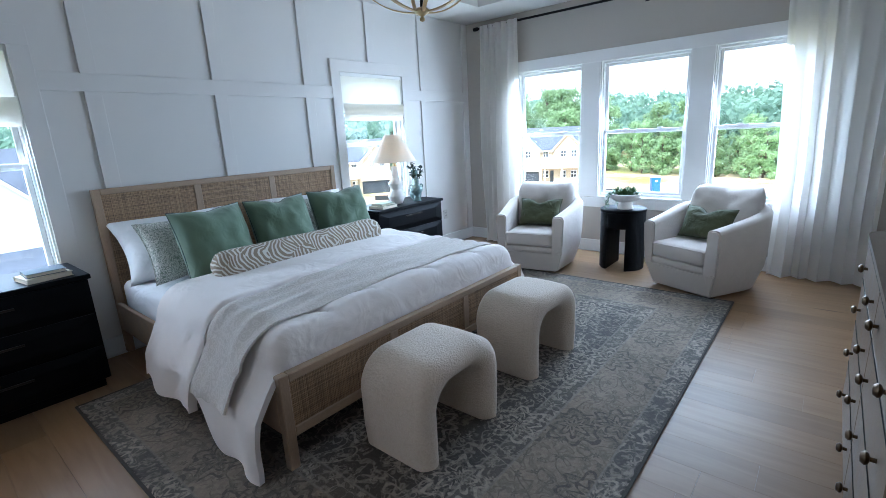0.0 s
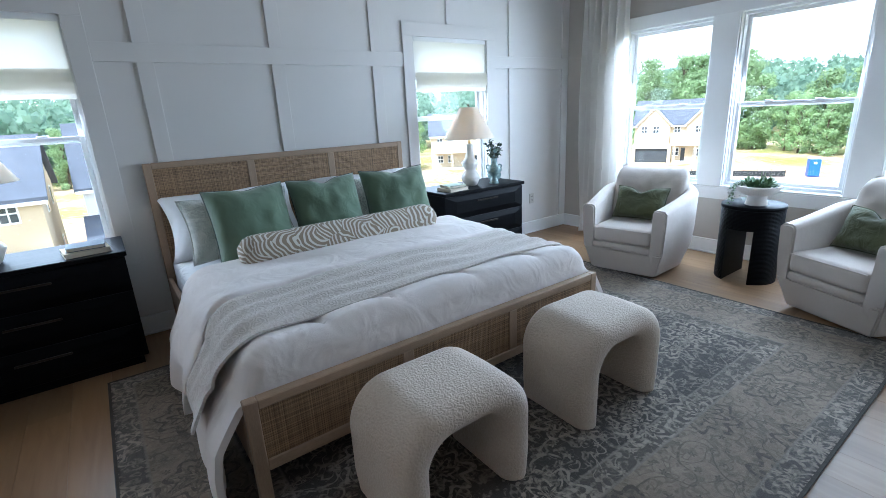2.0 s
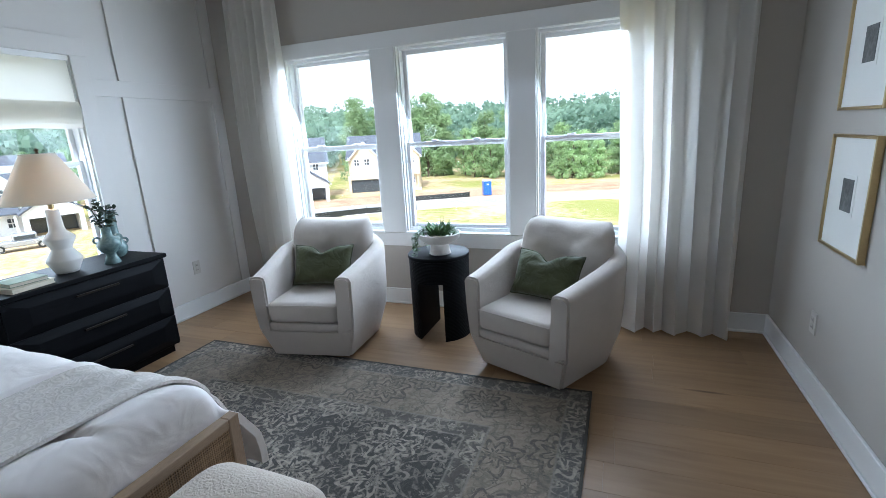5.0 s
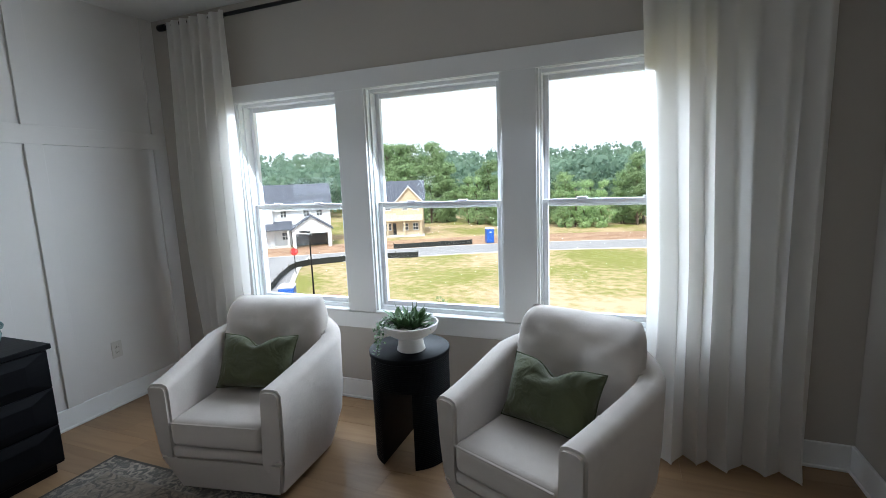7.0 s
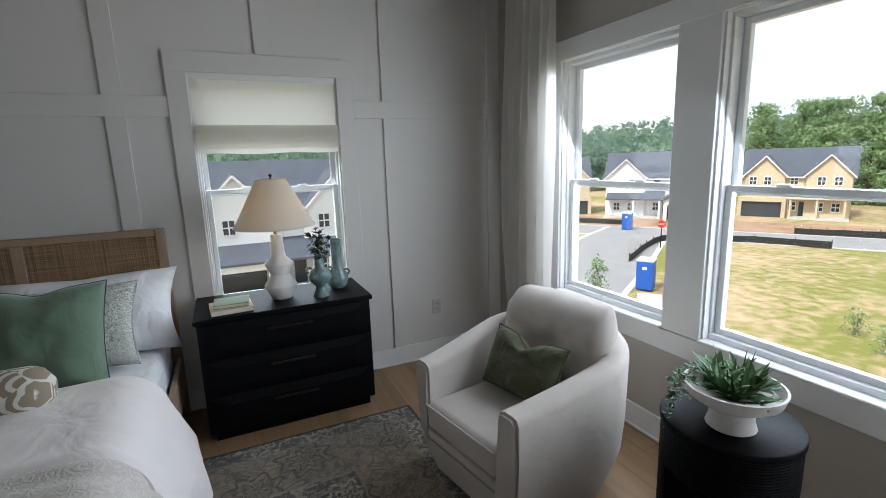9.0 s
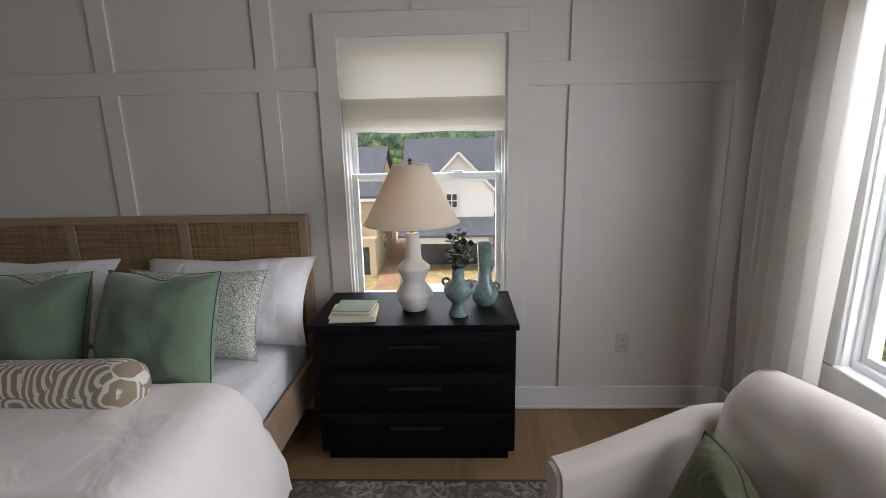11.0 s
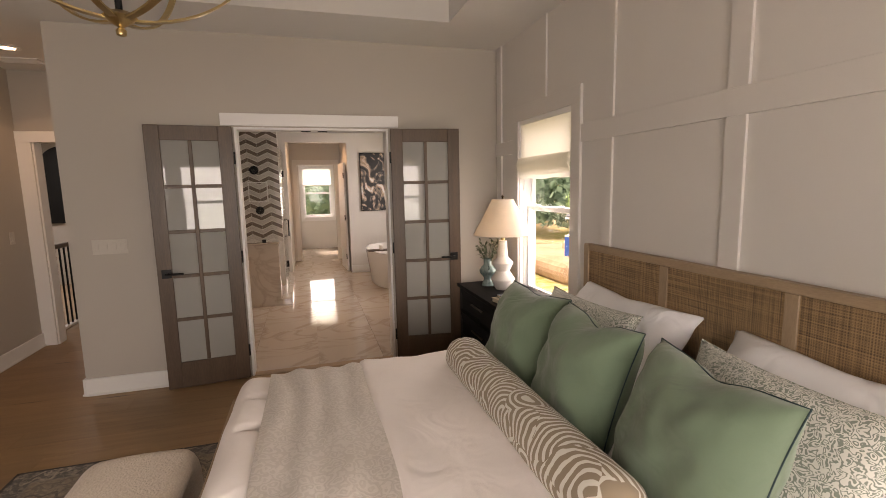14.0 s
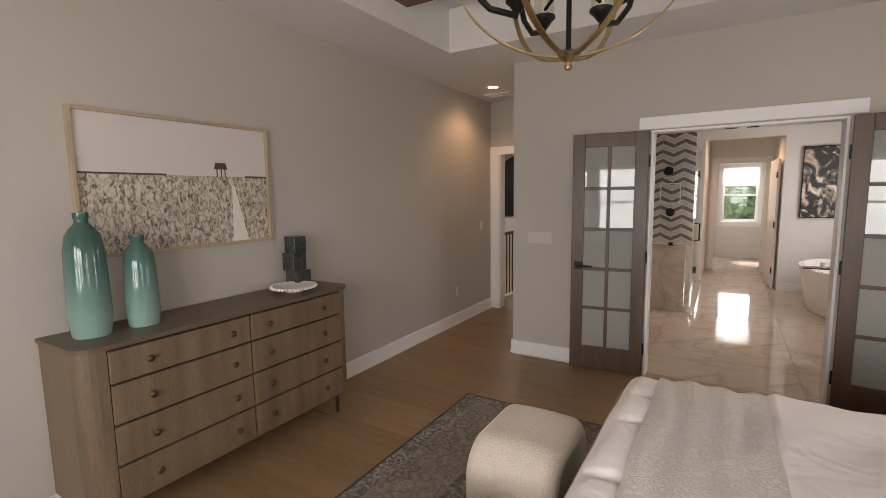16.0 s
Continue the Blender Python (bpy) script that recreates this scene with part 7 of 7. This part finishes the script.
    for sx in (-h, h):
        for yy in (0.3 * d, 0.7 * d):
            for z0 in (1.1, 4.8):
                win = part("window", boxes((sx - 0.05, sx + 0.05, yy - 0.45, yy + 0.45, z0, z0 + 1.3)), WHITESIDING, e)
                part("pane", boxes((sx - 0.08, sx + 0.08, yy - 0.36, yy + 0.36, z0 + 0.1, z0 + 1.2)), DARKHOLE, win)
    part("door", boxes((0.1 * w - 0.5, 0.1 * w + 0.5, -0.06, 0.02, 0.25, 2.35)), DARKHOLE, e)
    part("fascia", boxes((-h - 0.35, h + 0.35, -0.5, -0.4, he - 0.45, he - 0.25)), WHITESIDING, e)
    return e


house((-52.2, 64.5), 38, 15, 9, 6.3, 9.9, WRAP, "white wrapped house under construction with a dark roof", 0.28, (-0.30,), "gable")
house((-40.3, 78.5), 24, 13, 9, 6.2, 9.8, YELLOW, "cream sheathed house under construction with a slate roof", -0.28, (0.30, -0.27), "flush")
house((-66, 55), 55, 13, 9, 6.0, 9.4, YELLOW, "cream sheathed house behind the side road", 0.28, (0.3,), "flush")
house((-40, 7.2), 90, 15, 10, 6.2, 10.2, WHITESIDING, "white sided house with an open garage and slate roof", -0.25, (-0.2, 0.32), "lean")
house((-37, -9.05), 90, 13.5, 11, 6.2, 9.6, YELLOW, "cream sheathed house beside a clay trench", 0.28, (0.05,), "flush")
house((-72, 37), 66, 14, 10, 6.2, 9.8, WHITESIDING, "white sided house with dark windows and a slate roof", 0.28, (-0.1,), "gable")
house((-34, -40), 100, 13, 10, 6.2, 9.6, YELLOW, "cream sheathed house past the clay lots", -0.28, (0.3,), "flush")
ribbon("driveway", [(-33.5, 3.6), (-27, 3.2), (-20, 2.0)], 6.0, 0.07, CONCRETE, "pale concrete driveway before the white house", "driveway")


def privy(x, y, z=None):
    e = thing("portable_toilet", "blue portable toilet with a white roof on site", "portable toilet", (x, y, GZ + 0.1 if z is None else z), 30, "portable toilets")
    part("cabin", boxes((-0.58, 0.58, -0.58, 0.58, 0, 2.1), bevel=0.05), BLUEPLASTIC, e)
    part("roof", boxes((-0.62, 0.62, -0.62, 0.62, 2.1, 2.3), bevel=0.08), WHITESIDING, e)
    part("door", boxes((-0.36, 0.36, -0.61, -0.57, 0.15, 1.95), bevel=0.02), BLUEPLASTIC, e)
    part("sign_plate", boxes((-0.15, 0.15, -0.625, -0.605, 1.55, 1.75)), WHITESIDING, e)


for x, y in ((-24.4, 31.1), (-45.6, 51.6), (-19.3, 71.5)):
    privy(x, y)
bank = structure("clay_bank", boxes((-40, -26, -52, -36, GZ - 0.2, -6.2), bevel=1.0, seg=3), CLAY, "raised red clay bank on the building lots", "ground")
privy(-29.5, -40.5, -6.2)


def silt_fence(pts):
    e = thing("silt_fence", "low black silt fence on stakes along the road", "fence", (0, 0, GZ))
    bm = bmesh.new()
    vs = [(bm.verts.new((x, y, 0)), bm.verts.new((x + 0.05, y, 0.75 + 0.1 * noise.noise(Vector((x, y, 0)))))) for x, y in pts]
    for a, b in zip(vs, vs[1:]):
        bm.faces.new((a[0], b[0], b[1], a[1]))
    part("fabric", thick(bm, 0.03), SILT, e)
    for x, y in pts:
        part("stake", boxes((x - 0.03, x + 0.03, y - 0.03, y + 0.03, 0, 0.95)), BARK, e)


silt_fence([(-31.5, 37), (-32.6, 39), (-34, 41.2), (-35.2, 43.4), (-36.4, 45.8), (-37.2, 48), (-36.8, 50), (-35, 51.8), (-33, 53.6), (-31.2, 55), (-28, 56.6), (-25.2, 57.6)])
silt_fence([(-32 + 1.3 * k, 64.0 + 0.72 * k) for k in range(9)])
silt_fence([(-56 + 1.8 * k, 50.5 + 1.1 * k) for k in range(5)])
sp = thing("stop_sign", "red octagonal stop sign with white letters on a post", "road sign", (-34.6, 44.8, GZ), 35)
part("post", tube([(0, 0, 0), (0, 0, 3.1)], 0.05), BLACKMETAL, sp)
REDSIGN = mat("sign_red", (0.5, 0.02, 0.02), 0.5, var=0.05)
plate_ob = part("sign_plate", moved(lathe([(0.42, -0.01), (0.42, 0.01)], 8), pose(0, -0.06, 2.6, 90, 22.5, 0)), REDSIGN, sp)
txt = bpy.data.curves.new("stop_word", "FONT")
txt.body, txt.size, txt.align_x, txt.align_y = "STOP", 0.26, "CENTER", "CENTER"
tx = new("lettering", txt)
tx.parent = sp
tx.matrix_basis = pose(0, -0.075, 2.6, 90, 0, 0)
txt.materials.append(WHITESIDING)
lampost = thing("street_lamp", "thin black street lamp post by the road", "street lamp", (-23.7, 33.4, GZ))
part("post", tube([(0, 0, 0), (0, 0, 6.2)], [0.08, 0.05], 8), BLACKMETAL, lampost)
part("head", boxes((-0.9, 0.1, -0.08, 0.08, 6.15, 6.3), bevel=0.03), BLACKMETAL, lampost)

truck = thing("pickup_truck", "silver pickup truck parked on the side road", "truck", (-60.5, 31.6, GZ + 0.05), 66)
SILVER = mat("silver_car_paint", (0.42, 0.43, 0.45), 0.25, metal=0.5, var=0.03)
part("body", boxes((-2.7, 2.7, -0.95, 0.95, 0.45, 1.05), bevel=0.12, seg=2), SILVER, truck)
part("cab", boxes((-0.6, 1.5, -0.82, 0.82, 1.05, 1.75), bevel=0.18, seg=2), SILVER, truck)
part("window", boxes((-0.45, 1.35, -0.84, 0.84, 1.15, 1.58), bevel=0.05), DARKHOLE, truck)
for x in (-1.7, 1.75):
    for y in (-0.9, 0.9):
        wh = part("wheel", moved(lathe([(0.0, -0.12), (0.38, -0.12), (0.40, 0), (0.38, 0.12), (0.0, 0.12)], 20), pose(x, y, 0.40, 90, 0, 0)), SILT, truck)
        part("rim", moved(lathe([(0.0, -0.14), (0.22, -0.135), (0.22, 0.135), (0, 0.14)], 14), pose(x, y, 0.40, 90, 0, 0)), SILVER, wh)


# trees
def clump(vs, fs, c, r, rn, n, k_=1.0):
    for _ in range(n):
        d = Vector((rn.gauss(0, 1), rn.gauss(0, 1), rn.gauss(0, 0.8))).normalized() * r * rn.uniform(0.55, 1.08)
        p = c + d
        a = Vector((rn.uniform(-1, 1), rn.uniform(-1, 1), rn.uniform(-1, 1))).normalized()
        b = a.cross(d.normalized())
        s = rn.uniform(0.16, 0.36) * k_
        k = len(vs)
        vs += [p - a * s, p + b * s * 0.7, p + a * s, p - b * s * 0.7]
        fs.append((k, k + 1, k + 2, k + 3))


def tree(h, spread, seed, leaves=2200):
    rn = random.Random(seed)
    e = thing("tree", "tall leafy spring tree at the edge of the woods", "tree", (0, 0, GZ), 0, "trees at the woods' edge")
    bits = [tube([(0.15 * math.sin(k * 1.3 + seed), 0.12 * math.cos(k + seed), h * 0.85 * k / 6) for k in range(7)], [0.019 * h * (1 - k / 7.5) for k in range(7)], 7)]
    vs, fs = [], []
    nc = 46
    for k in range(nc):
        q = rn.uniform(0.0, 1)
        a = rn.uniform(0, 6.28)
        rad = spread * (1 - 0.8 * max(0.0, q - 0.35)) * rn.uniform(0.25, 1.0)
        c = Vector((rad * math.cos(a), rad * math.sin(a), h * (0.03 + 0.93 * q)))
        bits.append(tube([(0, 0, max(0.07 * h, c.z - 0.14 * h)), tuple(c * 0.6 + Vector((0, 0, 0.36 * c.z - 0.4))), tuple(c)], [0.006 * h, 0.0035 * h, 0.0014 * h], 5))
        clump(vs, fs, c, rn.uniform(0.75, 1.35) * h / 13, rn, leaves // nc, min(1.0, 0.12 + h / 18))
    part("trunk", merge(*bits), BARK, e)
    me = bpy.data.meshes.new("crown")
    me.from_pydata([tuple(v) for v in vs], [], fs)
    me.materials.append(LEAVES)
    cr = new("crown", me)
    cr.parent = e
    return e


protos = [tree(10.5, 2.4, 1, 4600), tree(14, 3.0, 2, 4600), tree(9, 2.3, 3, 4600), tree(18.5, 3.8, 4, 5600)]
spots = []
rn = random.Random(5)
for k in range(64):
    x = -30 + k * 1.9 + rn.uniform(-1, 1)
    spots.append((x, 96 + rn.uniform(-3, 6) - 0.10 * max(0, x)))
for k in range(22):
    spots.append((-46 + rn.uniform(-14, 14), 100 + rn.uniform(-4, 8)))
for k in range(34):
    a = radians(140 + k * 3.4)
    spots.append((-20 + 88 * math.cos(a) + rn.uniform(-3, 3), 20 + 88 * math.sin(a) + rn.uniform(-3, 3)))
used = set()
for k, (x, y) in enumerate(spots):
    i = rn.choice((1, 3, 3)) if -62 < x < -40 and y > 88 else rn.choice((0, 0, 2, 2, 1))
    m = pose(x, y, GZ + max(0, (math.hypot(x + 20, y - 30) - 115) * 0.07), 0, 0, rn.uniform(0, 360))
    if i not in used:
        used.add(i)
        protos[i].matrix_basis = m
    else:
        copy_thing(protos[i], m)
for k in range(4):
    if k not in used:
        protos[k].matrix_basis = pose(-50 + 4 * k, 104, GZ)
# shrubs in the meadow
sapling = tree(4.0, 0.7, 9, 900)
sapling.matrix_basis = pose(-21.3, 23.5, GZ)
bush = tree(1.5, 0.7, 14, 420)
bush.matrix_basis = pose(-12.6, 33.5, GZ)
tagged(bush, "small green shrub in the meadow grass", "shrub", "meadow shrubs")
copy_thing(bush, pose(-10.7, 31.8, GZ, 0, 0, 70))
tagged(sapling, "slender young tree on the lawn by the road", "tree")
# far woods
rn = random.Random(8)
vs, fs = [], []
for k in range(4200):
    a = rn.uniform(0.3, 4.9)
    r = 104 + 250 * rn.random() ** 1.5
    x, y = -20 + r * math.cos(a), 30 + r * math.sin(a)
    z = GZ + max(0, min(26, (r - 115) * 0.10) * (0.7 + 0.6 * noise.noise(Vector((x * 0.006, y * 0.006, 2)))))
    hgt = rn.uniform(8, 14)
    for q in range(3):
        c = Vector((x + rn.uniform(-2, 2), y + rn.uniform(-2, 2), z + hgt * (0.35 + 0.3 * q)))
        for _ in range(16):
            d = Vector((rn.gauss(0, 1), rn.gauss(0, 1), rn.gauss(0, 0.8))).normalized() * rn.uniform(1.2, 2.7)
            p = c + d
            t1 = Vector((rn.uniform(-1, 1), rn.uniform(-1, 1), rn.uniform(-1, 1))).normalized()
            t2 = t1.cross(d.normalized())
            s = rn.uniform(0.5, 1.2)
            n0 = len(vs)
            vs += [tuple(p - t1 * s), tuple(p + t2 * s), tuple(p + t1 * s), tuple(p - t2 * s)]
            fs.append((n0, n0 + 1, n0 + 2, n0 + 3))
me = bpy.data.meshes.new("far_woods")
me.from_pydata(vs, [], fs)
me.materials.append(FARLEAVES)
tagged(new("far_woods", me), "dense green woods on the far hills", "woods", "", "stuff")

# ---------- floor boards and marble slabs ----------
def lay(parent, x0, x1, y0, y1, along, width, lengths, material, name, seed, z=0.0, gap=0.0005):
    rn = random.Random(seed)
    cache = {}
    count = 0
    across0, across1, a0, a1 = (y0, y1, x0, x1) if along == "x" else (x0, x1, y0, y1)
    c = across0
    while c < across1 - 0.005:
        w = min(width, across1 - c)
        s = a0 - rn.uniform(0, lengths[0])
        while s < a1:
            ln = rn.choice(lengths)
            p, q = max(s, a0), min(s + ln, a1)
            s += ln
            if q - p < 0.02:
                continue
            key = (round(q - p, 2), round(w, 3))
            if key not in cache:
                L, Wd, b = q - p - gap, w - gap, 0.0004
                bm = bmesh.new()
                box(bm, *((0, L, 0, Wd) if along == "x" else (0, Wd, 0, L)), -0.006, 0.0)
                bmesh.ops.bevel(bm, geom=[e for e in bm.edges if all(v.co.z > -0.001 for v in e.verts)], offset=b, segments=1, affect="EDGES")
                me = bpy.data.meshes.new(name)
                bm.to_mesh(me)
                bm.free()
                me.materials.append(material)
                cache[key] = me
            t = new(name, cache[key])
            t.parent = parent
            t.location = (p, c, z) if along == "x" else (c, p, z)
            count += 1
        c += width
    return count


wood = thing("floor_boards", "light oak floor boards with dark knots", "floor", kind="structure")
lay(wood, AX, XW, BW, YW, "x", 0.19, [1.1, 1.5, 1.9], PLANK, "plank", 11, 0.0, 0.0008)
wood2 = thing("hall_floor_boards", "light oak floor boards in the hall", "floor", kind="structure")
lay(wood2, -0.30, XW, -3.6, BW, "x", 0.19, [1.1, 1.5, 1.9], PLANK, "plank", 12, 0.0, 0.0008)
mar = thing("marble_floor", "glossy cream marble floor slabs with brown veins", "floor", kind="structure")
lay(mar, BX0, BX1, -9.28, BW - 0.06, "y", 0.6, [1.2], MARBLE, "slab", 13, 0.0, 0.002)
